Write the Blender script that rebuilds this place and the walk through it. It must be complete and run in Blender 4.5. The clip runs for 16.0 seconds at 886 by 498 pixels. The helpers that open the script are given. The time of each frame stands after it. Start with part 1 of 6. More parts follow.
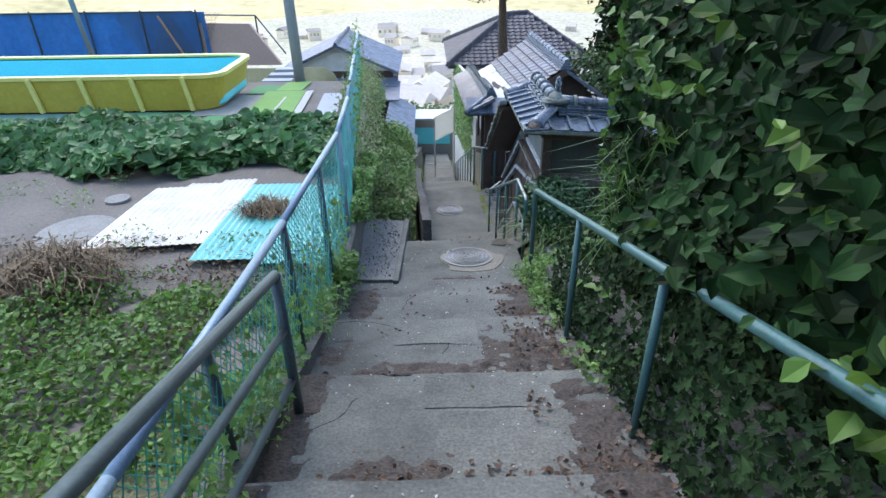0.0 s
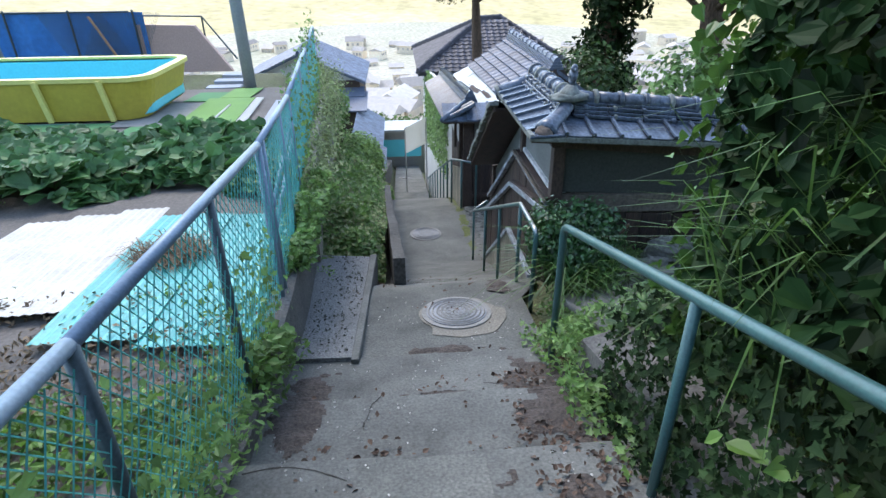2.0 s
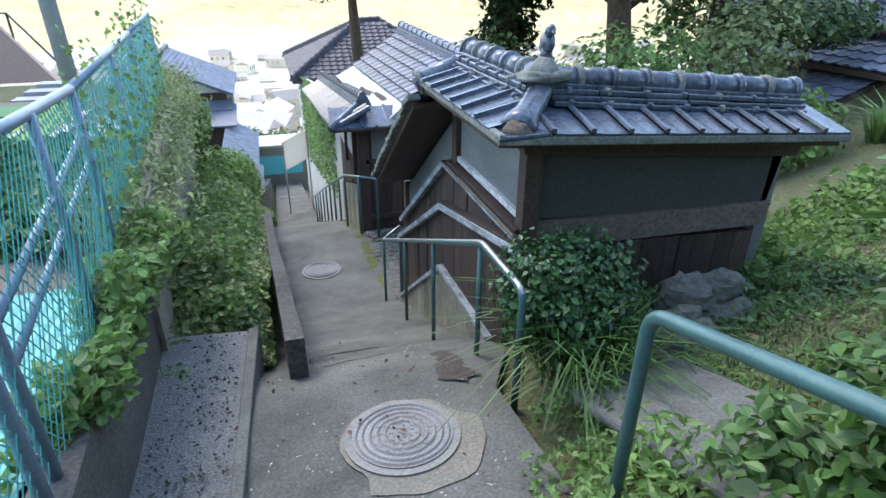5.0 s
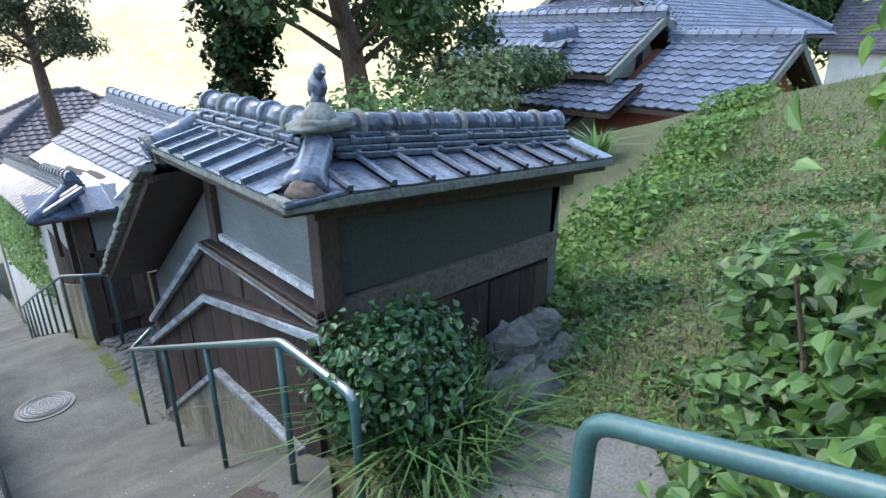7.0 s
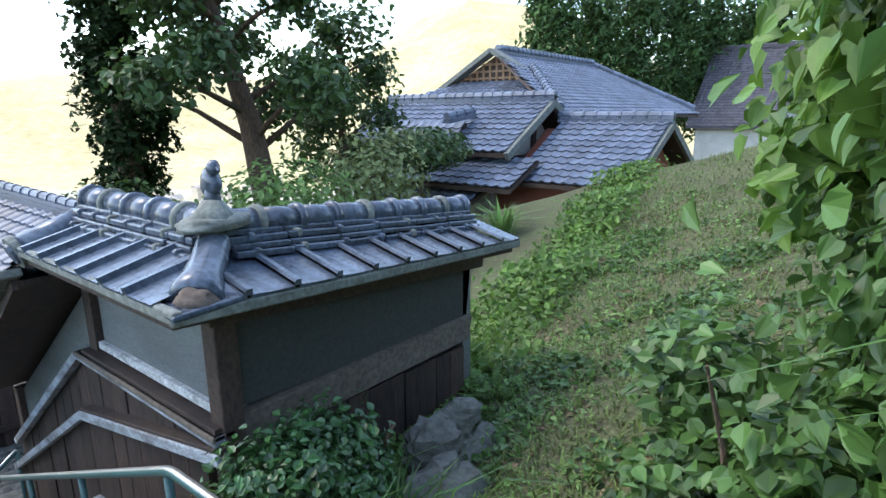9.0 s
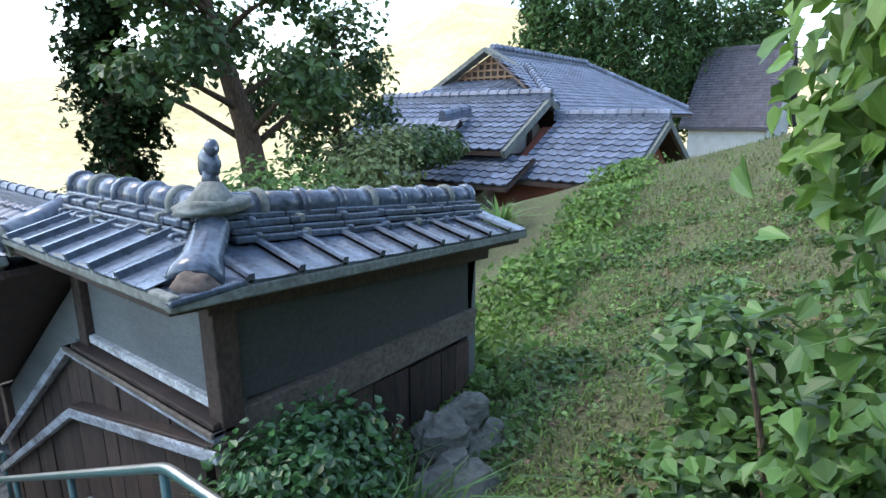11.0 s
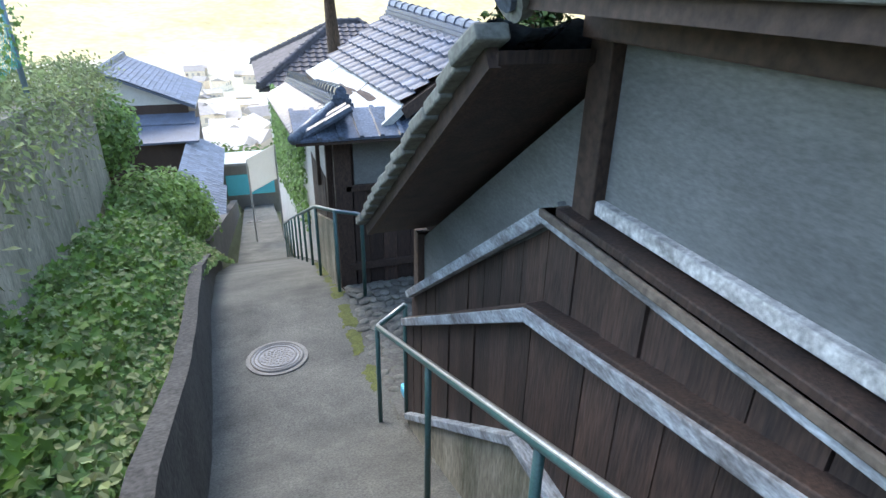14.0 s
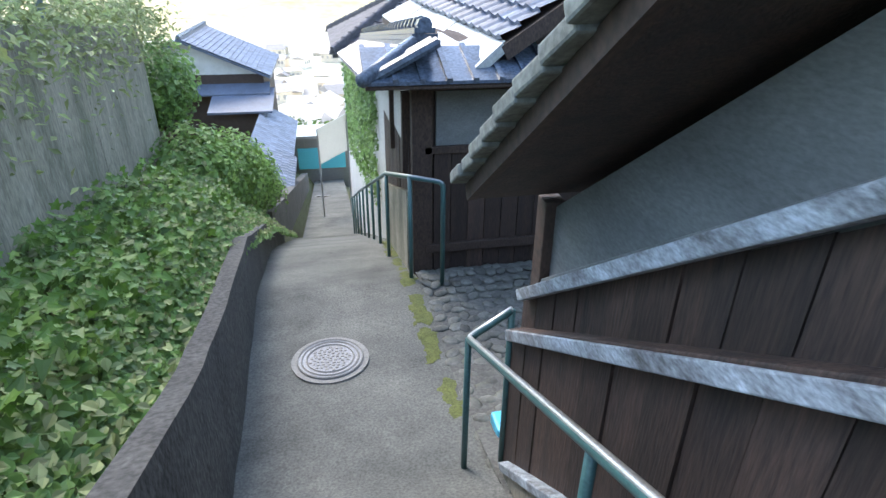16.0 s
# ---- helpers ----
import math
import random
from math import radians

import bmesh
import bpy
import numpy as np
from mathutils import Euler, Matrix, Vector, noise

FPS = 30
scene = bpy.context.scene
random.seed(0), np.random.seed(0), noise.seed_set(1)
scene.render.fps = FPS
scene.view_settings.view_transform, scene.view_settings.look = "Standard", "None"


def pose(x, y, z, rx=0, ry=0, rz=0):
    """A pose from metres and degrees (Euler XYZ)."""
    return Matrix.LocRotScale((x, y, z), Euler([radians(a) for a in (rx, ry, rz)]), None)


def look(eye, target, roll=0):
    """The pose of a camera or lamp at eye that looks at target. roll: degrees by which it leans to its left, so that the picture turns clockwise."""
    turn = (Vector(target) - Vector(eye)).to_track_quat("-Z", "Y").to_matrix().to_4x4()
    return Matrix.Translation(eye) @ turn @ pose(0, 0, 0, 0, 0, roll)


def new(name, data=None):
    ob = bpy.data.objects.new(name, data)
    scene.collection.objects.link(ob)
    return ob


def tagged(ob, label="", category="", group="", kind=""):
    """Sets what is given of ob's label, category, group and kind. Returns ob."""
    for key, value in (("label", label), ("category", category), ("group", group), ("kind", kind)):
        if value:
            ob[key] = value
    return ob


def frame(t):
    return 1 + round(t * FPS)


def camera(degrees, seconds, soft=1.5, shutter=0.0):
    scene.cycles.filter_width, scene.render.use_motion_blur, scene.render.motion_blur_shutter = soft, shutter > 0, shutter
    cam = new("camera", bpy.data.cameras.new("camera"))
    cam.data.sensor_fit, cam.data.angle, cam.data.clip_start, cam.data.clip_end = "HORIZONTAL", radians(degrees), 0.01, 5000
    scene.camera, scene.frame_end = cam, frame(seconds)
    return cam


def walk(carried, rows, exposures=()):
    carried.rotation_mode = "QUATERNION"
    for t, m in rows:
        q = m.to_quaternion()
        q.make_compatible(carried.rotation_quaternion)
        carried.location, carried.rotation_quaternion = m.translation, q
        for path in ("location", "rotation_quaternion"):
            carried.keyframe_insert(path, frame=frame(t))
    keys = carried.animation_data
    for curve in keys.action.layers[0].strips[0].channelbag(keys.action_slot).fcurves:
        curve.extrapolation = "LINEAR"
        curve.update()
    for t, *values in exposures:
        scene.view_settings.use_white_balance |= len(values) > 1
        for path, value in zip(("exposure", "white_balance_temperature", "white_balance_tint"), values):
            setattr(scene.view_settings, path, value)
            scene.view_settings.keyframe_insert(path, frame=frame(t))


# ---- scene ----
cam = camera(76.2, 16.0)
PATH = [
    (0, (0.000, 0.000, 1.600), (0.035, 1.752, 0.635), -0.69),
    (0.5, (0.017, 0.475, 1.405), (0.074, 2.238, 0.462), -0.92),
    (1, (-0.013, 0.963, 1.272), (0.066, 2.729, 0.337), -0.74),
    (1.5, (0.024, 1.471, 1.109), (0.128, 3.236, 0.174), -0.61),
    (2, (-0.009, 1.934, 0.974), (0.124, 3.700, 0.045), -0.49),
    (2.5, (0.025, 2.402, 0.828), (0.180, 4.165, -0.102), -0.33),
    (3, (-0.021, 2.818, 0.730), (0.160, 4.578, -0.203), -0.38),
    (3.2, (-0.066, 2.988, 0.680), (0.138, 4.750, -0.244), -0.10),
    (5.3, (-0.017, 4.146, 0.324), (0.603, 5.828, -0.562), 0.16),
    (5.5, (0.045, 4.262, 0.310), (0.742, 5.918, -0.570), 0.03),
    (6, (0.095, 4.421, 0.261), (0.976, 6.001, -0.592), 0.10),
    (6.5, (0.041, 4.601, 0.158), (1.144, 6.090, -0.593), 0.08),
    (7, (0.091, 4.690, 0.176), (1.355, 6.067, -0.535), -0.11),
    (7.5, (0.170, 4.732, 0.209), (1.537, 6.032, -0.454), -0.41),
    (8, (0.154, 4.759, 0.250), (1.598, 6.013, -0.336), -0.27),
    (8.5, (0.169, 4.760, 0.262), (1.666, 5.984, -0.248), -0.34),
    (9, (0.194, 4.779, 0.251), (1.725, 5.979, -0.218), -0.32),
    (9.2, (0.200, 4.783, 0.251), (1.739, 5.974, -0.210), -0.32),
    (11.3, (0.241, 4.997, 0.074), (1.789, 6.175, -0.389), -0.20),
    (11.5, (0.253, 5.126, 0.017), (1.768, 6.337, -0.470), 0.02),
    (12, (0.314, 5.559, -0.129), (1.709, 6.901, -0.635), 0.13),
    (12.5, (0.455, 6.132, -0.374), (1.645, 7.650, -0.902), 0.16),
    (13, (0.506, 6.483, -0.428), (1.421, 8.143, -1.067), 0.14),
    (13.5, (0.439, 6.830, -0.448), (1.159, 8.537, -1.202), 0.83),
    (14, (0.441, 7.123, -0.532), (1.036, 8.836, -1.375), 0.98),
    (14.5, (0.474, 7.488, -0.686), (0.976, 9.217, -1.556), 0.88),
    (15, (0.463, 7.836, -0.844), (0.903, 9.579, -1.721), 0.95),
    (15.5, (0.538, 8.138, -1.015), (0.939, 9.880, -1.912), 0.75),
    (16, (0.553, 8.479, -1.197), (0.918, 10.228, -2.096), 0.63),
]
walk(cam, [(t, look(eye, target, roll)) for t, eye, target, roll in PATH],
     [(0, 2.05, 6800, 10), (3, 2.1, 6900, 10), (5.5, 2.3, 7000, 10), (7, 2.42, 7000, 10), (8.2, 2.28, 7100, 10), (9, 2.25, 7100, 10), (12.5, 2.33, 7000, 10), (13.4, 2.12, 7000, 10), (14, 2.4, 7100, 10), (16, 2.65, 7100, 10)])

# ---- light ----
world = bpy.data.worlds.new("world")
scene.world = world
world.use_nodes = True
wn = world.node_tree
sky = wn.nodes.new("ShaderNodeTexSky")
sky.sky_type = "NISHITA"
sky.sun_disc = False
sky.sun_elevation = radians(52)
sky.sun_rotation = radians(-27)
sky.dust_density = 0.6
sky.air_density = 1.0
wn.links.new(sky.outputs["Color"], wn.nodes["Background"].inputs["Color"])
wn.nodes["Background"].inputs["Strength"].default_value = 0.15
sun_data = bpy.data.lights.new("sun", "SUN")
sun_data.energy = 0.5
sun_data.angle = radians(25)
sun_data.color = (1.0, 0.97, 0.92)
sun = new("sun", sun_data)
sun.matrix_world = look((-8, 16, 26), (0, 0, 0))

# ---- materials ----
def material(name, colour, rough=0.8, second=None, blotch=1.2, blot=0.5, grain=60.0, dark=0.25, bump=0.3, relief=0.01,
             metal=0.0, island=0.0, per_object=0.0, translucent=0.0, stretch=(1, 1, 1), gloss=0.5):
    m = bpy.data.materials.new(name)
    m.use_nodes = True
    n, l = m.node_tree.nodes, m.node_tree.links
    b = n["Principled BSDF"]
    b.inputs["Roughness"].default_value = rough
    b.inputs["Metallic"].default_value = metal
    b.inputs["Specular IOR Level"].default_value = gloss
    co = n.new("ShaderNodeTexCoord")
    mp = n.new("ShaderNodeMapping")
    mp.inputs["Scale"].default_value = stretch
    l.new(co.outputs["Object"], mp.inputs["Vector"])
    big = n.new("ShaderNodeTexNoise")
    big.inputs["Scale"].default_value = blotch
    big.inputs["Detail"].default_value = 6
    big.inputs["Roughness"].default_value = 0.65
    l.new(mp.outputs["Vector"], big.inputs["Vector"])
    ramp = n.new("ShaderNodeValToRGB")
    ramp.color_ramp.elements[0].position = 0.5 - 0.18
    ramp.color_ramp.elements[1].position = 0.5 + 0.2
    l.new(big.outputs["Fac"], ramp.inputs["Fac"])
    mix = n.new("ShaderNodeMix")
    mix.data_type = "RGBA"
    mix.inputs["A"].default_value = (*colour, 1)
    second = second or tuple(c * 0.6 for c in colour)
    mix.inputs["B"].default_value = (*second, 1)
    scale = n.new("ShaderNodeMath")
    scale.operation = "MULTIPLY"
    scale.inputs[1].default_value = blot
    l.new(ramp.outputs["Color"], scale.inputs[0])
    l.new(scale.outputs[0], mix.inputs["Factor"])
    fine = n.new("ShaderNodeTexNoise")
    fine.inputs["Scale"].default_value = grain
    fine.inputs["Detail"].default_value = 4
    l.new(mp.outputs["Vector"], fine.inputs["Vector"])
    rng = n.new("ShaderNodeMapRange")
    rng.inputs["From Min"].default_value, rng.inputs["From Max"].default_value = 0.3, 0.7
    rng.inputs["To Min"].default_value, rng.inputs["To Max"].default_value = 1 - dark, 1 + dark
    l.new(fine.outputs["Fac"], rng.inputs["Value"])
    last = rng.outputs["Result"]
    for amount, node, socket in ((island, "ShaderNodeNewGeometry", "Random Per Island"), (per_object, "ShaderNodeObjectInfo", "Random")):
        if amount:
            src = n.new(node)
            vary = n.new("ShaderNodeMapRange")
            vary.inputs["To Min"].default_value, vary.inputs["To Max"].default_value = 1 - amount, 1 + amount
            l.new(src.outputs[socket], vary.inputs["Value"])
            mul = n.new("ShaderNodeMath")
            mul.operation = "MULTIPLY"
            l.new(last, mul.inputs[0])
            l.new(vary.outputs["Result"], mul.inputs[1])
            last = mul.outputs[0]
    tint = n.new("ShaderNodeMix")
    tint.data_type = "RGBA"
    tint.blend_type = "MULTIPLY"
    tint.inputs["Factor"].default_value = 1
    l.new(mix.outputs["Result"], tint.inputs["A"])
    l.new(last, tint.inputs["B"])
    l.new(tint.outputs["Result"], b.inputs["Base Color"])
    if bump:
        bp = n.new("ShaderNodeBump")
        bp.inputs["Strength"].default_value = bump
        bp.inputs["Distance"].default_value = relief
        l.new(fine.outputs["Fac"], bp.inputs["Height"])
        l.new(bp.outputs["Normal"], b.inputs["Normal"])
    if translucent:
        tr = n.new("ShaderNodeBsdfTranslucent")
        l.new(tint.outputs["Result"], tr.inputs["Color"])
        sh = n.new("ShaderNodeMixShader")
        sh.inputs["Fac"].default_value = translucent
        l.new(b.outputs["BSDF"], sh.inputs[1])
        l.new(tr.outputs["BSDF"], sh.inputs[2])
        l.new(sh.outputs["Shader"], n["Material Output"].inputs["Surface"])
    return m


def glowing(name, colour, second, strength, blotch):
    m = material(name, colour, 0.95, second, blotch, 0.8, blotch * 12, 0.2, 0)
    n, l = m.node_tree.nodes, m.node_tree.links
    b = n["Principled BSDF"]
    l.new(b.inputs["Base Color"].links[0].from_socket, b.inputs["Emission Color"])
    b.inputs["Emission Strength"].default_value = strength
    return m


CONCRETE = material("lane_concrete", (0.165, 0.165, 0.148), 0.92, (0.05, 0.05, 0.044), 1.0, 1.0, 60, 0.28, 0.45, 0.008)
RAMP = material("ramp_concrete", (0.15, 0.148, 0.13), 0.88, (0.055, 0.057, 0.05), 1.3, 1.0, 60, 0.34, 0.4, 0.006)
OLD_CONCRETE = material("old_concrete", (0.12, 0.112, 0.1), 0.95, (0.06, 0.055, 0.05), 2.0, 0.8, 40, 0.35, 0.6, 0.01)
WALL_CONCRETE = material("wall_concrete", (0.36, 0.32, 0.245), 0.95, (0.11, 0.11, 0.07), 2.2, 1.0, 45, 0.3, 0.6, 0.012, stretch=(1, 1, 0.3))
STAINED = material("black_stained_concrete", (0.05, 0.046, 0.042), 0.9, (0.1, 0.095, 0.085), 2.5, 0.8, 35, 0.5, 0.7, 0.012, stretch=(1, 1, 0.6))
GRAVEL = material("gravel", (0.21, 0.21, 0.2), 0.95, (0.1, 0.1, 0.098), 2, 0.6, 70, 0.45, 0.9, 0.015)
COVER = material("cast_iron", (0.24, 0.245, 0.26), 0.55, (0.2, 0.19, 0.18), 4, 0.6, 70, 0.25, 0.3, 0.004, metal=0.35)
RING = material("cover_ring", (0.26, 0.25, 0.23), 0.9, (0.17, 0.165, 0.15), 5, 0.6, 60, 0.2, 0.3, 0.004)
SOIL = material("garden_soil", (0.11, 0.075, 0.052), 0.98, (0.05, 0.036, 0.026), 1.5, 0.7, 25, 0.4, 1.0, 0.04)
PATH_SOIL = material("packed_earth", (0.16, 0.14, 0.12), 0.95, (0.1, 0.085, 0.07), 1.0, 0.7, 30, 0.2, 0.5, 0.02)
GRASS_SOIL = material("mown_ground", (0.1, 0.115, 0.045), 0.98, (0.075, 0.058, 0.034), 1.6, 0.7, 22, 0.4, 1.0, 0.05)
# far ground paled and warmed in colour, for low sun over the valley
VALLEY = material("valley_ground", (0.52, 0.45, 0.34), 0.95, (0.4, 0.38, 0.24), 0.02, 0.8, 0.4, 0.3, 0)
GREEN_PAINT = material("green_rail_paint", (0.05, 0.125, 0.12), 0.38, (0.025, 0.068, 0.065), 5, 0.6, 80, 0.2, 0.15, 0.002)
WORN_STEEL = material("worn_rail_top", (0.42, 0.42, 0.4), 0.35, (0.3, 0.3, 0.3), 6, 0.6, 80, 0.2, 0.1, 0.002, metal=0.7)
BLUE_STEEL = material("blue_grey_paint", (0.2, 0.28, 0.36), 0.45, (0.13, 0.19, 0.25), 4, 0.6, 70, 0.15, 0.15, 0.002, metal=0.2)
DARK_STEEL = material("dark_green_steel", (0.07, 0.1, 0.11), 0.4, (0.04, 0.05, 0.055), 5, 0.6, 70, 0.2, 0.15, 0.002, metal=0.3)
WIRE = material("green_coated_wire", (0.08, 0.4, 0.36), 0.5, (0.05, 0.3, 0.28), 3, 0.6, 50, 0.2, 0)
WOOD = material("weathered_board", (0.075, 0.044, 0.032), 0.7, (0.024, 0.017, 0.015), 3.5, 0.95, 30, 0.45, 0.6, 0.006, per_object=0.35, stretch=(3, 3, 0.35))
BEAM = material("brown_beam", (0.066, 0.041, 0.03), 0.75, (0.042, 0.025, 0.018), 2.5, 0.7, 30, 0.4, 0.5, 0.005, stretch=(2, 1, 1))
TRIM = material("peeling_trim", (0.46, 0.52, 0.56), 0.65, (0.075, 0.065, 0.058), 5, 1.0, 45, 0.35, 0.6, 0.005, stretch=(2.2, 0.8, 2.2))
PLASTER = material("grey_plaster", (0.2, 0.212, 0.207), 0.62, (0.115, 0.122, 0.118), 1.8, 0.9, 60, 0.18, 0.25, 0.004, stretch=(1, 0.6, 1.8))
# uphill side: mildew, plus that side's shade put into the colour
PLASTER_DARK = material("mildewed_shaded_plaster", (0.055, 0.058, 0.05), 0.85, (0.045, 0.05, 0.042), 2.2, 0.8, 50, 0.2, 0.3, 0.005)
PLASTER_WHITE = material("white_plaster", (0.62, 0.6, 0.55), 0.9, (0.4, 0.38, 0.33), 1.5, 0.6, 40, 0.15, 0.2, 0.004)
CHIPPED = material("chipped_lime", (0.75, 0.75, 0.72), 0.9, (0.24, 0.24, 0.23), 14, 1.0, 60, 0.3, 0.5, 0.005)
TILE = material("roof_tile_glaze", (0.088, 0.113, 0.152), 0.22, (0.052, 0.061, 0.074), 5, 0.9, 35, 0.35, 0.3, 0.004, per_object=0.22, island=0.18)
TILE_EDGE = material("lichen_tile_edge", (0.2, 0.215, 0.19), 0.85, (0.085, 0.085, 0.07), 8, 0.8, 40, 0.3, 0.5, 0.005)
FAR_TILE = material("grey_roof_tile", (0.125, 0.15, 0.2), 0.4, (0.08, 0.09, 0.11), 1.2, 0.7, 20, 0.25, 0.2, 0.006, island=0.3)
DARK_TILE = material("dark_roof_tile", (0.085, 0.078, 0.092), 0.6, (0.06, 0.055, 0.055), 1, 0.7, 15, 0.25, 0.3, 0.01, island=0.25)
TIN = material("pale_sheet_metal", (0.5, 0.52, 0.5), 0.45, (0.32, 0.32, 0.3), 2.5, 0.8, 30, 0.2, 0.2, 0.004, metal=0.3, per_object=0.15)
MUD = material("clay_mortar", (0.13, 0.098, 0.078), 0.95, (0.1, 0.075, 0.055), 6, 0.7, 40, 0.3, 0.6, 0.008)
STONE = material("field_stone", (0.14, 0.135, 0.12), 0.9, (0.06, 0.065, 0.045), 3, 0.8, 25, 0.3, 0.6, 0.015, per_object=0.3, island=0.35)
COBBLE_BED = material("cobble_mortar", (0.13, 0.125, 0.11), 0.95, (0.07, 0.068, 0.06), 3, 0.7, 40, 0.3, 0.5, 0.01)
RED_WALL = material("red_clay_wall", (0.36, 0.12, 0.08), 0.9, (0.26, 0.09, 0.06), 2, 0.6, 30, 0.15, 0.2, 0.004)
BARK = material("bark", (0.14, 0.085, 0.055), 0.95, (0.07, 0.05, 0.035), 3, 0.8, 18, 0.5, 1.0, 0.03, stretch=(2, 2, 0.5))
# LEAF and IVY are extra dark: the hedge's deep shade is in their colour
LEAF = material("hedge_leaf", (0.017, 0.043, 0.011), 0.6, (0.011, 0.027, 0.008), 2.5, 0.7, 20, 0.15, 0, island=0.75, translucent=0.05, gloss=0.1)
BUSH_LEAF = material("bank_bush_leaf", (0.075, 0.155, 0.032), 0.45, (0.04, 0.09, 0.022), 2.5, 0.6, 20, 0.15, 0, island=0.5, translucent=0.3)
LEAF_LIGHT = material("young_leaf", (0.12, 0.22, 0.035), 0.5, (0.06, 0.13, 0.025), 2.5, 0.6, 20, 0.15, 0, island=0.4, translucent=0.35)
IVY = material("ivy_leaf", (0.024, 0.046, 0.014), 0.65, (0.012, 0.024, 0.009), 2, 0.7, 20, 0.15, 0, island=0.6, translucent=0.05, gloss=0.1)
SHRUB = material("glossy_shrub_leaf", (0.04, 0.11, 0.03), 0.3, (0.025, 0.07, 0.02), 3, 0.6, 20, 0.15, 0, island=0.45, translucent=0.15)
WEED = material("weed_leaf", (0.2, 0.33, 0.095), 0.5, (0.105, 0.19, 0.055), 1.5, 0.7, 20, 0.15, 0, island=0.45, translucent=0.45)
VINE = material("dusty_vine_leaf", (0.26, 0.31, 0.12), 0.6, (0.17, 0.19, 0.08), 1.5, 0.7, 20, 0.15, 0, island=0.45, translucent=0.25)
PUMPKIN = material("vegetable_leaf", (0.08, 0.19, 0.055), 0.55, (0.05, 0.12, 0.04), 1.5, 0.6, 20, 0.15, 0, island=0.4, translucent=0.25)
GRASS = material("grass_blade", (0.11, 0.2, 0.04), 0.6, (0.14, 0.15, 0.05), 0.9, 0.7, 10, 0.15, 0, island=0.45, translucent=0.3)
STRAW = material("dry_straw", (0.2, 0.14, 0.08), 0.9, (0.1, 0.065, 0.04), 2, 0.7, 20, 0.3, 0, island=0.5)
DEAD_LEAF = material("dead_leaf", (0.11, 0.068, 0.045), 0.85, (0.06, 0.038, 0.027), 3, 0.6, 20, 0.2, 0, island=0.5)
PINE_LEAF = material("pine_needle", (0.05, 0.075, 0.03), 0.7, (0.075, 0.06, 0.025), 0.8, 0.7, 10, 0.2, 0, island=0.5, translucent=0.15)
TREE_LEAF = material("broad_tree_leaf", (0.06, 0.115, 0.03), 0.5, (0.035, 0.07, 0.02), 0.7, 0.6, 10, 0.15, 0, island=0.45, translucent=0.25)
CYPRESS = material("cypress_leaf", (0.06, 0.13, 0.03), 0.7, (0.03, 0.07, 0.02), 0.6, 0.7, 8, 0.2, 0, island=0.5, translucent=0.2)
POOL_YELLOW = material("yellow_pool_wall", (0.5, 0.38, 0.05), 0.5, (0.4, 0.3, 0.04), 0.8, 0.6, 10, 0.08, 0.1, 0.005)
POOL_RIM = material("pale_yellow_rim", (0.75, 0.66, 0.2), 0.45, (0.65, 0.56, 0.18), 1, 0.6, 20, 0.08, 0.1, 0.003)
POOL_BLUE = material("turquoise_liner", (0.12, 0.62, 0.68), 0.4, (0.1, 0.52, 0.6), 0.8, 0.5, 20, 0.06, 0.05, 0.003)
MAT_GREEN = material("green_artificial_turf", (0.07, 0.22, 0.08), 0.9, (0.05, 0.16, 0.06), 2, 0.6, 60, 0.2, 0.4, 0.006)
MAT_LIME = material("lime_artificial_turf", (0.16, 0.3, 0.07), 0.9, (0.12, 0.24, 0.06), 2, 0.6, 60, 0.15, 0.4, 0.006)
MAT_TEAL = material("faded_teal_turf", (0.12, 0.24, 0.2), 0.9, (0.09, 0.18, 0.15), 2, 0.6, 60, 0.2, 0.4, 0.006)
BLUE_SHEET = material("blue_tarpaulin", (0.03, 0.22, 0.6), 0.5, (0.02, 0.14, 0.42), 1.2, 0.6, 6, 0.12, 0.3, 0.03)
WHITE_SHEET = material("white_corrugated_plastic", (0.6, 0.565, 0.5), 0.6, (0.3, 0.25, 0.19), 2.5, 0.6, 30, 0.1, 0.1, 0.003)
TEAL_SHEET = material("teal_corrugated_plastic", (0.07, 0.38, 0.345), 0.4, (0.05, 0.28, 0.265), 2, 0.6, 30, 0.12, 0.1, 0.003)
POLE = material("utility_pole_concrete", (0.36, 0.38, 0.42), 0.85, (0.28, 0.3, 0.33), 1, 0.5, 30, 0.1, 0.1, 0.004)
PINK_WALL = material("pink_render", (0.55, 0.38, 0.32), 0.9, (0.46, 0.32, 0.27), 0.8, 0.5, 20, 0.1, 0.1, 0.004)
CANVAS = material("white_canvas", (0.8, 0.79, 0.75), 0.8, (0.7, 0.68, 0.64), 0.8, 0.4, 30, 0.05, 0.1, 0.003, translucent=0.55)
GLASS_DARK = material("dim_window_glass", (0.05, 0.06, 0.07), 0.12, (0.03, 0.035, 0.04), 1, 0.5, 10, 0.05, 0)
BLUE_PLASTIC = material("sky_blue_plastic", (0.08, 0.5, 0.7), 0.4, (0.06, 0.42, 0.6), 3, 0.3, 30, 0.05, 0)
LATTICE = material("tan_lattice", (0.4, 0.24, 0.14), 0.8, (0.3, 0.17, 0.1), 2, 0.5, 30, 0.2, 0.1, 0.003)
# the hills emit some of their own colour in place of sunlight
HILL = glowing("glowing_far_hill", (0.46, 0.385, 0.22), (0.21, 0.2, 0.09), 0.25, 0.011)
SILL = material("weathered_sill", (0.17, 0.14, 0.11), 0.85, (0.08, 0.062, 0.048), 3, 0.8, 30, 0.35, 0.5, 0.005)
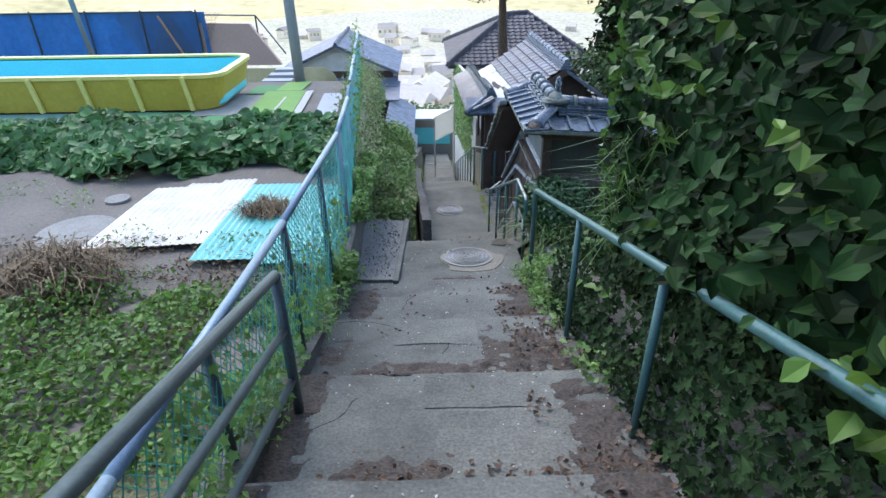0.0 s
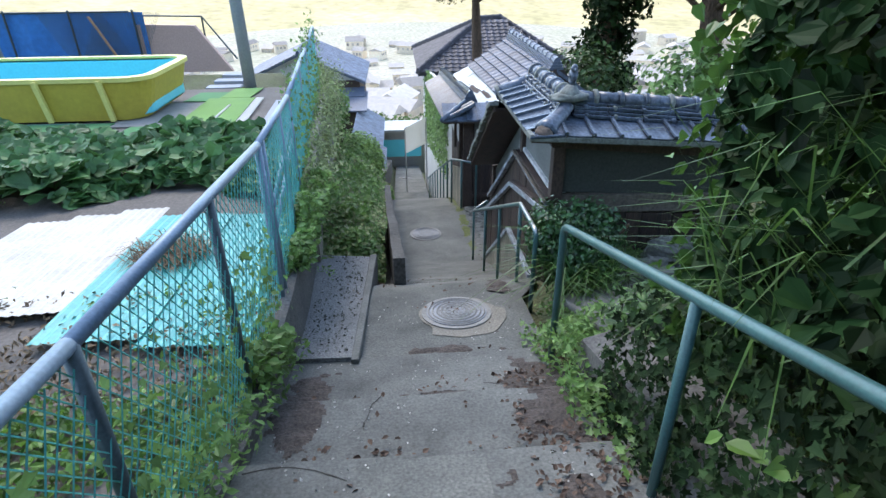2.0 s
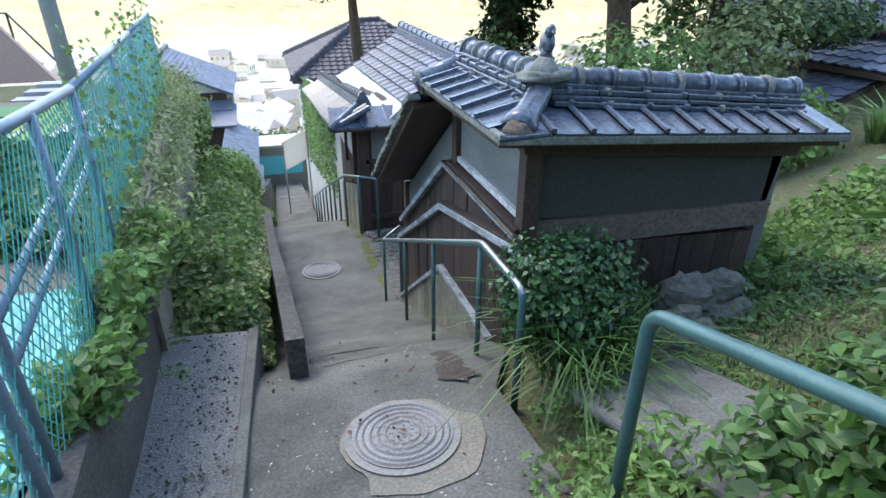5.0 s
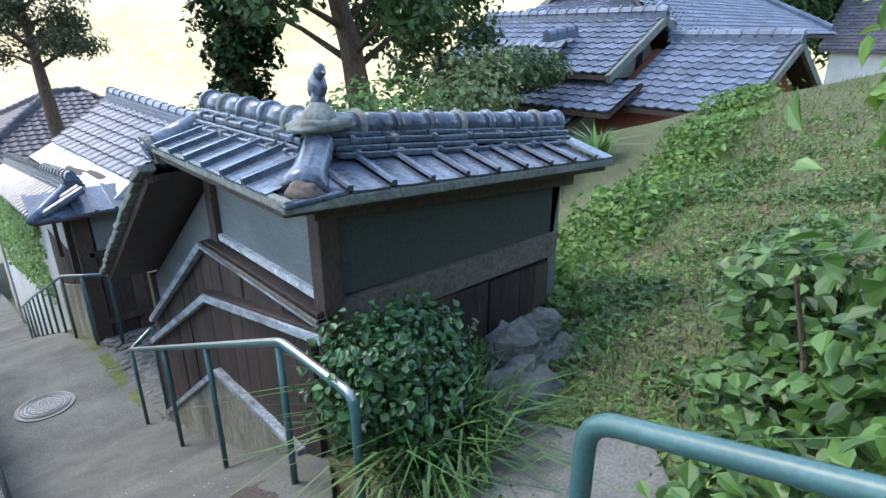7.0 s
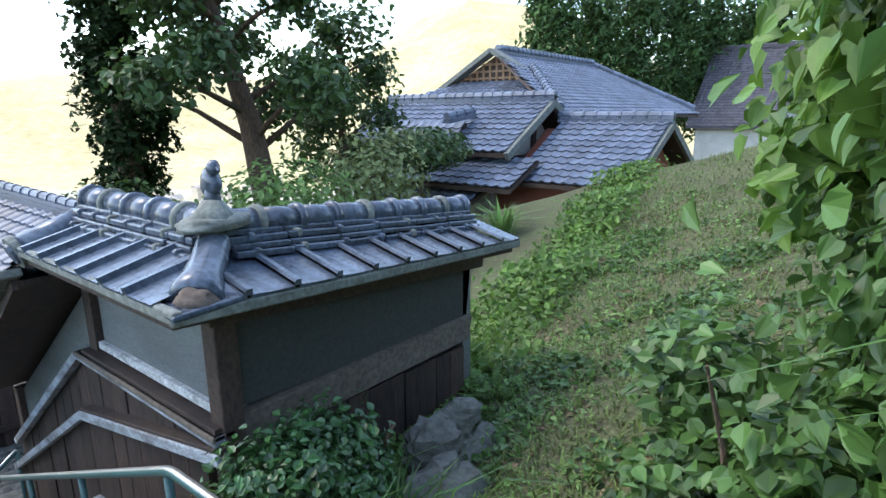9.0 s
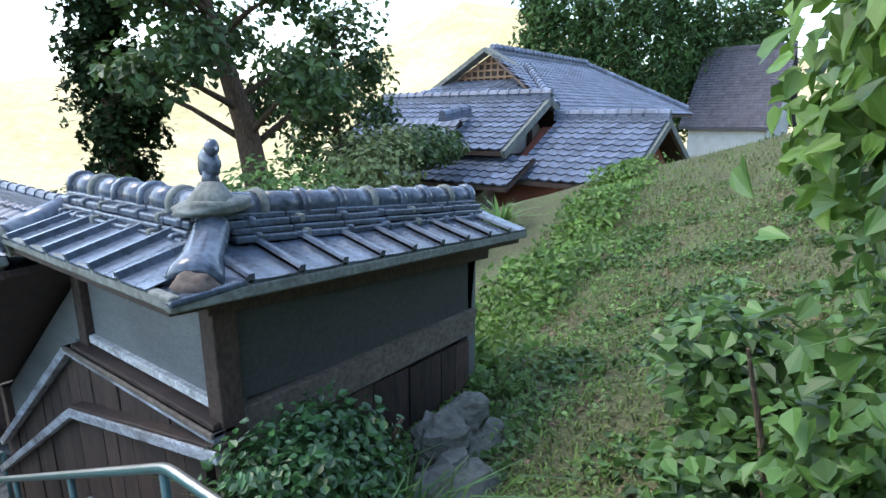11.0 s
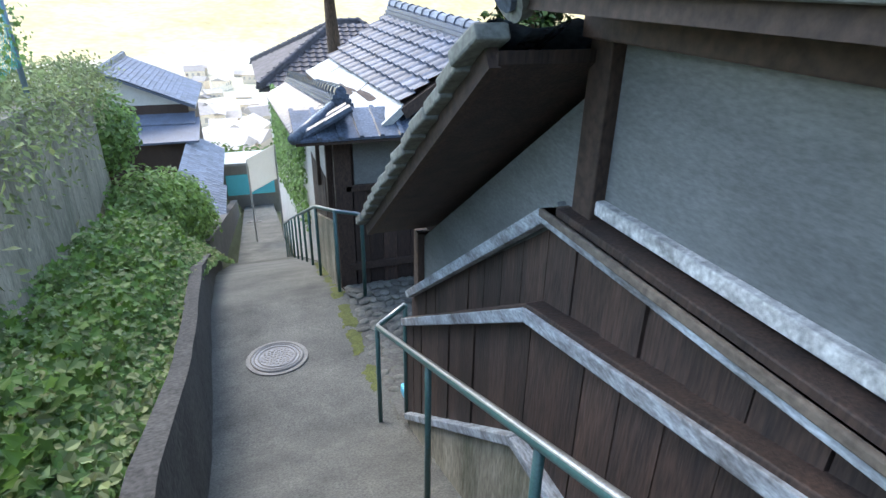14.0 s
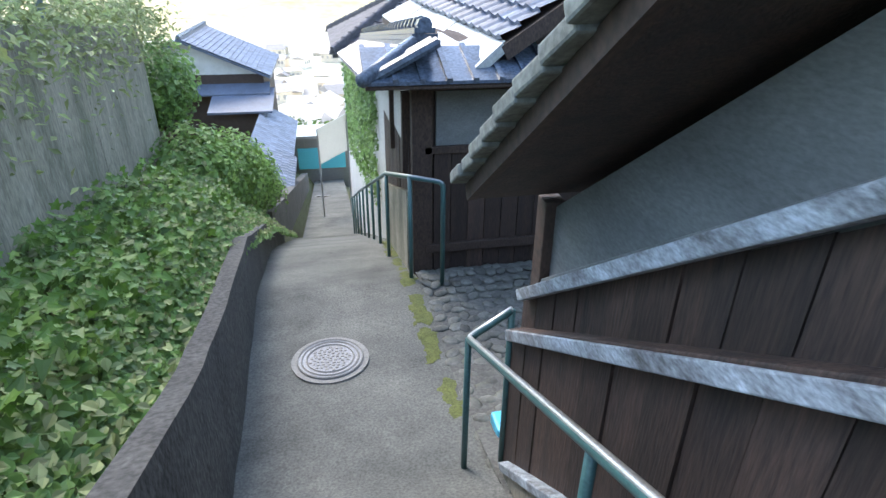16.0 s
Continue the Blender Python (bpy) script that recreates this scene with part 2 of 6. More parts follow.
# town colours carry the warm, washed-out sunlight of the distance
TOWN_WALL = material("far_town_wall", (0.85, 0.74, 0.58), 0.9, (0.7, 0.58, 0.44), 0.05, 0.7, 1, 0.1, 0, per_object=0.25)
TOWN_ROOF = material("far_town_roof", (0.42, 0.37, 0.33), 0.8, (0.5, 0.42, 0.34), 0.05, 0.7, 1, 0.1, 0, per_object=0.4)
MOSS = material("moss", (0.13, 0.14, 0.04), 0.98, (0.06, 0.075, 0.025), 8, 0.8, 60, 0.3, 0.8, 0.01)
LITTER_SOIL = material("leaf_mould", (0.08, 0.064, 0.054), 0.98, (0.038, 0.03, 0.025), 6, 0.7, 50, 0.4, 1.0, 0.015)

# ---- building tools ----
class Geo:
    def __init__(self):
        self.v, self.f = [], []

    def add(self, verts, faces):
        o = len(self.v)
        self.v += [tuple(p) for p in verts]
        self.f += [tuple(i + o for i in f) for f in faces]
        return self

    def prism(self, ring, shift):
        """A closed ring of points, pushed along shift."""
        n = len(ring)
        a = [Vector(p) for p in ring]
        b = [p + Vector(shift) for p in a]
        sides = [(i, (i + 1) % n, n + (i + 1) % n, n + i) for i in range(n)]
        return self.add(a + b, [tuple(reversed(range(n))), tuple(range(n, 2 * n))] + sides)

    def box(self, x0, x1, y0, y1, z0, z1):
        return self.prism([(x0, y0, z0), (x1, y0, z0), (x1, y1, z0), (x0, y1, z0)], (0, 0, z1 - z0))

    def beam(self, a, b, w, h, up=(0, 0, 1)):
        a, b = Vector(a), Vector(b)
        d = (b - a).normalized()
        s = d.cross(Vector(up)).normalized()
        u = s.cross(d)
        ring = [a + s * i * w / 2 + u * j * h / 2 for i, j in ((-1, -1), (1, -1), (1, 1), (-1, 1))]
        return self.prism(ring, b - a)

    def tube(self, path, r, n=10, ends=None):
        pts = [Vector(p) for p in path]
        rs = r if isinstance(r, (list, tuple)) else [r] * len(pts)
        o = len(self.v)
        side = None
        for i, p in enumerate(pts):
            d = (pts[min(i + 1, len(pts) - 1)] - pts[max(i - 1, 0)]).normalized()
            ref = side if side else (Vector((0, 0, 1)) if abs(d.z) < 0.9 else Vector((1, 0, 0)))
            s = (ref - d * ref.dot(d)).normalized()
            side = s
            q = d.cross(s)
            for k in range(n):
                a = 2 * math.pi * k / n
                self.v.append(tuple(p + (s * math.cos(a) + q * math.sin(a)) * rs[i]))
        for i in range(len(pts) - 1):
            for k in range(n):
                a, b = o + i * n + k, o + i * n + (k + 1) % n
                self.f.append((a, b, b + n, a + n))
        self.f.append(tuple(reversed(range(o, o + n))))
        self.f.append(tuple(range(o + (len(pts) - 1) * n, o + len(pts) * n)))
        return self

    def disc(self, c, r, h, n=32, slope=0.0):
        ring = [(c[0] + r * math.cos(2 * math.pi * k / n), c[1] + r * math.sin(2 * math.pi * k / n),
                 c[2] - slope * r * math.sin(2 * math.pi * k / n)) for k in range(n)]
        return self.prism(ring, (0, 0, h))

    def blob(self, c, size, seed=0, n=7):
        rnd = random.Random(seed)
        o = len(self.v)
        rows = n
        cols = n + 3
        off = Vector((rnd.random() * 50, rnd.random() * 50, rnd.random() * 50))
        for i in range(rows + 1):
            th = math.pi * i / rows
            for k in range(cols):
                ph = 2 * math.pi * k / cols
                d = Vector((math.sin(th) * math.cos(ph), math.sin(th) * math.sin(ph), math.cos(th)))
                g = 1 + 0.28 * noise.noise(d * 1.6 + off) + 0.12 * noise.noise(d * 4.5 + off)
                self.v.append((c[0] + d.x * size[0] * g, c[1] + d.y * size[1] * g, c[2] + d.z * size[2] * g))
        for i in range(rows):
            for k in range(cols):
                a, b = o + i * cols + k, o + i * cols + (k + 1) % cols
                self.f.append((a, a + cols, b + cols, b))
        return self

    def grid(self, xs, ys, fn):
        o = len(self.v)
        for y in ys:
            for x in xs:
                self.v.append((x, y, fn(x, y)))
        n = len(xs)
        for j in range(len(ys) - 1):
            for i in range(n - 1):
                a = o + j * n + i
                self.f.append((a, a + 1, a + n + 1, a + n))
        return self

    def mesh(self, name, smooth=False):
        me = bpy.data.meshes.new(name)
        me.from_pydata(self.v, [], self.f)
        me.validate()
        me.update()
        if smooth:
            me.polygons.foreach_set("use_smooth", [True] * len(me.polygons))
        return me


def part(name, geo, mat, parent=None, label="", smooth=False, bevel=0.0):
    me = geo.mesh(name, smooth)
    me.materials.append(mat)
    ob = new(name, me)
    if parent:
        ob.parent = parent
    if label:
        tagged(ob, label)
    if bevel:
        mod = ob.modifiers.new("edge", "BEVEL")
        mod.width, mod.segments, mod.limit_method = bevel, 2, "ANGLE"
    return ob


def thing(name, label, category, group="", kind="", at=(0, 0, 0)):
    ob = tagged(new(name), label, category, group, kind)
    ob.location = at
    return ob


def piece(name, me, parent, m):
    ob = new(name, me)
    ob.parent = parent
    ob.matrix_basis = m
    return ob


def frame_axes(o, x, y, z):
    return Matrix(((x[0], y[0], z[0], o[0]), (x[1], y[1], z[1], o[1]), (x[2], y[2], z[2], o[2]), (0, 0, 0, 1)))


def smoothstep(a, b, x):
    t = min(1, max(0, (x - a) / (b - a)))
    return t * t * (3 - 2 * t)


# outlines of single leaves: (across, along, lift)
NARROW = [(0, 0, 0), (0.22, 0.4, 0.06), (0, 1, -0.1), (-0.22, 0.4, 0.06)]
OVAL = [(0, 0, 0), (0.3, 0.25, 0.07), (0.34, 0.55, 0.08), (0, 1.05, -0.12), (-0.34, 0.55, 0.08), (-0.3, 0.25, 0.07)]
HEART = [(0, 0, 0), (0.3, -0.08, 0.07), (0.46, 0.25, 0.1), (0.3, 0.6, 0.05), (0, 1, -0.16), (-0.3, 0.6, 0.05), (-0.46, 0.25, 0.1), (-0.3, -0.08, 0.07)]
LOBED = [(0, 0, 0), (0.35, -0.1, 0.05), (0.3, 0.2, 0.04), (0.55, 0.45, 0.08), (0.22, 0.5, 0.03), (0, 1, -0.1), (-0.22, 0.5, 0.03), (-0.55, 0.45, 0.08), (-0.3, 0.2, 0.04), (-0.35, -0.1, 0.05)]


def leaves(centres, facing, size, outline, seed=1, spread=0.6, droop=0.3):
    """A mesh of single leaves: centres n x 3, facing n x 3 (the side they turn to)."""
    rs = np.random.RandomState(seed)
    c = np.asarray(centres, float)
    n = len(c)
    nrm = np.asarray(facing, float) + rs.normal(0, spread, (n, 3))
    nrm /= np.linalg.norm(nrm, axis=1, keepdims=True) + 1e-9
    d = rs.normal(0, 1, (n, 3))
    d[:, 2] -= droop
    d -= nrm * (d * nrm).sum(1, keepdims=True)
    d /= np.linalg.norm(d, axis=1, keepdims=True) + 1e-9
    s = np.cross(d, nrm)
    k = size * rs.uniform(0.55, 1.25, (n, 1))
    o = np.array(outline)
    m = len(o)
    v = (c[:, None, :] + k[:, None, :] * (o[None, :, 0:1] * s[:, None, :] + (o[None, :, 1:2] - 0.4) * d[:, None, :] + o[None, :, 2:3] * nrm[:, None, :])).reshape(-1, 3)
    tip = max(range(m), key=lambda i: o[i][1])
    base = np.arange(n)[:, None] * m
    right = base + np.arange(0, tip + 1)
    left = base + np.array([0] + list(range(tip, m)))
    g = Geo()
    g.v = v
    g.f = [tuple(r) for r in right.tolist()] + [tuple(r) for r in left.tolist()]
    return g


def leaf_part(name, pts, facing, size, outline, mat, parent=None, seed=1, spread=0.6, droop=0.3, label=""):
    g = leaves(pts, facing, size, outline, seed, spread, droop)
    me = bpy.data.meshes.new(name)
    me.from_pydata(g.v.tolist(), [], g.f)
    me.update()
    me.materials.append(mat)
    ob = new(name, me)
    if parent:
        ob.parent = parent
    if label:
        tagged(ob, label)
    return ob


def clump(rs, centre, radii, n, hollow=0.6):
    """Points in an uneven ball shell, and the way outwards."""
    d = rs.normal(0, 1, (n, 3))
    d /= np.linalg.norm(d, axis=1, keepdims=True)
    r = rs.uniform(hollow, 1.05, (n, 1))
    return np.array(centre) + d * r * np.array(radii), d


def blades(name, roots, height, width, mat, parent=None, seed=1, lean=0.5, label=""):
    rs = np.random.RandomState(seed)
    c = np.asarray(roots, float)
    n = len(c)
    a = rs.uniform(0, 2 * math.pi, n)
    out = np.stack([np.cos(a), np.sin(a), np.zeros(n)], 1)
    side = np.stack([-np.sin(a), np.cos(a), np.zeros(n)], 1)
    h = height * rs.uniform(0.5, 1.2, (n, 1))
    ln = lean * rs.uniform(0.2, 1.2, (n, 1))
    w = width * rs.uniform(0.7, 1.3, (n, 1))
    up = np.array([[0, 0, 1.0]])
    v0, v1 = c - side * w, c + side * w
    m = c + out * h * ln * 0.4 + up * h * 0.65
    v2, v3 = m + side * w * 0.8, m - side * w * 0.8
    v4 = c + out * h * ln * 1.1 + up * h * (1 - 0.35 * ln)
    v = np.stack([v0, v1, v2, v3, v4], 1).reshape(-1, 3)
    f = []
    for i in range(n):
        k = 5 * i
        f.append((k, k + 1, k + 2, k + 3))
        f.append((k + 3, k + 2, k + 4))
    me = bpy.data.meshes.new(name)
    me.from_pydata(v.tolist(), [], f)
    me.update()
    me.materials.append(mat)
    ob = new(name, me)
    if parent:
        ob.parent = parent
    if label:
        tagged(ob, label)
    return ob


def tile_field(geo, corner, along, upslope, width, length, col=0.27, row=0.25, wave=0.035, step=0.03, taper=None):
    """Courses of curved tiles on a roof slope. taper(v) gives the first and last place across, as shares of the width, at share v up the slope."""
    c, a, u = Vector(corner), Vector(along).normalized(), Vector(upslope).normalized()
    nrm = a.cross(u).normalized()
    nrm = nrm if nrm.z > 0 else -nrm
    rows, cols = max(1, round(length / row)), max(1, round(width / col))
    rw, cw = length / rows, width / cols
    prof = [(0.0, 0.7), (0.14, 1.0), (0.3, 0.6), (0.55, 0.0), (0.85, 0.25), (1.0, 0.7)]
    for j in range(rows):
        lo, hi = taper((j + 0.5) / rows) if taper else (0, 1)
        for i in range(cols):
            if not lo <= (i + 0.5) / cols <= hi:
                continue
            b = c + a * (i * cw) + u * (j * rw)
            vs = []
            for along_u, lift in ((0, step), (rw * 1.02, 0.0)):
                vs += [b + a * (p * cw) + u * along_u + nrm * (lift + wave * h) for p, h in prof]
            vs += [b + a * (p * cw) + nrm * (wave * h - 0.005) for p, h in prof]
            fs = [(k, k + 1, k + 7, k + 6) for k in range(5)] + [(12 + k, 13 + k, k + 1, k) for k in range(5)]
            geo.add(vs, fs)
    return geo


def ridge_caps(geo, a, b, r=0.09, seg=0.3):
    """A ridge of half-round tiles with collars on flat courses."""
    a, b = Vector(a), Vector(b)
    d = (b - a)
    n = max(1, round(d.length / seg))
    d = d / n
    u = d.normalized()
    for w, h, z in ((0.3, 0.05, 0.0), (0.25, 0.05, 0.055), (0.2, 0.05, 0.11)):
        geo.beam(a + Vector((0, 0, z)), b + Vector((0, 0, z)), w, h)
    for i in range(n):
        p = a + d * i + Vector((0, 0, 0.16))
        geo.tube([p, p + d * 0.85], r * 0.92, 8)
        geo.tube([p + d * 0.8, p + d * 1.0], r * 1.12, 8)
    return geo

# ---- ground ----
LANE = [(5.5, -1.9), (6.7, -2.06), (7.15, -2.2), (7.6, -2.44), (8.3, -2.88), (9.5, -3.43), (10.95, -4.03), (12.0, -4.15), (13.7, -4.2), (16.2, -4.95), (20.0, -6.6), (23.5, -8.22)]


def along(knots, y):
    """Straight runs between knots (place, height)."""
    if y <= knots[0][0]:
        return knots[0][1]
    for (a, za), (b, zb) in zip(knots, knots[1:]):
        if y <= b:
            return za + (zb - za) * (y - a) / (b - a)
    return knots[-1][1]


def lane_z(y):
    """The stepped slope, the level landing with the far cover, and the drop further down."""
    if y < 5.5:
        return -0.03 - 0.331 * y
    if y < 23.5:
        return along(LANE, y)
    return -8.22 - 0.25 * (y - 23.5)


PARAPET = [(7.35, 0.34), (7.9, 0.5), (8.7, 0.72), (9.2, 0.9), (11.0, 0.98), (12.2, 0.85), (14.0, 0.6), (17.0, 0.38), (20.0, 0.2)]


def parapet_x(y):
    return -0.11 - 0.043 * (y - 9.5)


def garden_z(x, y):
    return -1.52 - 0.06 * (max(y, -10) - 6.5)


def field_z(x, y):
    xx = min(x, 11)
    z = -1.88 + 0.09 * (xx - 2.5) + 0.019 * max(0, xx - 4.5) ** 2 - 0.3 * (min(y, 9) - 6.55) - 0.33 * max(0, min(y, 40) - 9)
    z -= 0.55 * min(7, max(0, x - 11)) * smoothstep(5.5, 8.0, y)
    return z + 0.05 * noise.noise(Vector((x * 0.9, y * 0.9, 0)))


def gully_rise(y):
    return 0.38 + 0.4 * smoothstep(10.5, 15.5, y)


def gully_base(y):
    return lane_z(y) + (along(PARAPET, y) - 0.2) * smoothstep(8.2, 9.2, y)


def fence_x(y):
    return -0.97 if y < 6 else -0.97 - 0.085 * (y - 6)


def ground_z(x, y):
    low = lane_z(min(y, 60)) - 0.35
    if x >= 1.0:
        near = field_z(x, y)
        near = low + 0.22 + (near - low - 0.22) * smoothstep(0.95, 1.9, x)
        if (y > 10.3 and x < 4.2) or (y > 7.6 and x < 1.75):
            near = min(near, low - 0.1)
    elif x <= fence_x(y) - 0.1:
        near = garden_z(x, y) if y < 21 else garden_z(x, 21) - 0.9 * (y - 21)
        if y > 17.2:
            near -= 0.8 * (min(y, 21) - 17.2) * smoothstep(-3.6, -2.4, x)
        near = max(near, low)
    else:
        near = low
        if y > 8 and x < -0.5:
            near = gully_base(y) + 0.02 + gully_rise(y) * 0.8 * min(1, max(0, (-0.5 - x) / 0.9)) + 0.06 * noise.noise(Vector((x * 2, y * 2, 3)))
    far = -30 - 20 * smoothstep(80, 300, y)
    z = near + (far - near) * smoothstep(48, 90, y) if y > 48 else near
    side = max(0, abs(x) - 30)
    return z - 0.02 * side if y > 20 and side else z


def spaced(lo, hi, step, reach):
    core = list(np.arange(lo, hi + 1e-6, step))
    left, right = [], []
    d, p = step * 2, lo
    while p > -reach:
        p -= d
        d *= 1.35
        left.append(p)
    d, p = step * 2, hi
    while p < reach:
        p += d
        d *= 1.35
        right.append(p)
    return [float(v) for v in left[::-1] + core + right]


gxs = spaced(-13, 22, 0.3, 2500)
gys = spaced(-4, 50, 0.4, 2500)
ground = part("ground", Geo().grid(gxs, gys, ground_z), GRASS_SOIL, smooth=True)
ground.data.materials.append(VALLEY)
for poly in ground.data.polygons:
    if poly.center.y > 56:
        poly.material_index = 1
tagged(ground, "sloping hillside ground, mown grass and bare soil", "ground", kind="structure")

# the packed garden terrace beside the fence
bed = Geo().grid([-9 + 0.4 * i for i in range(20)], [-2 + 0.5 * i for i in range(40)], lambda x, y: garden_z(x, y) + 0.02 + 0.02 * noise.noise(Vector((x * 2, y * 2, 0))))
bed.v = [(min(x, fence_x(y) - 0.1), y, z) for x, y, z in bed.v]
terrace = part("garden_bed", bed, PATH_SOIL, smooth=True)
tagged(terrace, "packed brown earth of the garden terrace", "ground", kind="structure")

# ---- the stepped lane ----
lane = thing("lane", "worn grey concrete lane with shallow steps going downhill", "lane", kind="structure")
EDGES = [-4.2, -3.2, -2.2, -1.2, -0.25, 0.75, 1.73, 2.86, 4.0, 4.69, 5.5]
for a, b in zip(EDGES, EDGES[1:]):
    left, right = -0.95, 1.12
    g = Geo()
    za, zb = lane_z(a) - 0.07, lane_z(b) + 0.07
    n = 6
    for i in range(n):
        x0, x1 = left + (right - left) * i / n, left + (right - left) * (i + 1) / n
        w0, w1 = (0.025 * noise.noise(Vector((x * 3, b * 5, 1))) for x in (x0, x1))
        u0, u1 = (0.025 * noise.noise(Vector((x * 3, a * 5, 1))) for x in (x0, x1))
        g.add([(x0, a + u0, za), (x1, a + u1, za), (x1, b + w1, zb), (x0, b + w0, zb),
               (x0, a + u0, za - 0.4), (x1, a + u1, za - 0.4), (x1, b + w1, zb - 0.4), (x0, b + w0, zb - 0.4)],
              [(0, 1, 2, 3), (3, 2, 6, 7), (0, 4, 5, 1), (0, 3, 7, 4), (1, 5, 6, 2)])
    part("step", g, CONCRETE, lane)
g = Geo()
ramp_y = [5.5, 5.8, 6.2, 6.6, 7.0] + [7.15 + 0.383 * i for i in range(33)] + [20.0]
xs = [-0.45, -0.2, 0.1, 0.4, 0.7, 1.0, 1.28]
g.grid(xs, ramp_y, lambda x, y: lane_z(y) + 0.012 * noise.noise(Vector((x, y, 0))))
g.v = [(x if x < 1.1 else (1.12 + 0.3 * smoothstep(6.6, 7.2, y) - 0.07 * smoothstep(13.3, 13.9, y)), y, z) for x, y, z in g.v]
g.prism([(-0.45, 5.5, -1.9), (1.12, 5.5, -1.9), (1.12, 5.5, -2.4), (-0.45, 5.5, -2.4)], (0, 0.02, 0))
g.prism([(-0.42, 20, -6.65), (1.6, 20, -6.65), (1.6, 20, -7.1), (-0.42, 20, -7.1)], (0, 0.02, 0))
part("ramp", g, RAMP, lane, "smoother patched concrete ramp", smooth=True)
for k in range(9):
    y = 20 + 0.4 * k
    part("step", Geo().box(-0.45, 1.3, y, y + 0.42, lane_z(y) - 0.6, lane_z(y) - 0.16), RAMP, lane)
part("ramp", Geo().grid([-0.4, 0.3, 1.2], [23.5 + 2 * i for i in range(16)], lambda x, y: lane_z(y) + 0.02), RAMP, lane)

# stone kerb joint along the ramp's house side
cob = thing("cobbled_apron", "small grey cobbles set in mortar beside the ramp", "cobbles", kind="structure")
part("mortar_bed", Geo().grid([1.38, 1.7, 2.2, 2.7, 3.4], [9.8, 10.6, 11.4, 12.2, 13.0, 13.8, 14.6], lambda x, y: lane_z(y)), COBBLE_BED, cob)
rnd = random.Random(5)
cob_meshes = []
for k in range(5):
    me = Geo().blob((0, 0, 0), (0.085, 0.062, 0.022), 40 + k, 5).mesh("cobble", True)
    me.materials.append(STONE)
    cob_meshes.append(me)
for i in range(14):
    for j in range(30):
        x, y = 1.34 + 0.105 * i + rnd.uniform(-0.03, 0.03), 9.85 + 0.175 * j + rnd.uniform(-0.04, 0.04)
        if x < 1.4 or x > 2.75 or y > 14.0:
            continue
        z = lane_z(y) - 0.004
        piece("cobble", cob_meshes[(i * 7 + j * 3) % 5], cob, pose(x, y, z, -6, 0, rnd.uniform(0, 360)))

# manhole covers
def manhole(x, y, r, rings, tall):
    z = lane_z(y) + tall
    slope = (lane_z(y - 0.4) - lane_z(y + 0.4)) / 0.8
    ob = thing("manhole_cover", "round grey cast-iron manhole cover set in the concrete", "manhole cover", "covers along the lane")
    part("frame", Geo().disc((x, y, z - 0.06), r + 0.045, 0.068, 40, slope), RING, ob, "pale mortar and iron ring")
    part("lid", Geo().disc((x, y, z - 0.05), r, 0.066, 40, slope), COVER, ob)
    g = Geo()
    for q in rings:
        pts = [(x + q * r * math.cos(a), y + q * r * math.sin(a), z + 0.018 - slope * q * r * math.sin(a)) for a in [2 * math.pi * i / 36 for i in range(37)]]
        g.tube(pts, 0.009, 4)
    for i in range(60):
        a, q = i * 2.4, 0.32 * math.sqrt(i / 60) * 2 * 0.95
        px, py = x + q * r * math.cos(a), y + q * r * math.sin(a)
        g.box(px - 0.012, px + 0.012, py - 0.012, py + 0.012, z + 0.012 - slope * (py - y), z + 0.021 - slope * (py - y))
    part("raised_pattern", g, RING, ob, "raised ring pattern of the lid")


manhole(0.44, 6.3, 0.28, (0.35, 0.5, 0.65, 0.8, 0.93), 0.012)
manhole(0.42, 12.38, 0.275, (0.7, 0.85, 0.97), 0.012)
manhole(0.1, 32.7, 0.3, (0.7, 0.95), 0.03)

# raised gravel strip and low wall on the garden side
strip = thing("gravel_strip", "raised concrete strip with loose grey gravel", "kerb", kind="structure")
g = Geo()
g.add([(-0.95, 5.45, -1.77), (-0.42, 5.45, -1.785), (-0.42, 8.15, -2.36), (-1.15, 8.15, -2.3),
       (-0.95, 5.45, -2.6), (-0.42, 5.45, -2.6), (-0.42, 8.15, -3.2), (-1.15, 8.15, -3.2)],
      [(0, 1, 2, 3), (1, 5, 6, 2), (0, 4, 5, 1), (2, 6, 7, 3)])
part("gravel_bed", g, GRAVEL, strip)
part("edging", Geo().prism([(-0.46, 5.4, -1.765), (-0.4, 5.4, -1.765), (-0.36, 8.1, -2.3), (-0.44, 8.1, -2.3)], (0, 0, -0.55)), CONCRETE, strip, bevel=0.01)
rs = np.random.RandomState(3)
ps = np.stack([rs.uniform(-0.93, -0.47, 500), rs.uniform(5.5, 8.1, 500), np.zeros(500)], 1)
ps[:, 2] = -1.772 - 0.208 * (ps[:, 1] - 5.45) + 0.005
tagged(leaf_part("loose_gravel", ps, np.tile([0, 0, 1.0], (500, 1)), 0.024, OVAL, STONE, None, 3, 0.5), "loose grey gravel on the strip", "gravel", kind="stuff")

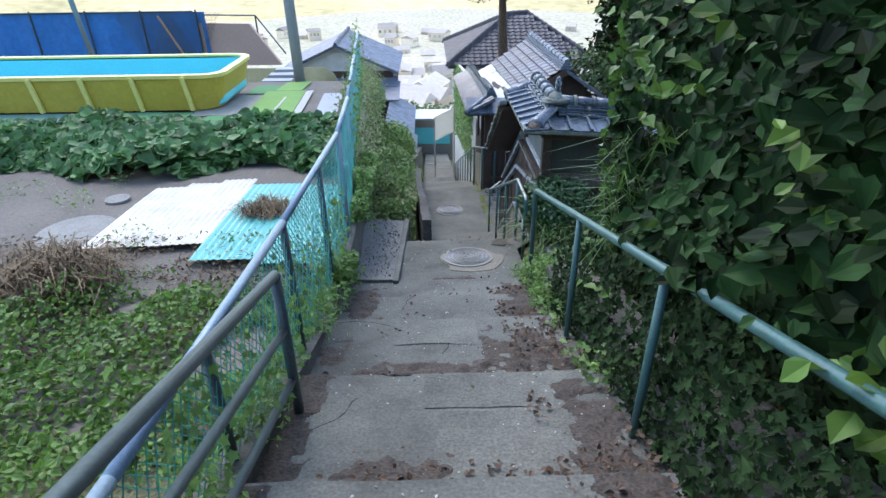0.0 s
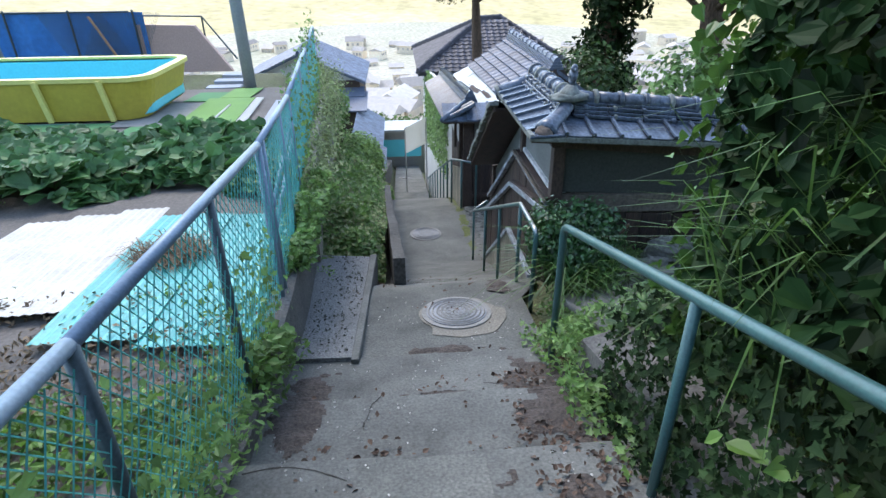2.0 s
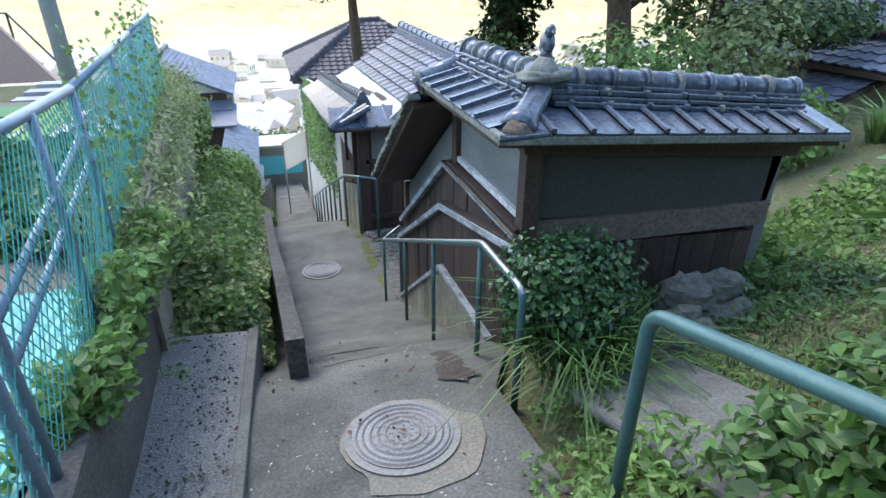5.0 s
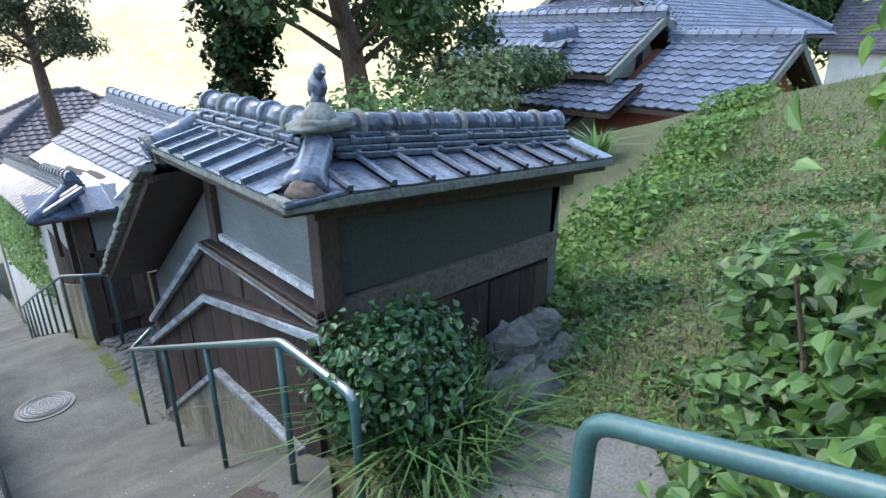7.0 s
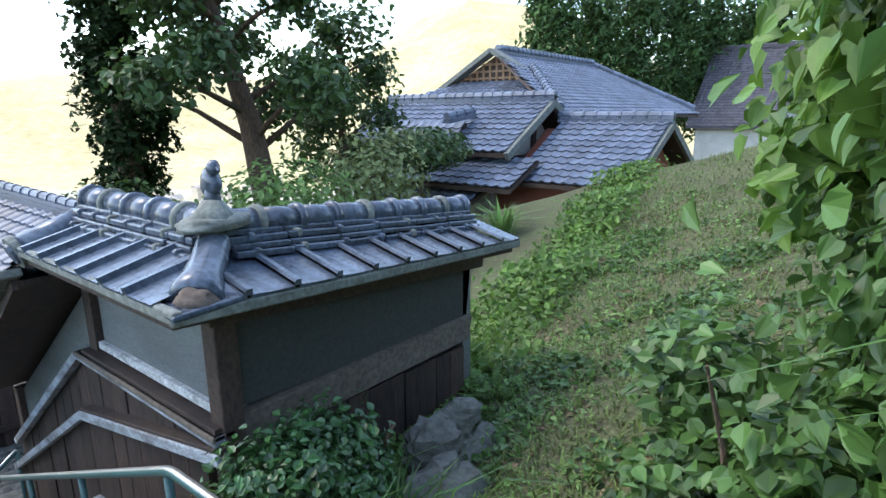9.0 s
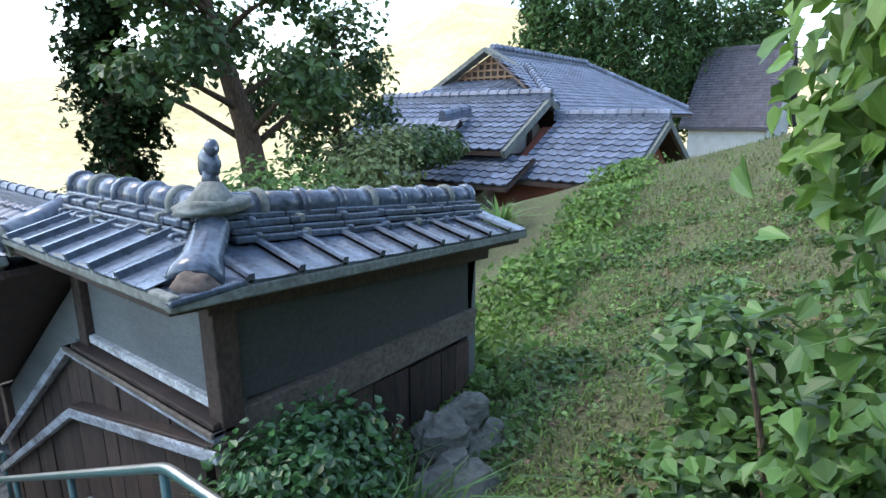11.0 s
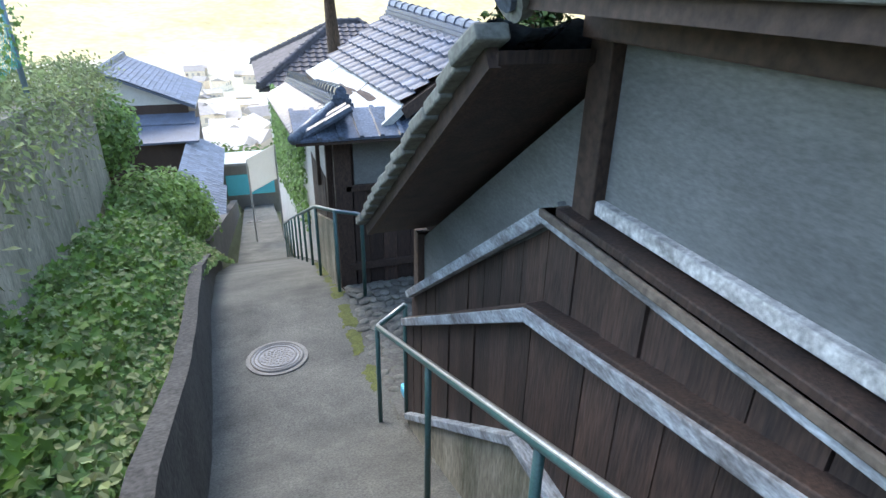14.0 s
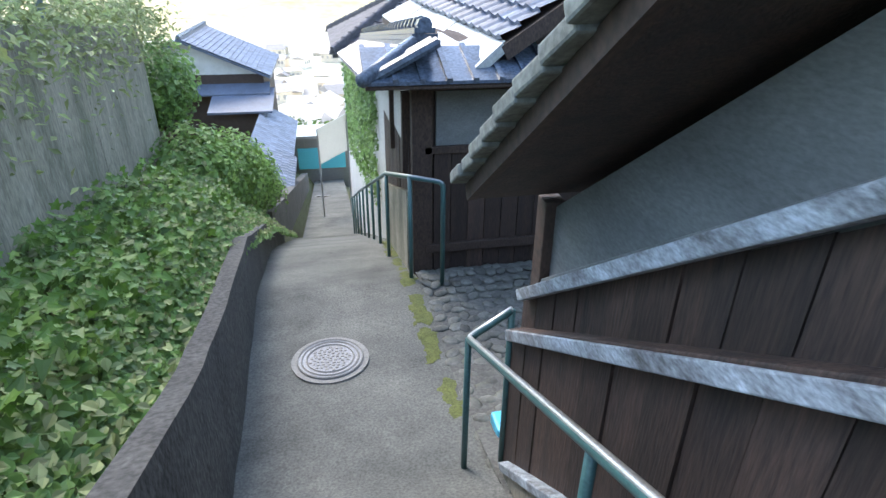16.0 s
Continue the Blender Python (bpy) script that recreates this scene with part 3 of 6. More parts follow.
parapet = thing("parapet_wall", "low dark weathered concrete wall along the lane", "wall", kind="structure")
for (ya, ha), (yb, hb) in zip(PARAPET, PARAPET[1:]):
    g = Geo()
    n = 5
    for k in range(n):
        a, b = ya + (yb - ya) * k / n, ya + (yb - ya) * (k + 1) / n
        za, zb = (lane_z(v) + along(PARAPET, v) + 0.02 * noise.noise(Vector((v * 2.3, 0, 1))) for v in (a, b))
        xa, xb = (parapet_x(v) + 0.012 * noise.noise(Vector((v * 3, 4, 1))) for v in (a, b))
        g.add([(xa - 0.13, a, za), (xa, a, za), (xb, b, zb), (xb - 0.13, b, zb), (xa - 0.13, a, lane_z(a) - 0.5), (xa, a, lane_z(a) - 0.5), (xb, b, lane_z(b) - 0.5), (xb - 0.13, b, lane_z(b) - 0.5)],
              [(0, 1, 2, 3), (1, 5, 6, 2), (0, 3, 7, 4), (0, 4, 5, 1), (3, 2, 6, 7)])
    part("wall_section", g, STAINED, parapet)
part("wall_end", Geo().prism([(-0.12, 8.0, lane_z(8.0) + 0.3), (-0.12, 9.3, lane_z(9.3) + 0.62), (-0.12, 9.3, -3.5), (-0.12, 8.0, -3.0)], (0.06, 0, 0)), STAINED, parapet, "broken dark slab against the wall", bevel=0.01)

# fence kerb and the retaining wall that carries the fence
g = Geo()
ys = [-4 + 0.75 * i for i in range(17)]
for a, b in zip(ys, ys[1:]):
    za, zb = max(lane_z(a) + 0.1, -1.35), max(lane_z(b) + 0.1, -1.35)
    xa, xb = fence_x(a), fence_x(b)
    g.add([(xa - 0.08, a, za), (xa + 0.08, a, za), (xb + 0.08, b, zb), (xb - 0.08, b, zb), (xa - 0.08, a, za - 1.6), (xa + 0.08, a, za - 1.6), (xb + 0.08, b, zb - 1.6), (xb - 0.08, b, zb - 1.6)],
          [(0, 1, 2, 3), (1, 5, 6, 2), (0, 3, 7, 4)])
tagged(part("kerb", g, OLD_CONCRETE), "weathered concrete kerb under the wire fence", "kerb", kind="structure")
ret = thing("wall_retaining", "tall stained concrete retaining wall below the garden", "wall", kind="structure")
for a, b, ta, tb in ((7.9, 10.9, -1.32, -1.42), (10.92, 14.2, -1.42, -1.68), (14.22, 17.0, -1.68, -1.95)):
    xa, xb = fence_x(a), fence_x(b)
    part("concrete_bay", Geo().prism([(xa - 0.15, a, ta), (xb - 0.15, b, tb), (xb + 0.12, b, tb), (xa + 0.12, a, ta)], (0, 0, -5.5)), WALL_CONCRETE, ret)

# sandy stain round the upper cover, and low mossy bank wall under the hedge
SAND = material("sandy_stain", (0.24, 0.215, 0.17), 0.95, (0.15, 0.14, 0.12), 3, 0.9, 60, 0.3, 0.4, 0.006)
ring = []
for k in range(40):
    a = 2 * math.pi * k / 40
    r = 0.37 + 0.06 * noise.noise(Vector((math.cos(a) * 2, math.sin(a) * 2, 4))) + (0.07 if math.cos(a - 5.3) > 0.3 else 0)
    px, py = 0.46 + r * math.cos(a), 6.28 + r * math.sin(a)
    ring.append((px, py, lane_z(py) + 0.004))
part("sandy_patch", Geo().prism(ring, (0, 0, 0.004)), SAND, lane, "sandy mortar round the manhole")
g = Geo()
by = [-3 + 0.4 * i for i in range(21)]
for a, b in zip(by, by[1:]):
    ha, hb = (0.3 + 0.1 * noise.noise(Vector((v, 0, 7))) for v in (a, b))
    za, zb = lane_z(a), lane_z(b)
    g.add([(1.13, a, za - 0.3), (1.17, a, za + ha), (1.5, a, za + ha + 0.1), (1.13, b, zb - 0.3), (1.17, b, zb + hb), (1.5, b, zb + hb + 0.1)], [(0, 1, 4, 3), (1, 2, 5, 4)])
bank = part("wall_bank", g, OLD_CONCRETE)
tagged(bank, "low mossy concrete bank wall below the hedge", "wall", kind="structure")

# pale chips and dark cracks on the upper steps
CRACK = material("dirt_filled_crack", (0.035, 0.032, 0.026), 0.98, (0.02, 0.018, 0.015), 6, 0.6, 60, 0.3, 0)
rk = random.Random(19)


def tread_z(y):
    for a, b in zip(EDGES, EDGES[1:]):
        if a <= y < b:
            za, zb = lane_z(a) - 0.07, lane_z(b) + 0.07
            return za + (zb - za) * (y - a) / (b - a)
    return lane_z(y)


for start, ln, ang in (((-0.85, 3.93), 0.55, 0.1), ((0.05, 3.35), 0.5, 1.4), ((-0.3, 4.4), 0.4, 1.2), ((0.5, 5.0), 0.45, 0.3), ((-0.75, 2.2), 0.5, 1.2), ((0.1, 7.6), 0.6, 0.4)):
    x, y = start
    a = ang
    g = Geo()
    for k in range(9):
        a += rk.uniform(-0.5, 0.5)
        nx, ny = x + ln / 9 * math.cos(a), y + ln / 9 * math.sin(a)
        w = rk.uniform(0.002, 0.006)
        px, py = -math.sin(a) * w, math.cos(a) * w
        g.add([(x - px, y - py, tread_z(y) + 0.003), (nx - px, ny - py, tread_z(ny) + 0.003), (nx + px, ny + py, tread_z(ny) + 0.003), (x + px, y + py, tread_z(y) + 0.003)], [(0, 1, 2, 3)])
        x, y = nx, ny
        a = ang + (a - ang) * 0.6
    part("crack", g, CRACK, lane)
CHIP = material("pale_grit", (0.4, 0.38, 0.34), 0.9, (0.2, 0.19, 0.17), 6, 0.6, 60, 0.3, 0, island=0.5)
rg = np.random.RandomState(23)
n = 1500
cx, cy = rg.uniform(-0.85, 1.05, n), rg.uniform(0.8, 9.0, n)
keep = np.array([noise.noise(Vector((float(a) * 1.5, float(b) * 1.5, 6))) for a, b in zip(cx, cy)]) > -0.05
cx, cy = cx[keep], cy[keep]
cz = np.array([tread_z(float(b)) + 0.006 for b in cy])
grit = leaf_part("lane_grit", np.stack([cx, cy, cz], 1), np.tile([0, 0, 1.0], (len(cx), 1)), 0.016, OVAL, CHIP, None, 23, 0.5)
tagged(grit, "pale grit and crumbs on the steps", "grit", kind="stuff")


# leaf mould and moss gathered on the treads, thin sheets with ragged outlines
def drift(x0, x1, y0, y1, mat, seed, thick=0.018, label="", cut=0.0):
    nx, ny = max(6, int((x1 - x0) / 0.016)), max(6, int((y1 - y0) / 0.016))
    g = Geo()
    idx = {}
    for j in range(ny + 1):
        for i in range(nx + 1):
            u, v = i / nx, j / ny
            x, y = x0 + (x1 - x0) * u, y0 + (y1 - y0) * v
            f = 0.85 * (16 * u * (1 - u) * v * (1 - v)) - 0.42 - cut + 0.75 * noise.noise(Vector((x * 4, y * 4, seed))) + 0.45 * noise.noise(Vector((x * 14, y * 14, seed)))
            if f > -0.12:
                idx[i, j] = len(g.v)
                g.v.append((x, y, tread_z(y) + 0.002 + min(thick, max(-0.02, thick * f))))
    for j in range(ny):
        for i in range(nx):
            q = [(i, j), (i + 1, j), (i + 1, j + 1), (i, j + 1)]
            if all(k in idx for k in q):
                g.f.append(tuple(idx[k] for k in q))
    if g.f:
        part("leaf_mould" if mat is LITTER_SOIL else "moss", g, mat, lane, label, smooth=True)


drift(-0.75, 0.75, 2.84, 3.26, LITTER_SOIL, 3, 0.05, "dark leaf mould below the step edge", cut=-0.12)
drift(0.35, 1.12, 2.95, 3.9, LITTER_SOIL, 4, 0.03, cut=0.08)
drift(-0.6, 0.2, 1.78, 2.1, LITTER_SOIL, 5, 0.03, cut=0.2)
drift(-0.95, -0.6, 1.2, 3.9, LITTER_SOIL, 6, 0.03, cut=0.05)
drift(0.6, 1.12, 1.0, 2.8, LITTER_SOIL, 7, 0.03)
drift(0.5, 1.12, 4.05, 5.45, LITTER_SOIL, 8, 0.03)
drift(-0.3, 0.5, 4.72, 4.95, LITTER_SOIL, 9, 0.025, cut=0.2)
drift(-0.9, -0.5, 4.02, 5.4, LITTER_SOIL, 10, 0.025)
drift(-0.2, 0.8, 5.52, 5.75, LITTER_SOIL, 11, 0.025, cut=0.2)
drift(0.8, 1.12, 6.6, 7.6, LITTER_SOIL, 12, 0.02)
for k in range(7):
    drift(1.2 - 0.01 * k, 1.42 - 0.01 * k, 11.3 + 0.7 * k, 12.1 + 0.7 * k, MOSS, 20 + k, 0.02, "yellow-green moss along the ramp's edge" if k == 0 else "")
# smoother pale patches cast into the treads
for x0, x1, y0, y1 in ((0.0, 0.72, 1.76, 2.42), (-0.08, 0.62, 2.45, 2.84), (-0.3, 0.35, 3.5, 3.97), (0.1, 0.75, 8.4, 9.4)):
    g = Geo().grid([x0 + (x1 - x0) * i / 8 for i in range(9)], [y0 + (y1 - y0) * j / 6 for j in range(7)], lambda x, y: tread_z(y) + 0.004)
    g.v = [(x + 0.03 * noise.noise(Vector((x * 5, y * 5, 2))), y + 0.025 * noise.noise(Vector((x * 5, y * 5, 7))), z) for x, y, z in g.v]
    part("concrete_patch", g, RAMP, lane, "smoother pale patch of newer concrete")

# ---- railings ----
def railing(label, line, posts, r=0.024, worn=True, group=""):
    ob = thing("handrail", label, "handrail", group)
    part("top_rail", Geo().tube(line, r, 12), GREEN_PAINT, ob, smooth=True)
    for x, y, z, zt in posts:
        part("post", Geo().tube([(x, y, z - 0.1), (x, y, zt)], r * 0.9, 10), GREEN_PAINT, ob, smooth=True)
    if worn:
        off = Vector((0, 0, r * 0.25))
        part("worn_strip", Geo().tube([Vector(p) + off for p in line], r * 0.86, 10), WORN_STEEL, ob, "paint rubbed to bare metal along the top", smooth=True)
    return ob


def bend(a, corner, b, r=0.08, n=5):
    """Points that round a corner."""
    a, c, b = Vector(a), Vector(corner), Vector(b)
    p, q = c + (a - c).normalized() * r, c + (b - c).normalized() * r
    return [p.lerp(c, i / n).lerp(c.lerp(q, i / n), i / n) for i in range(n + 1)]


# upper rail beside the hedge
top_a = lambda y: -0.60 - 0.291 * (y - 5.18)
line = [(1.05, -3.2, top_a(-3.2)), (1.05, 1.0, top_a(1.0))] + bend((1.05, 1, top_a(1)), (1.05, 5.25, top_a(5.25) - 0.02), (1.05, 5.25, -2)) + [(1.05, 5.25, lane_z(5.25) - 0.1)]
railing("dark green painted steel handrail beside the hedge", line,
        [(1.05, y, lane_z(y) - 0.1, top_a(y)) for y in (-2.6, -0.2, 2.15, 3.6)], 0.026, False)
# middle rail beside the tiled outbuilding
p0, p1, p2, p3, p4 = (1.17, 6.42, -1.25), (1.15, 7.02, -1.235), (1.22, 10.96, -3.04), (1.44, 10.9, -2.84), (1.17, 6.42, -2.4)
line = [p4] + bend(p4, p0, p1, 0.09) + bend(p0, p1, p2, 0.06) + bend(p1, p2, p3, 0.05) + [p3]
mid = lambda y: p1[2] + (p2[2] - p1[2]) * (y - p1[1]) / (p2[1] - p1[1])
railing("green painted steel handrail with worn silver top beside the outbuilding", line,
        [(1.17, 7.1, lane_z(7.1) - 0.1, mid(7.1)), (1.185, 8.3, lane_z(8.3) - 0.1, mid(8.3)), (1.2, 9.52, lane_z(9.52), mid(9.52)), (1.22, 10.96, lane_z(11) - 0.1, p2[2]), (1.44, 10.9, lane_z(11), p3[2])], 0.022)
# lower rail on the ramp
q0, q1, q2, q3, q4 = (1.6, 13.52, -3.07), (1.3, 13.7, -3.06), (1.2, 15.0, -3.46), (1.12, 20.0, -5.55), (1.05, 24.5, -7.5)
line = [(1.6, 13.52, -4.3)] + bend((1.6, 13.52, -4.3), q0, q1, 0.06) + bend(q0, q1, q2, 0.06) + bend(q1, q2, q3, 0.08) + [q3, q4]
posts = [(q1[0], q1[1], lane_z(13.7) - 0.1, q1[2])]
for k in range(9):
    y = 15.0 + 1.05 * k
    posts.append((along([(15, q2[0]), (20, q3[0]), (24.5, q4[0])], y), y, lane_z(y) - 0.15, along([(15, q2[2]), (20, q3[2]), (24.5, q4[2])], y)))
railing("green steel handrail going down beside the board wall", line, posts, 0.025)

# old gate rail at the top of the fence
gate = thing("guard_rail", "dark steel guard rail with three bars before the fence", "railing")
zg = lambda y, z: z - 0.276 * (y - 2.45)
part("end_post", Geo().tube([(-0.8, 2.45, -1.1), (-0.8, 2.45, 0.12)], 0.03, 12), DARK_STEEL, gate, smooth=True)
for z in (0.12, -0.22, -0.56):
    part("bar", Geo().tube([(-0.8, -2.5, zg(-2.5, z)), (-0.8, 2.45, z)], 0.028 if z > 0 else 0.022, 12), DARK_STEEL, gate, smooth=True)
part("end_post", Geo().tube([(-0.8, -2.5, 0.2), (-0.8, -2.5, zg(-2.5, 0.12))], 0.03, 12), DARK_STEEL, gate, smooth=True)

# ---- chain-link fence ----
fence = thing("wire_fence", "teal chain-link fence with blue-grey steel posts", "fence")
FTOP = [(-3.0, 0.75), (1.15, 0.21), (3.3, 0.0), (5.7, -0.16), (7.7, -0.28), (11.0, -0.3), (14.0, -0.3)]


def fence_top(y):
    for (a, za), (b, zb) in zip(FTOP, FTOP[1:]):
        if y <= b:
            return za + (zb - za) * (y - a) / (b - a)
    return -0.3


def fence_foot(y):
    return max(lane_z(y) + 0.1, -1.33)


def fence_at(y, z):
    return Vector((fence_x(y), y, z))


for (a, za), (b, zb) in zip(FTOP, FTOP[1:]):
    part("top_rail", Geo().tube([fence_at(a, za), fence_at(b, zb)], 0.027, 10), BLUE_STEEL, fence, smooth=True)
for y in (-2.0, 0.2, 1.9, 3.3, 4.6, 5.7, 7.7, 9.4, 11.0, 12.6, 14.0):
    part("post", Geo().tube([fence_at(y, fence_foot(y) - 0.3), fence_at(y, fence_top(y))], 0.028, 10), BLUE_STEEL if y > 5 else DARK_STEEL, fence, smooth=True)
for y0 in (5.7, 6.7):
    part("post", Geo().tube([fence_at(y0 + 0.12, -1.35), fence_at(y0 + 0.12, fence_top(y0 + 0.12))], 0.024, 10), BLUE_STEEL, fence, smooth=True)
part("brace", Geo().tube([fence_at(5.85, -0.85), fence_at(7.65, -0.7)], 0.018, 8), BLUE_STEEL, fence, smooth=True)
part("brace", Geo().tube([fence_at(5.85, -0.68), fence_at(7.65, -0.53)], 0.018, 8), BLUE_STEEL, fence, smooth=True)
g = Geo()
step = 0.062
rw = random.Random(2)
y = -3.0
while y < 14:
    for way in (1, -1):
        lo, hi = None, None
        y0, z0 = y, fence_foot(y)
        y1 = y0
        z1 = z0
        for k in range(60):
            ny, nz = y1 + way * 0.03, z1 + 0.04
            if ny < -3 or ny > 14 or nz > fence_top(ny):
                break
            y1, z1 = ny, nz
        if z1 > z0 + 0.05:
            o = 0.006 * way
            sag = rw.uniform(-0.008, 0.008)
            a, b = fence_at(y0, z0) + Vector((o, 0, 0)), fence_at(y1, z1) + Vector((o, 0, 0))
            g.tube([a, a.lerp(b, 0.5) + Vector((0.02 + sag, sag, 0)), b], 0.0032, 3)
    y += step
wires = part("wire_mesh", g, WIRE, fence, "teal plastic-coated diamond mesh")

# ---- tiled outbuilding at the corner ----
OB = thing("outbuilding", "old timber outbuilding with grey plaster panels and glazed tile roof", "outbuilding")
WX, WY = 1.5, 7.19
# plaster core
g = Geo()
g.prism([(WX + 0.04, WY + 0.04, -0.61), (WX + 0.04, 8.62, -0.6), (WX + 0.04, 8.7, -0.78), (WX + 0.04, 10.74, -2.2), (WX + 0.04, 10.74, -2.75), (WX + 0.04, 8.85, -1.36), (WX + 0.04, WY + 0.04, -1.36)], (0.12, 0, 0))
part("plaster_panel", g, PLASTER, OB, "smooth grey plaster with scuffs and chipped lower edge")
part("plaster_panel", Geo().prism([(WX + 0.1, WY + 0.02, -0.66), (3.64, WY + 0.02, -0.84), (3.58, WY + 0.02, -1.33), (WX + 0.1, WY + 0.02, -1.2)], (0, 0.1, 0)), PLASTER_DARK, OB, "dark weathered plaster under the eave, partly shade put into the colour")
part("back_wall", Geo().prism([(WX + 0.16, WY + 0.12, -0.75), (3.6, WY + 0.12, -0.9), (3.6, WY + 0.12, -3.2), (WX + 0.16, WY + 0.12, -3.9)], (0, 0.12, 0)), WOOD, OB)
part("end_wall", Geo().prism([(3.54, WY + 0.02, -0.92), (3.54, 8.7, -0.95), (3.54, 10.7, -2.2), (3.54, 10.7, -4), (3.54, WY + 0.02, -3)], (0.1, 0, 0)), PLASTER, OB)
part("lower_wall", Geo().prism([(WX + 0.2, 10.72, -2.2), (3.6, 10.72, -2.2), (3.6, 10.72, -4.4), (WX + 0.2, 10.72, -4.4)], (0, 0.1, 0)), WOOD, OB)
# band under the uphill panel
part("sill_board", Geo().prism([(WX + 0.08, WY - 0.03, -1.22), (3.6, WY - 0.03, -1.28), (3.54, WY - 0.03, -1.46), (WX + 0.08, WY - 0.03, -1.42)], (0, 0.08, 0)), SILL, OB, "warped grey-brown sill board", bevel=0.006)
rnd = random.Random(8)
x = WX + 0.12
while x < 3.5:
    part("board", Geo().box(x, x + 0.165, WY - 0.015 + rnd.uniform(-0.006, 0.006), WY + 0.02, -2.75, -1.4 - 0.06 * (x - WX)), WOOD, OB)
    x += 0.172
# posts
part("corner_post", Geo().box(WX - 0.02, WX + 0.1, WY - 0.04, WY + 0.08, -2.6, -0.6), BEAM, OB, "dark brown corner post", bevel=0.008)
part("post", Geo().box(WX - 0.01, WX + 0.09, 8.64, 8.76, -1.36, -0.6), BEAM, OB, bevel=0.006)
part("post", Geo().box(WX - 0.01, WX + 0.09, 10.7, 10.81, -4.1, -2.15), BEAM, OB, bevel=0.006)
part("wall_plate", Geo().beam((WX - 0.02, WY - 0.1, -0.635), (WX - 0.02, 8.72, -0.62), 0.1, 0.09), BEAM, OB, "reddish brown eave beam", bevel=0.006)
part("wall_plate", Geo().beam((WX - 0.05, WY - 0.02, -0.665), (3.68, WY - 0.02, -0.86), 0.1, 0.08), BEAM, OB, bevel=0.006)


def run(points, x, w, h, mat, name, label=""):
    for a, b in zip(points, points[1:]):
        part(name, Geo().beam((x, *a), (x, *b), w, h), mat, OB, label, bevel=0.006)


# chipped lime line, sloped weather boards (level, then falling with the lane)
run([(WY + 0.05, -1.2), (8.66, -1.2)], WX + 0.025, 0.04, 0.05, CHIPPED, "chipped_edge", "chipped white lime edge")
run([(WY - 0.02, -1.265), (8.78, -1.265)], WX - 0.01, 0.1, 0.045, WOOD, "ledge")
run([(8.85, -1.3), (10.78, -2.66)], WX + 0.02, 0.04, 0.1, PLASTER, "plaster_band")
run([(WY - 0.04, -1.3), (8.86, -1.3), (10.82, -2.7)], WX - 0.045, 0.06, 0.06, TRIM, "weather_strip", "weather strip with peeling pale blue paint")
run([(WY - 0.04, -1.285), (8.86, -1.285)], WX - 0.02, 0.13, 0.03, SILL, "weather_strip")
run([(WY - 0.1, -1.36), (8.88, -1.74), (10.86, -2.97)], WX - 0.07, 0.07, 0.06, TRIM, "weather_strip", "weather strip with peeling pale blue paint")
run([(WY - 0.1, -1.325), (8.88, -1.705), (10.84, -2.935)], WX - 0.03, 0.12, 0.03, WOOD, "ledge")


def strip_low(y):
    return -2.42 - (0.76 * (y - 8.88) if y > 8.88 else 0)


def board_top(y, z, yb, k):
    return z - (k * (y - yb) if y > yb else 0)


def lower_top(y):
    return -1.74 - (0.62 if y > 8.88 else 0.215) * (y - 8.88)


y = WY + 0.1
while y < 10.85:
    y2 = y + 0.2
    t0, t1 = board_top(y, -1.36, 8.87, 0.685), board_top(y2, -1.36, 8.87, 0.685)
    b0, b1 = lower_top(y), lower_top(y2)
    off = rnd.uniform(-0.006, 0.006)
    part("board", Geo().prism([(WX - 0.012 + off, y, t0), (WX - 0.012 + off, y2 - 0.006, t1), (WX - 0.012 + off, y2 - 0.006, b1), (WX - 0.012 + off, y, b0)], (0.05, 0, 0)), WOOD, OB)
    off = rnd.uniform(-0.006, 0.006)
    part("board", Geo().prism([(WX - 0.05 + off, y, b0), (WX - 0.05 + off, y2 - 0.006, b1), (WX - 0.05 + off, y2 - 0.006, strip_low(y2)), (WX - 0.05 + off, y, strip_low(y))], (0.08, 0, 0)), WOOD, OB)
    y = y2
run([(WY + 0.3, -2.36), (8.88, -2.41), (10.78, -3.86)], WX - 0.08, 0.07, 0.05, TRIM, "sill", "split grey sill board")
part("footing", Geo().prism([(WX - 0.09, WY + 0.2, -2.38), (WX - 0.09, 8.88, -2.43), (WX - 0.09, 10.76, -3.87), (WX - 0.09, 10.76, -4.3), (WX - 0.09, WY + 0.2, -3.2)], (0.25, 0, 0)), WALL_CONCRETE, OB, "mossy pale concrete footing")

# roof: lane slope, uphill slope, and the long slope that falls with the lane
soffit = Geo()
soffit.prism([(1.2, 6.95, -0.545), (1.2, 8.7, -0.535), (1.75, 8.7, -0.42), (1.75, 7.42, -0.42)], (0, 0, -0.05))
soffit.prism([(1.2, 6.95, -0.545), (3.84, 6.96, -0.74), (3.7, 7.45, -0.6), (1.75, 7.42, -0.42)], (0, 0, -0.05))
part("soffit", soffit, BEAM, OB)
soffit = Geo()
soffit.prism([(1.16, 8.72, -0.7), (3.7, 8.72, -0.7), (3.7, 10.78, -2.1), (1.16, 10.78, -2.1)], (0, 0, -0.04))
part("soffit", soffit, WOOD, OB, "dark boards under the sloping eave")
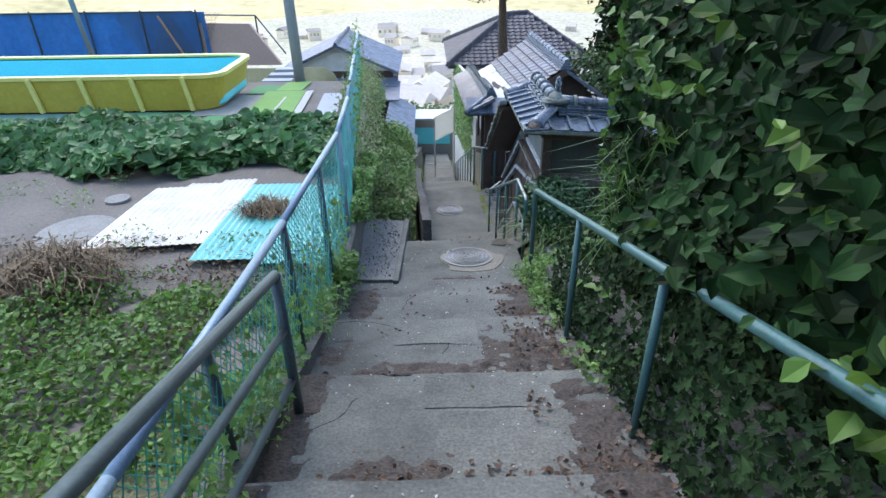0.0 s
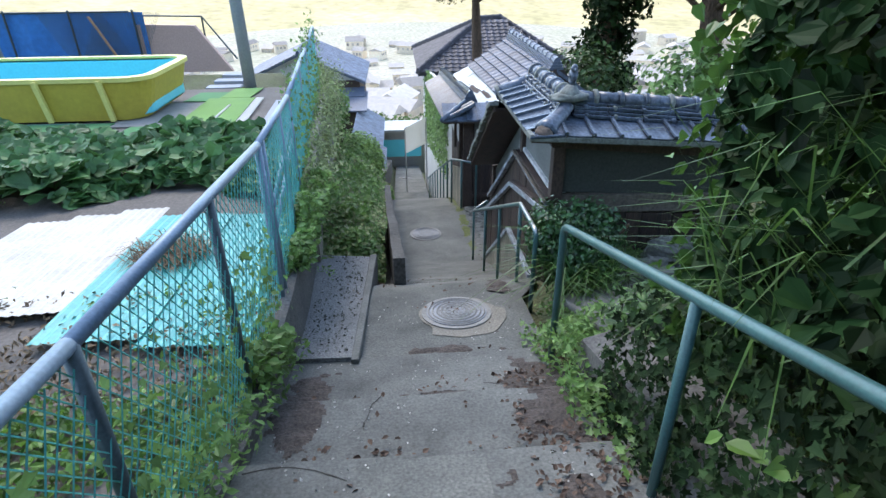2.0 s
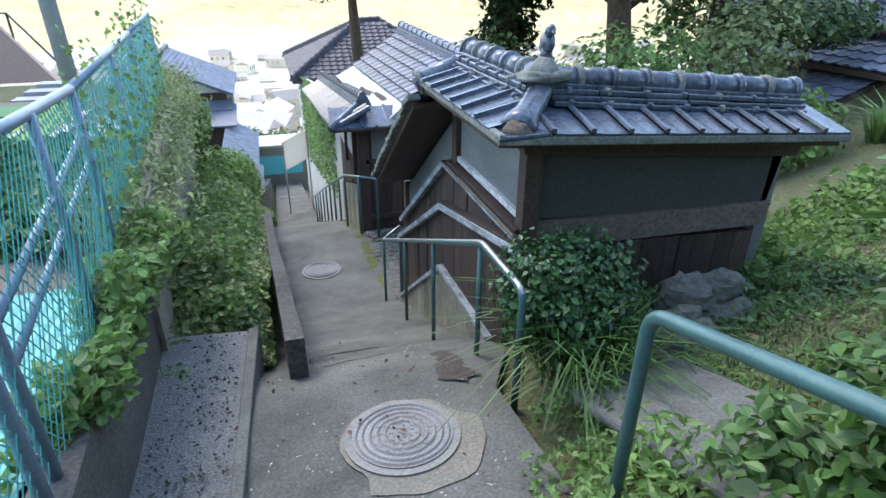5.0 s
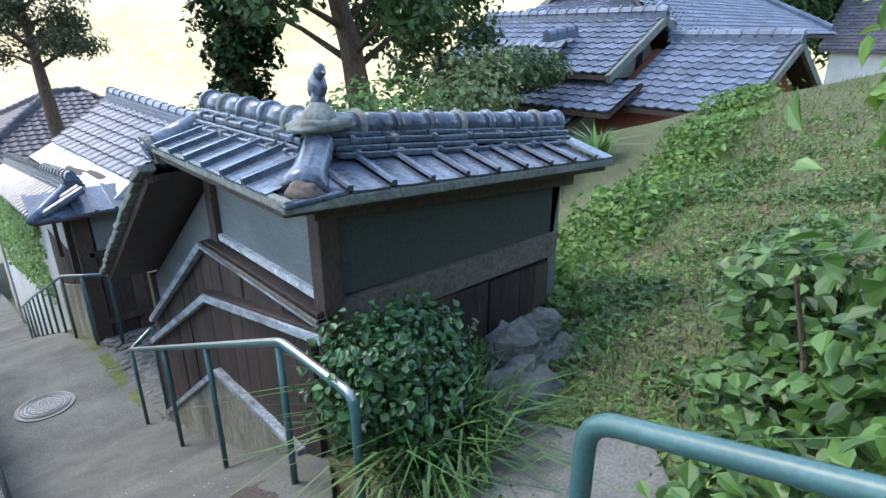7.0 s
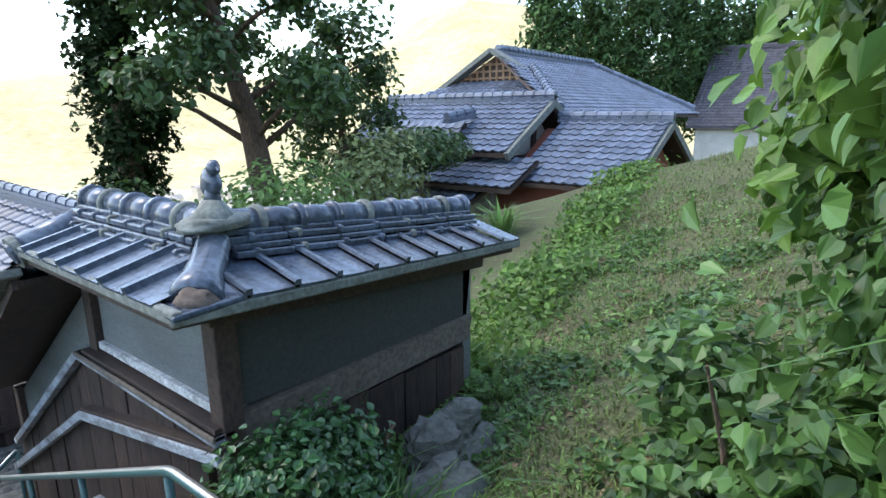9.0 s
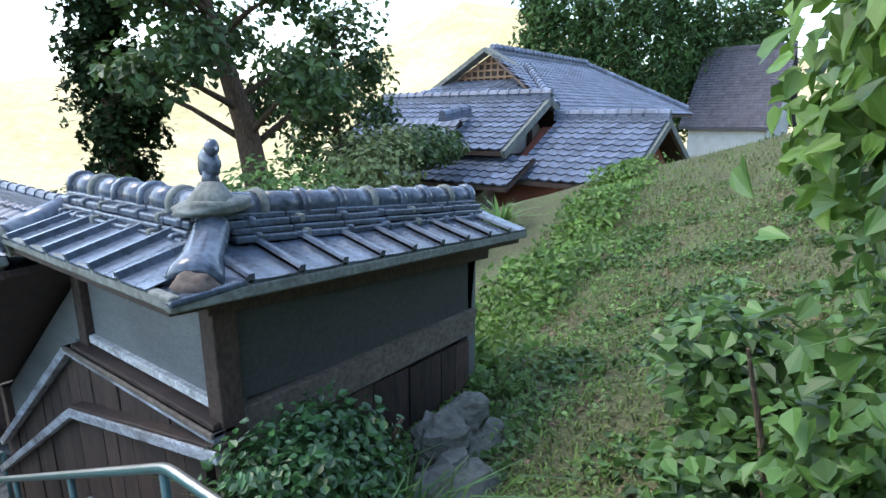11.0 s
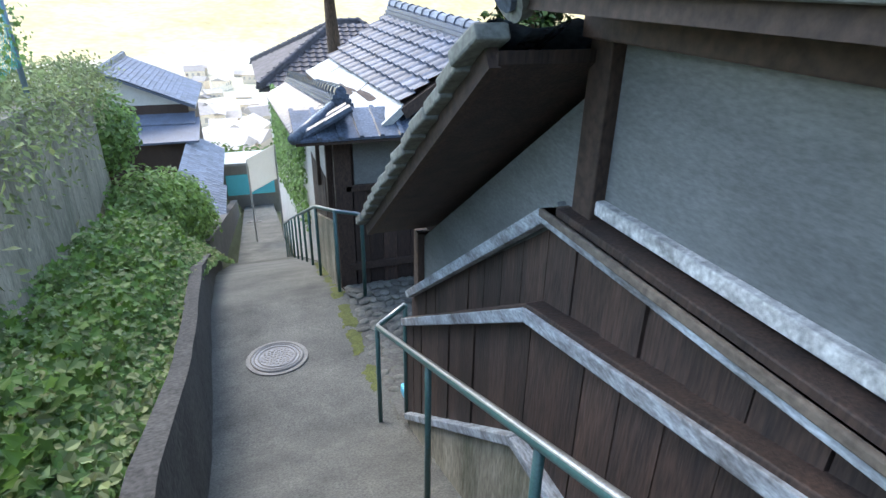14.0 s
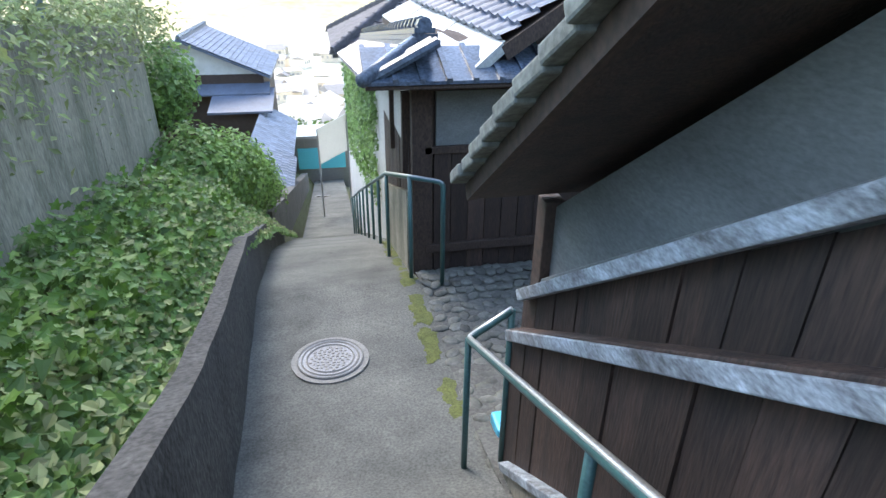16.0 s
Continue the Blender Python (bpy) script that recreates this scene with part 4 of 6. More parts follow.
# narrow boards below the tile fronts along the eaves
part("eave_front", Geo().beam((1.185, 6.86, -0.522), (1.185, 8.66, -0.508), 0.045, 0.058), TILE_EDGE, OB, "straight lichen-grey front of the eave tiles", bevel=0.01)
part("eave_front", Geo().beam((1.165, 6.885, -0.53), (3.87, 6.93, -0.722), 0.045, 0.055), TILE_EDGE, OB, bevel=0.01)
for k in range(13):
    a, b = k / 13, (k + 1) / 13
    pa = Vector((1.13 + rnd.uniform(-0.012, 0.012), 8.72 + 2.08 * a, -0.655 - 1.415 * a + 0.012))
    pb = Vector((1.13 + rnd.uniform(-0.012, 0.012), 8.72 + 2.08 * b, -0.655 - 1.415 * b + 0.03))
    part("verge_tile", Geo().beam(pa, pb + (pb - pa) * 0.1, 0.12, 0.055), TILE_EDGE, OB, "lichen-spotted verge tile" if k == 0 else "", bevel=0.01)
part("verge_board", Geo().beam((1.15, 8.74, -0.72), (1.15, 10.76, -2.1), 0.04, 0.07), BEAM, OB)

# one pan tile with its roll, shared by all tiles of the two short slopes
g = Geo()
prof = [(0.0, 0.02), (0.008, 0.036), (0.034, 0.036), (0.042, 0.006), (0.15, 0.0), (0.27, 0.004)]
L_T = 0.6
top = [(x, 0, z + 0.02) for x, z in prof] + [(x, L_T, z) for x, z in prof]
low = [(x, 0, z - 0.012) for x, z in prof]
g.add(top + low, [(k, k + 1, k + 7, k + 6) for k in range(5)] + [(12 + k, 13 + k, k + 1, k) for k in range(5)])
tile_me = g.mesh("roof_tile")
tile_me.materials.append(TILE)
up_lane = Vector((0.55, 0, 0.16)).normalized()
for i in range(7):
    y = 7.02 + 0.25 * i
    o = Vector((1.165, y + 0.25, -0.512))
    ax = Vector((0, -1, 0))
    sc = 1.0 if i > 0 else 0.5
    m = frame_axes(o, ax * 0.93, up_lane * sc, ax.cross(up_lane))
    piece("roof_tile", tile_me, OB, m)
up_hill = Vector((0, 0.55, 0.16)).normalized()
for i in range(9):
    x = 1.48 + 0.262 * i
    ax = Vector((1, 0.016, -0.075)).normalized()
    sc = 1.0 if i > 0 else 0.72
    nrm = ax.cross(up_hill).normalized()
    o = Vector((x, 6.875 + 0.004 * i, -0.518 - 0.071 * (x - 1.3)))
    m = frame_axes(o, ax, up_hill * sc, nrm)
    piece("roof_tile", tile_me, OB, m)
# long slope behind the gable
g = Geo()
tile_field(g, (1.12, 10.8, -2.06), (1, 0, 0), (0, -2.08, 1.415), 2.6, 2.52, 0.27, 0.25)
part("long_slope_tiles", g, TILE, OB, "courses of blue-grey glazed tiles")

# low back roof between the two ridges
part("back_roof", Geo().prism([(1.66, 7.36, -0.47), (3.68, 7.36, -0.66), (3.68, 8.74, -0.72), (1.66, 8.74, -0.5)], (0, 0, -0.05)), TILE, OB)
# ridge: flat courses with collared half-round tiles
courses = [(0.36, 0.035, 0.0), (0.3, 0.03, 0.035), (0.26, 0.035, 0.07), (0.18, 0.03, 0.1)]
C = Vector((1.66, 7.36, -0.415))
A_END, B_END = Vector((1.62, 8.72, -0.4)), Vector((3.7, 7.34, -0.59))
for a, b in ((C, A_END), (C, B_END)):
    for w, h, z in courses:
        n = 6
        for k in range(n):
            p, q = a.lerp(b, k / n), a.lerp(b, (k + 0.985) / n)
            jig = rnd.uniform(-0.012, 0.012)
            part("flat_tile", Geo().beam(p + Vector((0, 0, z + jig * 0.4)), q + Vector((0, 0, z)), w + jig, h), TILE, OB, bevel=0.008)
    for w, z in ((0.375, 0.008), (0.275, 0.078)):
        n = 7
        for k in range(n):
            p = a.lerp(b, (k + 0.4) / n) + Vector((0, 0, z))
            d = (b - a).normalized()
            part("joint_tile", Geo().beam(p - d * 0.02, p + d * 0.02, w, 0.048), TILE_EDGE if k % 3 == 1 else TILE, OB, bevel=0.014)
    d = (b - a)
    n = round(d.length / 0.26)
    for k in range(n):
        p, q = a + d * (k / n) + Vector((0, 0, 0.135)), a + d * ((k + 1) / n) + Vector((0, 0, 0.135))
        u = (q - p).normalized()
        ob = part("ridge_tile", Geo().tube([p, q], 0.076, 14), TILE, OB, smooth=True)
        part("collar", Geo().tube([q - u * 0.05, q - u * 0.04, q - u * 0.01, q], [0.078, 0.093, 0.093, 0.078], 14), TILE_EDGE if k % 3 == 0 else TILE, ob, smooth=True)
# ridge end with a round tile
part("round_end_tile", Geo().tube([(1.2, 8.72, -0.52), (1.6, 8.72, -0.37)], 0.085, 14), TILE, OB, smooth=True)
part("round_end_tile", Geo().tube([(1.165, 8.72, -0.533), (1.205, 8.72, -0.518)], [0.1, 0.1], 18), TILE_EDGE, OB, "round end tile with a moulded crest")
part("round_end_tile", Geo().tube([(1.15, 8.72, -0.539), (1.165, 8.72, -0.533)], [0.065, 0.07], 12), TILE, OB)
part("round_end_tile", Geo().tube([B_END + Vector((-0.02, 0, -0.02)), B_END + Vector((0.14, 0.01, -0.05))], 0.075, 14), TILE, OB, smooth=True)
# corner hip tile, its clay bed and the moulded ornament with a bird
hip0, hip1 = Vector((1.33, 6.99, -0.505)), Vector((1.6, 7.28, -0.37))
def arch(path, radii, thick=0.022, n=12):
    """A half-round tile as an open shell."""
    g = Geo()
    pts = [Vector(p) for p in path]
    d = (pts[-1] - pts[0]).normalized()
    side = d.cross(Vector((0, 0, 1))).normalized()
    up = side.cross(d)
    for p, r in zip(pts, radii):
        for rr in (r, r - thick):
            for k in range(n + 1):
                a = math.pi * k / n
                g.v.append(tuple(p + side * math.cos(a) * rr + up * math.sin(a) * rr * 0.95))
    m = n + 1
    for i in range(len(pts) - 1):
        for k in range(n):
            a, b = i * 2 * m + k, (i + 1) * 2 * m + k
            g.f.append((a, a + 1, b + 1, b))
            g.f.append((a + m, b + m, b + m + 1, a + m + 1))
    for k in range(n):
        g.f.append((k, k + m, k + m + 1, k + 1))
    return g


part("hip_tile", arch([hip0 + Vector((0, 0, -0.03)), hip0.lerp(hip1, 0.1), hip0.lerp(hip1, 0.3), hip0.lerp(hip1, 0.65), hip1 + Vector((0, 0, 0.02))], [0.12, 0.112, 0.096, 0.085, 0.08], 0.024), TILE, OB, "flared half-round hip tile", smooth=True)
part("clay_bed", Geo().blob(hip0 + Vector((-0.02, -0.03, 0.0)), (0.088, 0.088, 0.065), 3, 14), MUD, OB, "exposed clay under the hip tile", smooth=True)
part("corner_tile", Geo().prism([(1.16, 6.85, -0.535), (1.5, 6.87, -0.535), (1.5, 7.02, -0.49), (1.3, 7.06, -0.49), (1.17, 7.1, -0.53)], (0, 0, 0.03)), TILE, OB, bevel=0.012)
g = Geo()
g.blob((1.64, 7.33, -0.265), (0.19, 0.15, 0.045), 12, 14)
g.tube([(1.64, 7.33, -0.28), (1.64, 7.33, -0.21), (1.65, 7.34, -0.16)], [0.15, 0.09, 0.05], 12)
part("corner_ornament", g, TILE_EDGE, OB, "weathered grey moulded ridge ornament", smooth=True)
bird = Geo()
bird.blob((1.66, 7.36, -0.07), (0.045, 0.075, 0.065), 21, 9)
bird.blob((1.65, 7.31, 0.0), (0.032, 0.036, 0.036), 22, 8)
bird.tube([(1.65, 7.28, 0.0), (1.64, 7.245, -0.01)], [0.013, 0.003], 6)
bird.tube([(1.67, 7.42, -0.08), (1.68, 7.47, -0.13)], [0.03, 0.01], 6)
bird.tube([(1.66, 7.36, -0.2), (1.66, 7.36, -0.08)], [0.05, 0.03], 8)
ob = part("roof_finial", bird, TILE, smooth=True)
tagged(ob, "dark glazed bird-shaped finial on the ridge corner", "finial")

# stones by the corner
for k, (x, y, z, r) in enumerate([(2.3, 6.45, -1.86, 0.3), (2.78, 6.6, -1.98, 0.32), (2.85, 6.75, -1.68, 0.17), (2.55, 6.72, -1.7, 0.2), (3.15, 6.9, -1.86, 0.18), (2.1, 6.12, -1.86, 0.12), (2.5, 6.25, -2.0, 0.18), (2.22, 5.9, -1.82, 0.08), (3.35, 6.6, -1.98, 0.14)]):
    me = Geo().blob((0, 0, 0), (r, r * 0.72, r * 0.8), 60 + k, 14)
    me.v = [tuple(Vector(p) * (1 + 0.22 * noise.cell(Vector(p) * 5.5 + Vector((k, 0, 0))) * 0.5 + 0.1 * noise.noise(Vector(p) * 14))) for p in me.v]
    me.v = [(px + x, py + y, pz + z) for px, py, pz in me.v]
    tagged(part("field_stone", me, STONE), "rough grey field stone half sunk in the bank", "stone", "stones by the outbuilding")
flag = part("paving_slab", Geo().prism([(1.5, 4.95, -1.5), (2.15, 5.55, -1.58), (2.05, 6.4, -1.83), (1.35, 6.2, -1.86)], (0, 0, 0.06)), CONCRETE, bevel=0.02)
tagged(flag, "cracked pale concrete slab beside the lane", "paving slab")
mat_ob = part("plastic_scrap", Geo().box(1.5, 1.6, 11.15, 11.35, lane_z(11.25) + 0.0, lane_z(11.25) + 0.1), BLUE_PLASTIC, bevel=0.02)
tagged(mat_ob, "sky-blue plastic tub against the boards", "plastic tub")

# ---- board-walled house beside the ramp ----
H2 = thing("lane_house", "old dark board house with tiled skirt roof and patched metal roof", "house")
H2.matrix_basis = Matrix.Translation((-0.1, -0.25, 0.06))
part("wall", Geo().box(1.55, 4.5, 14.3, 14.42, -5.2, -2.2), WOOD, H2)
part("wall", Geo().box(1.5, 1.62, 14.3, 16.8, -7, -2.3), WOOD, H2)
part("wall", Geo().prism([(1.47, 16.8, -2.4), (1.47, 22, -2.95), (1.47, 34, -4.6), (1.47, 34, -12), (1.47, 16.8, -8)], (0.13, 0, 0)), PLASTER_WHITE, H2, "stained white plaster wall")
part("wall", Geo().box(4.4, 4.5, 14.3, 22, -8, -2.4), WOOD, H2)
part("gable", Geo().prism([(1.7, 14.32, -2.35), (4.4, 14.32, -2.35), (3.5, 14.32, -1.15)], (0, 3.8, 0)), WOOD, H2)
part("plaster_panel", Geo().box(1.72, 2.75, 14.26, 14.31, -2.92, -2.36), PLASTER, H2, "scuffed grey plaster panel", bevel=0.006)
part("post", Geo().box(1.47, 1.68, 14.22, 14.36, -4.7, -2.25), BEAM, H2, bevel=0.008)
part("rail", Geo().beam((1.6, 14.25, -2.95), (3.0, 14.25, -2.95), 0.06, 0.08), BEAM, H2, bevel=0.006)
part("rail", Geo().beam((1.6, 14.24, -4.06), (3.0, 14.24, -4.06), 0.07, 0.1), BEAM, H2, bevel=0.006)
part("rail", Geo().beam((1.6, 14.25, -2.3), (3.4, 14.25, -2.3), 0.08, 0.1), BEAM, H2, bevel=0.006)
for k in range(7):
    x = 1.7 + 0.19 * k
    part("board", Geo().box(x, x + 0.182, 14.255, 14.3, -4.45, -2.99), WOOD, H2)
rnd = random.Random(12)
for k in range(10):
    y = 14.4 + 0.25 * k
    part("board", Geo().box(1.46 + rnd.uniform(-0.008, 0.008), 1.5, y, y + 0.242, lane_z(y) + 0.85, -2.95 - 0.08 * (y - 14.4)), WOOD, H2)
for y in (15.1, 16.2):
    part("plaster_panel", Geo().box(1.45, 1.5, y - 0.6, y + 0.6, -2.95 - 0.08 * (y - 14.4), -2.4), PLASTER_WHITE, H2)
    part("strut", Geo().beam((1.44, y - 0.6, -3.3), (1.44, y - 0.65, -2.4), 0.08, 0.1), BEAM, H2)
part("footing", Geo().prism([(1.42, 14.35, -3.42), (1.42, 16.8, -4.2), (1.42, 16.8, -7.2), (1.42, 14.35, -5.2)], (0.12, 0, 0)), WALL_CONCRETE, H2)
# skirt roofs
g = Geo()
n = 8
for k in range(n):
    x = 1.02 + 0.24 * k
    g.prism([(x, 13.72, -2.2), (x + 0.235, 13.72, -2.2), (x + 0.235, 14.32, -1.98), (x, 14.32, -1.98)], (0, 0, 0.03))
    g.beam((x, 13.71, -2.17), (x, 14.32, -1.945), 0.05, 0.05)
part("front_skirt_tiles", g, TILE, H2)
part("skirt_soffit", Geo().prism([(1.0, 13.74, -2.24), (3.0, 13.74, -2.24), (3.0, 14.3, -2.03), (1.0, 14.3, -2.03)], (0, 0, 0.03)), BEAM, H2)
g = Geo()
for k in range(30):
    y = 13.8 + 0.27 * k
    z = -2.2 - 0.105 * (y - 13.7)
    g.tube([(1.0, y, z + 0.03), (1.65, y, z + 0.36)], 0.05, 7)
    g.prism([(1.0, y, z), (1.0, y + 0.27, z - 0.03), (1.65, y + 0.27, z + 0.3), (1.65, y, z + 0.33)], (0, 0, 0.025))
part("lane_skirt_tiles", g, TILE, H2, "row of round tiles along the lane eave")
part("hip_tile", Geo().tube([(0.96, 13.68, -2.15), (1.5, 14.25, -1.9)], [0.06, 0.055], 12), TILE, H2, smooth=True)
g = Geo()
ridge_caps(g, (1.62, 14.3, -1.92), (1.62, 22, -2.75), 0.08, 0.28)
part("skirt_ridge_tiles", g, TILE, H2)
# main roof: patched sheets near the eave, tiles above
EA, EB = Vector((1.93, 13.95, -2.22)), Vector((1.53, 17.25, -1.92))
EA2, EB2 = Vector((2.3, 14.0, -1.92)), Vector((1.93, 17.28, -1.74))
UPS = Vector((1.25, 0.04, 0.8))
TOP = 0.86
BACK = Vector((2.2, 0, -1.5))
part("roof_deck", Geo().prism([EA, EB, EB2, EA2], (0, 0, -0.07)), BEAM, H2)
part("roof_deck", Geo().prism([EA2, EB2, EB2 + UPS * TOP, EA2 + UPS * TOP], (0, 0, -0.07)), BEAM, H2)
part("roof_deck", Geo().prism([EA2 + UPS * TOP, EB2 + UPS * TOP, EB2 + UPS * TOP + BACK, EA2 + UPS * TOP + BACK], (0, 0, -0.08)), FAR_TILE, H2)
for i in range(5):
    for j in range(2):
        lift = Vector((0, 0, 0.014 + 0.009 * ((i + j) % 2)))
        u0, u1 = i / 5, (i + 1.04) / 5
        v0, v1 = j / 2, (j + 1.1) / 2
        quad = [EA.lerp(EB, u).lerp(EA2.lerp(EB2, u), v) + lift for u, v in ((u0, v0), (u1, v0), (u1, v1), (u0, v1))]
        part("metal_sheet", Geo().prism(quad, (0, 0, 0.008)), TIN, H2)
part("metal_sheet", Geo().beam(EA + Vector((0.0, -0.03, 0.0)), EA2 + Vector((0.0, -0.03, 0.0)), 0.05, 0.09), TIN, H2)
g = Geo()
tile_field(g, EA2 + Vector((0, 0, 0.03)), EB2 - EA2, UPS, (EB2 - EA2).length, UPS.length * TOP, 0.24, 0.2, 0.045, 0.045)
part("roof_tiles", g, FAR_TILE, H2, "silvery grey wavy tile courses")
part("verge_board", Geo().beam(EA2 + Vector((0, -0.03, -0.06)), EA2 + UPS * TOP + Vector((0, -0.03, -0.06)), 0.06, 0.14), BEAM, H2)
g = Geo()
ridge_caps(g, EA2 + UPS * TOP, EB2 + UPS * (TOP + 0.02), 0.08, 0.28)
part("ridge_tiles", g, FAR_TILE, H2)
rs = np.random.RandomState(31)
n = 5200
yy = rs.uniform(17.6, 30, n)
ivp = np.stack([1.35 - np.abs(rs.normal(0, 0.06, n)), yy, -2.45 - 0.11 * (yy - 17) - rs.beta(1.1, 1.4, n) * (2.4 + 0.1 * (yy - 17))], 1)
ivw = leaf_part("wall_ivy", ivp, np.tile([-1, -0.3, 0.3], (n, 1)), 0.1, LOBED, WEED, None, 31, 0.4)
tagged(ivw, "pale green ivy on the white plaster wall", "ivy", kind="stuff")

# ---- houses further down ----
def gable_house(name, label, x0, x1, y0, y1, base, eave, ridge, along, roof_mat, wall_mat, over=0.4, windows=2, tiles=True, category="house", group="", lower_mat=None):
    ob = thing(name, label, category, group)
    part("wall", Geo().box(x0, x1, y0, y1, base, eave), lower_mat or wall_mat, ob)
    if along == "y":
        xm = (x0 + x1) / 2
        part("gable", Geo().prism([(x0, y0, eave), (x1, y0, eave), (xm, y0, ridge - 0.15)], (0, y1 - y0, 0)), wall_mat, ob)
        a, b = (x0 - over, y0 - over, eave - 0.1), (x1 + over, y0 - over, eave - 0.1)
        ln = y1 - y0 + 2 * over
        half = xm - x0 + over
        rise = ridge - eave + 0.1
        sl = math.hypot(half, rise)
        for c, up in ((Vector(a), Vector((half, 0, rise))), (Vector(b), Vector((-half, 0, rise)))):
            part("roof", Geo().prism([c, c + Vector((0, ln, 0)), c + up + Vector((0, ln, 0)), c + up], (0, 0, -0.12)), roof_mat, ob)
            if tiles:
                g = Geo()
                tile_field(g, c + Vector((0, 0, 0.02)), (0, 1, 0), up, ln, sl, 0.3, 0.27)
                part("roof_tiles", g, roof_mat, ob)
        g = Geo()
        ridge_caps(g, (xm, y0 - over, ridge), (xm, y1 + over, ridge), 0.11, 0.35)
        part("ridge", g, roof_mat, ob)
    else:
        ym = (y0 + y1) / 2
        part("gable", Geo().prism([(x0, y0, eave), (x0, y1, eave), (x0, ym, ridge - 0.15)], (x1 - x0, 0, 0)), wall_mat, ob)
        half = ym - y0 + over
        rise = ridge - eave + 0.1
        sl = math.hypot(half, rise)
        ln = x1 - x0 + 2 * over
        for c, up in ((Vector((x0 - over, y0 - over, eave - 0.1)), Vector((0, half, rise))), (Vector((x0 - over, y1 + over, eave - 0.1)), Vector((0, -half, rise)))):
            part("roof", Geo().prism([c, c + Vector((ln, 0, 0)), c + up + Vector((ln, 0, 0)), c + up], (0, 0, -0.12)), roof_mat, ob)
            if tiles:
                g = Geo()
                tile_field(g, c + Vector((0, 0, 0.02)), (1, 0, 0), up, ln, sl, 0.3, 0.27)
                part("roof_tiles", g, roof_mat, ob)
        g = Geo()
        ridge_caps(g, (x0 - over, ym, ridge), (x1 + over, ym, ridge), 0.11, 0.35)
        part("ridge", g, roof_mat, ob)
    for k in range(windows):
        wx = x0 + (k + 0.6) * (x1 - x0) / (windows + 0.2)
        w = part("window", Geo().box(wx - 0.5, wx + 0.5, y0 - 0.04, y0 + 0.02, eave - 1.5, eave - 0.5), BEAM, ob)
        part("pane", Geo().box(wx - 0.43, wx + 0.43, y0 - 0.05, y0 - 0.035, eave - 1.43, eave - 0.57), GLASS_DARK, w)
    return ob


gable_house("village_house", "two-storey village house with grey tile roof and brown boards", -9.9, -2.5, 39.8, 46.6, -14, -6.3, -4.6, "y", FAR_TILE, PLASTER_WHITE, lower_mat=BEAM)
lower = thing("lean_to", "brown board lean-to with grey roof below the village house", "shed")
part("wall", Geo().box(-4.6, -2.4, 37.4, 39.7, -13, -7.6), BEAM, lower)
part("wall", Geo().box(-2.4, -1.3, 32, 39, -12.5, -8.6), WOOD, lower)
part("skirt_roof", Geo().prism([(-10.3, 38.9, -7.2), (-2.2, 38.9, -7.2), (-2.2, 39.9, -6.8), (-10.3, 39.9, -6.8)], (0, 0, 0.08)), FAR_TILE, lower)
part("roof", Geo().prism([(-5, 37, -7.7), (-2.0, 37, -7.7), (-2.0, 39.8, -7.1), (-5, 39.8, -7.1)], (0, 0, 0.1)), FAR_TILE, lower)
g = Geo()
tile_field(g, (-1.0, 31.6, -8.7), (0, 1, 0), (-1.6, 0, 0.95), 7.6, 1.9, 0.3, 0.27)
part("roof_tiles", g, FAR_TILE, lower)
g = Geo()
tile_field(g, (-0.75, 27.2, -8.1), (0, 1, 0), (-1.3, 0, 0.6), 3.6, 1.4, 0.3, 0.27)
part("roof_tiles", g, FAR_TILE, lower)
part("wall", Geo().box(-1.9, -0.95, 27.4, 30.6, -11, -8.0), WOOD, lower)
part("ducting", Geo().tube([(-0.85, 28, -10.4), (-0.85, 28, -8.2)], 0.06, 8), PLASTER_WHITE, lower)
wall_low = part("wall_lane_side", Geo().prism([(-0.75, 20, -5.9), (-0.6, 36, -10.5), (-0.6, 36, -13), (-0.75, 20, -8)], (-0.3, 0, 0)), OLD_CONCRETE)
tagged(wall_low, "dark mossy concrete wall along the lower lane", "wall", kind="structure")
hip = thing("village_house", "house with dark weathered hipped roof behind the pine", "house")
part("wall", Geo().box(1.6, 7.6, 29.0, 34.6, -12, -3.9), PLASTER_WHITE, hip)
e0, e1, e2, e3 = (Vector(p) for p in ((0.9, 28.2, -3.85), (8.2, 28.2, -3.85), (8.2, 35.4, -3.85), (0.9, 35.4, -3.85)))
r0, r1 = Vector((4.1, 31.4, -2.0)), Vector((5.2, 31.9, -2.0))
for ring in ((e0, e1, r1, r0), (e1, e2, r1), (e2, e3, r0, r1), (e3, e0, r0)):
    part("roof", Geo().prism(ring, (0, 0, -0.12)), DARK_TILE, hip)
g = Geo()
span = (e1 - e0).length
tile_field(g, e0 + Vector((0, 0, 0.03)), e1 - e0, Vector((0, 3.2, 1.85)), span, 3.7, 0.3, 0.27, 0.045, 0.035, lambda v: (0.44 * v, 1 - 0.41 * v))
part("roof_tiles", g, DARK_TILE, hip)
g = Geo()
tile_field(g, e3 + Vector((0, 0, 0.03)), e0 - e3, Vector((3.2, 0, 1.85)), 7.2, 3.7, 0.3, 0.27, 0.045, 0.035, lambda v: (0.5 * v, 1 - 0.44 * v))
part("roof_tiles", g, DARK_TILE, hip)
for a, b in ((e0, r0), (e1, r1), (e3, r0), (r0, r1)):
    g = Geo()
    ridge_caps(g, a, b, 0.1, 0.35)
    part("ridge", g, DARK_TILE, hip)
w = part("window", Geo().box(3.0, 4.2, 28.95, 29.02, -5.6, -4.5), BEAM, hip)
part("pane", Geo().box(3.08, 4.12, 28.93, 28.96, -5.52, -4.58), GLASS_DARK, w)
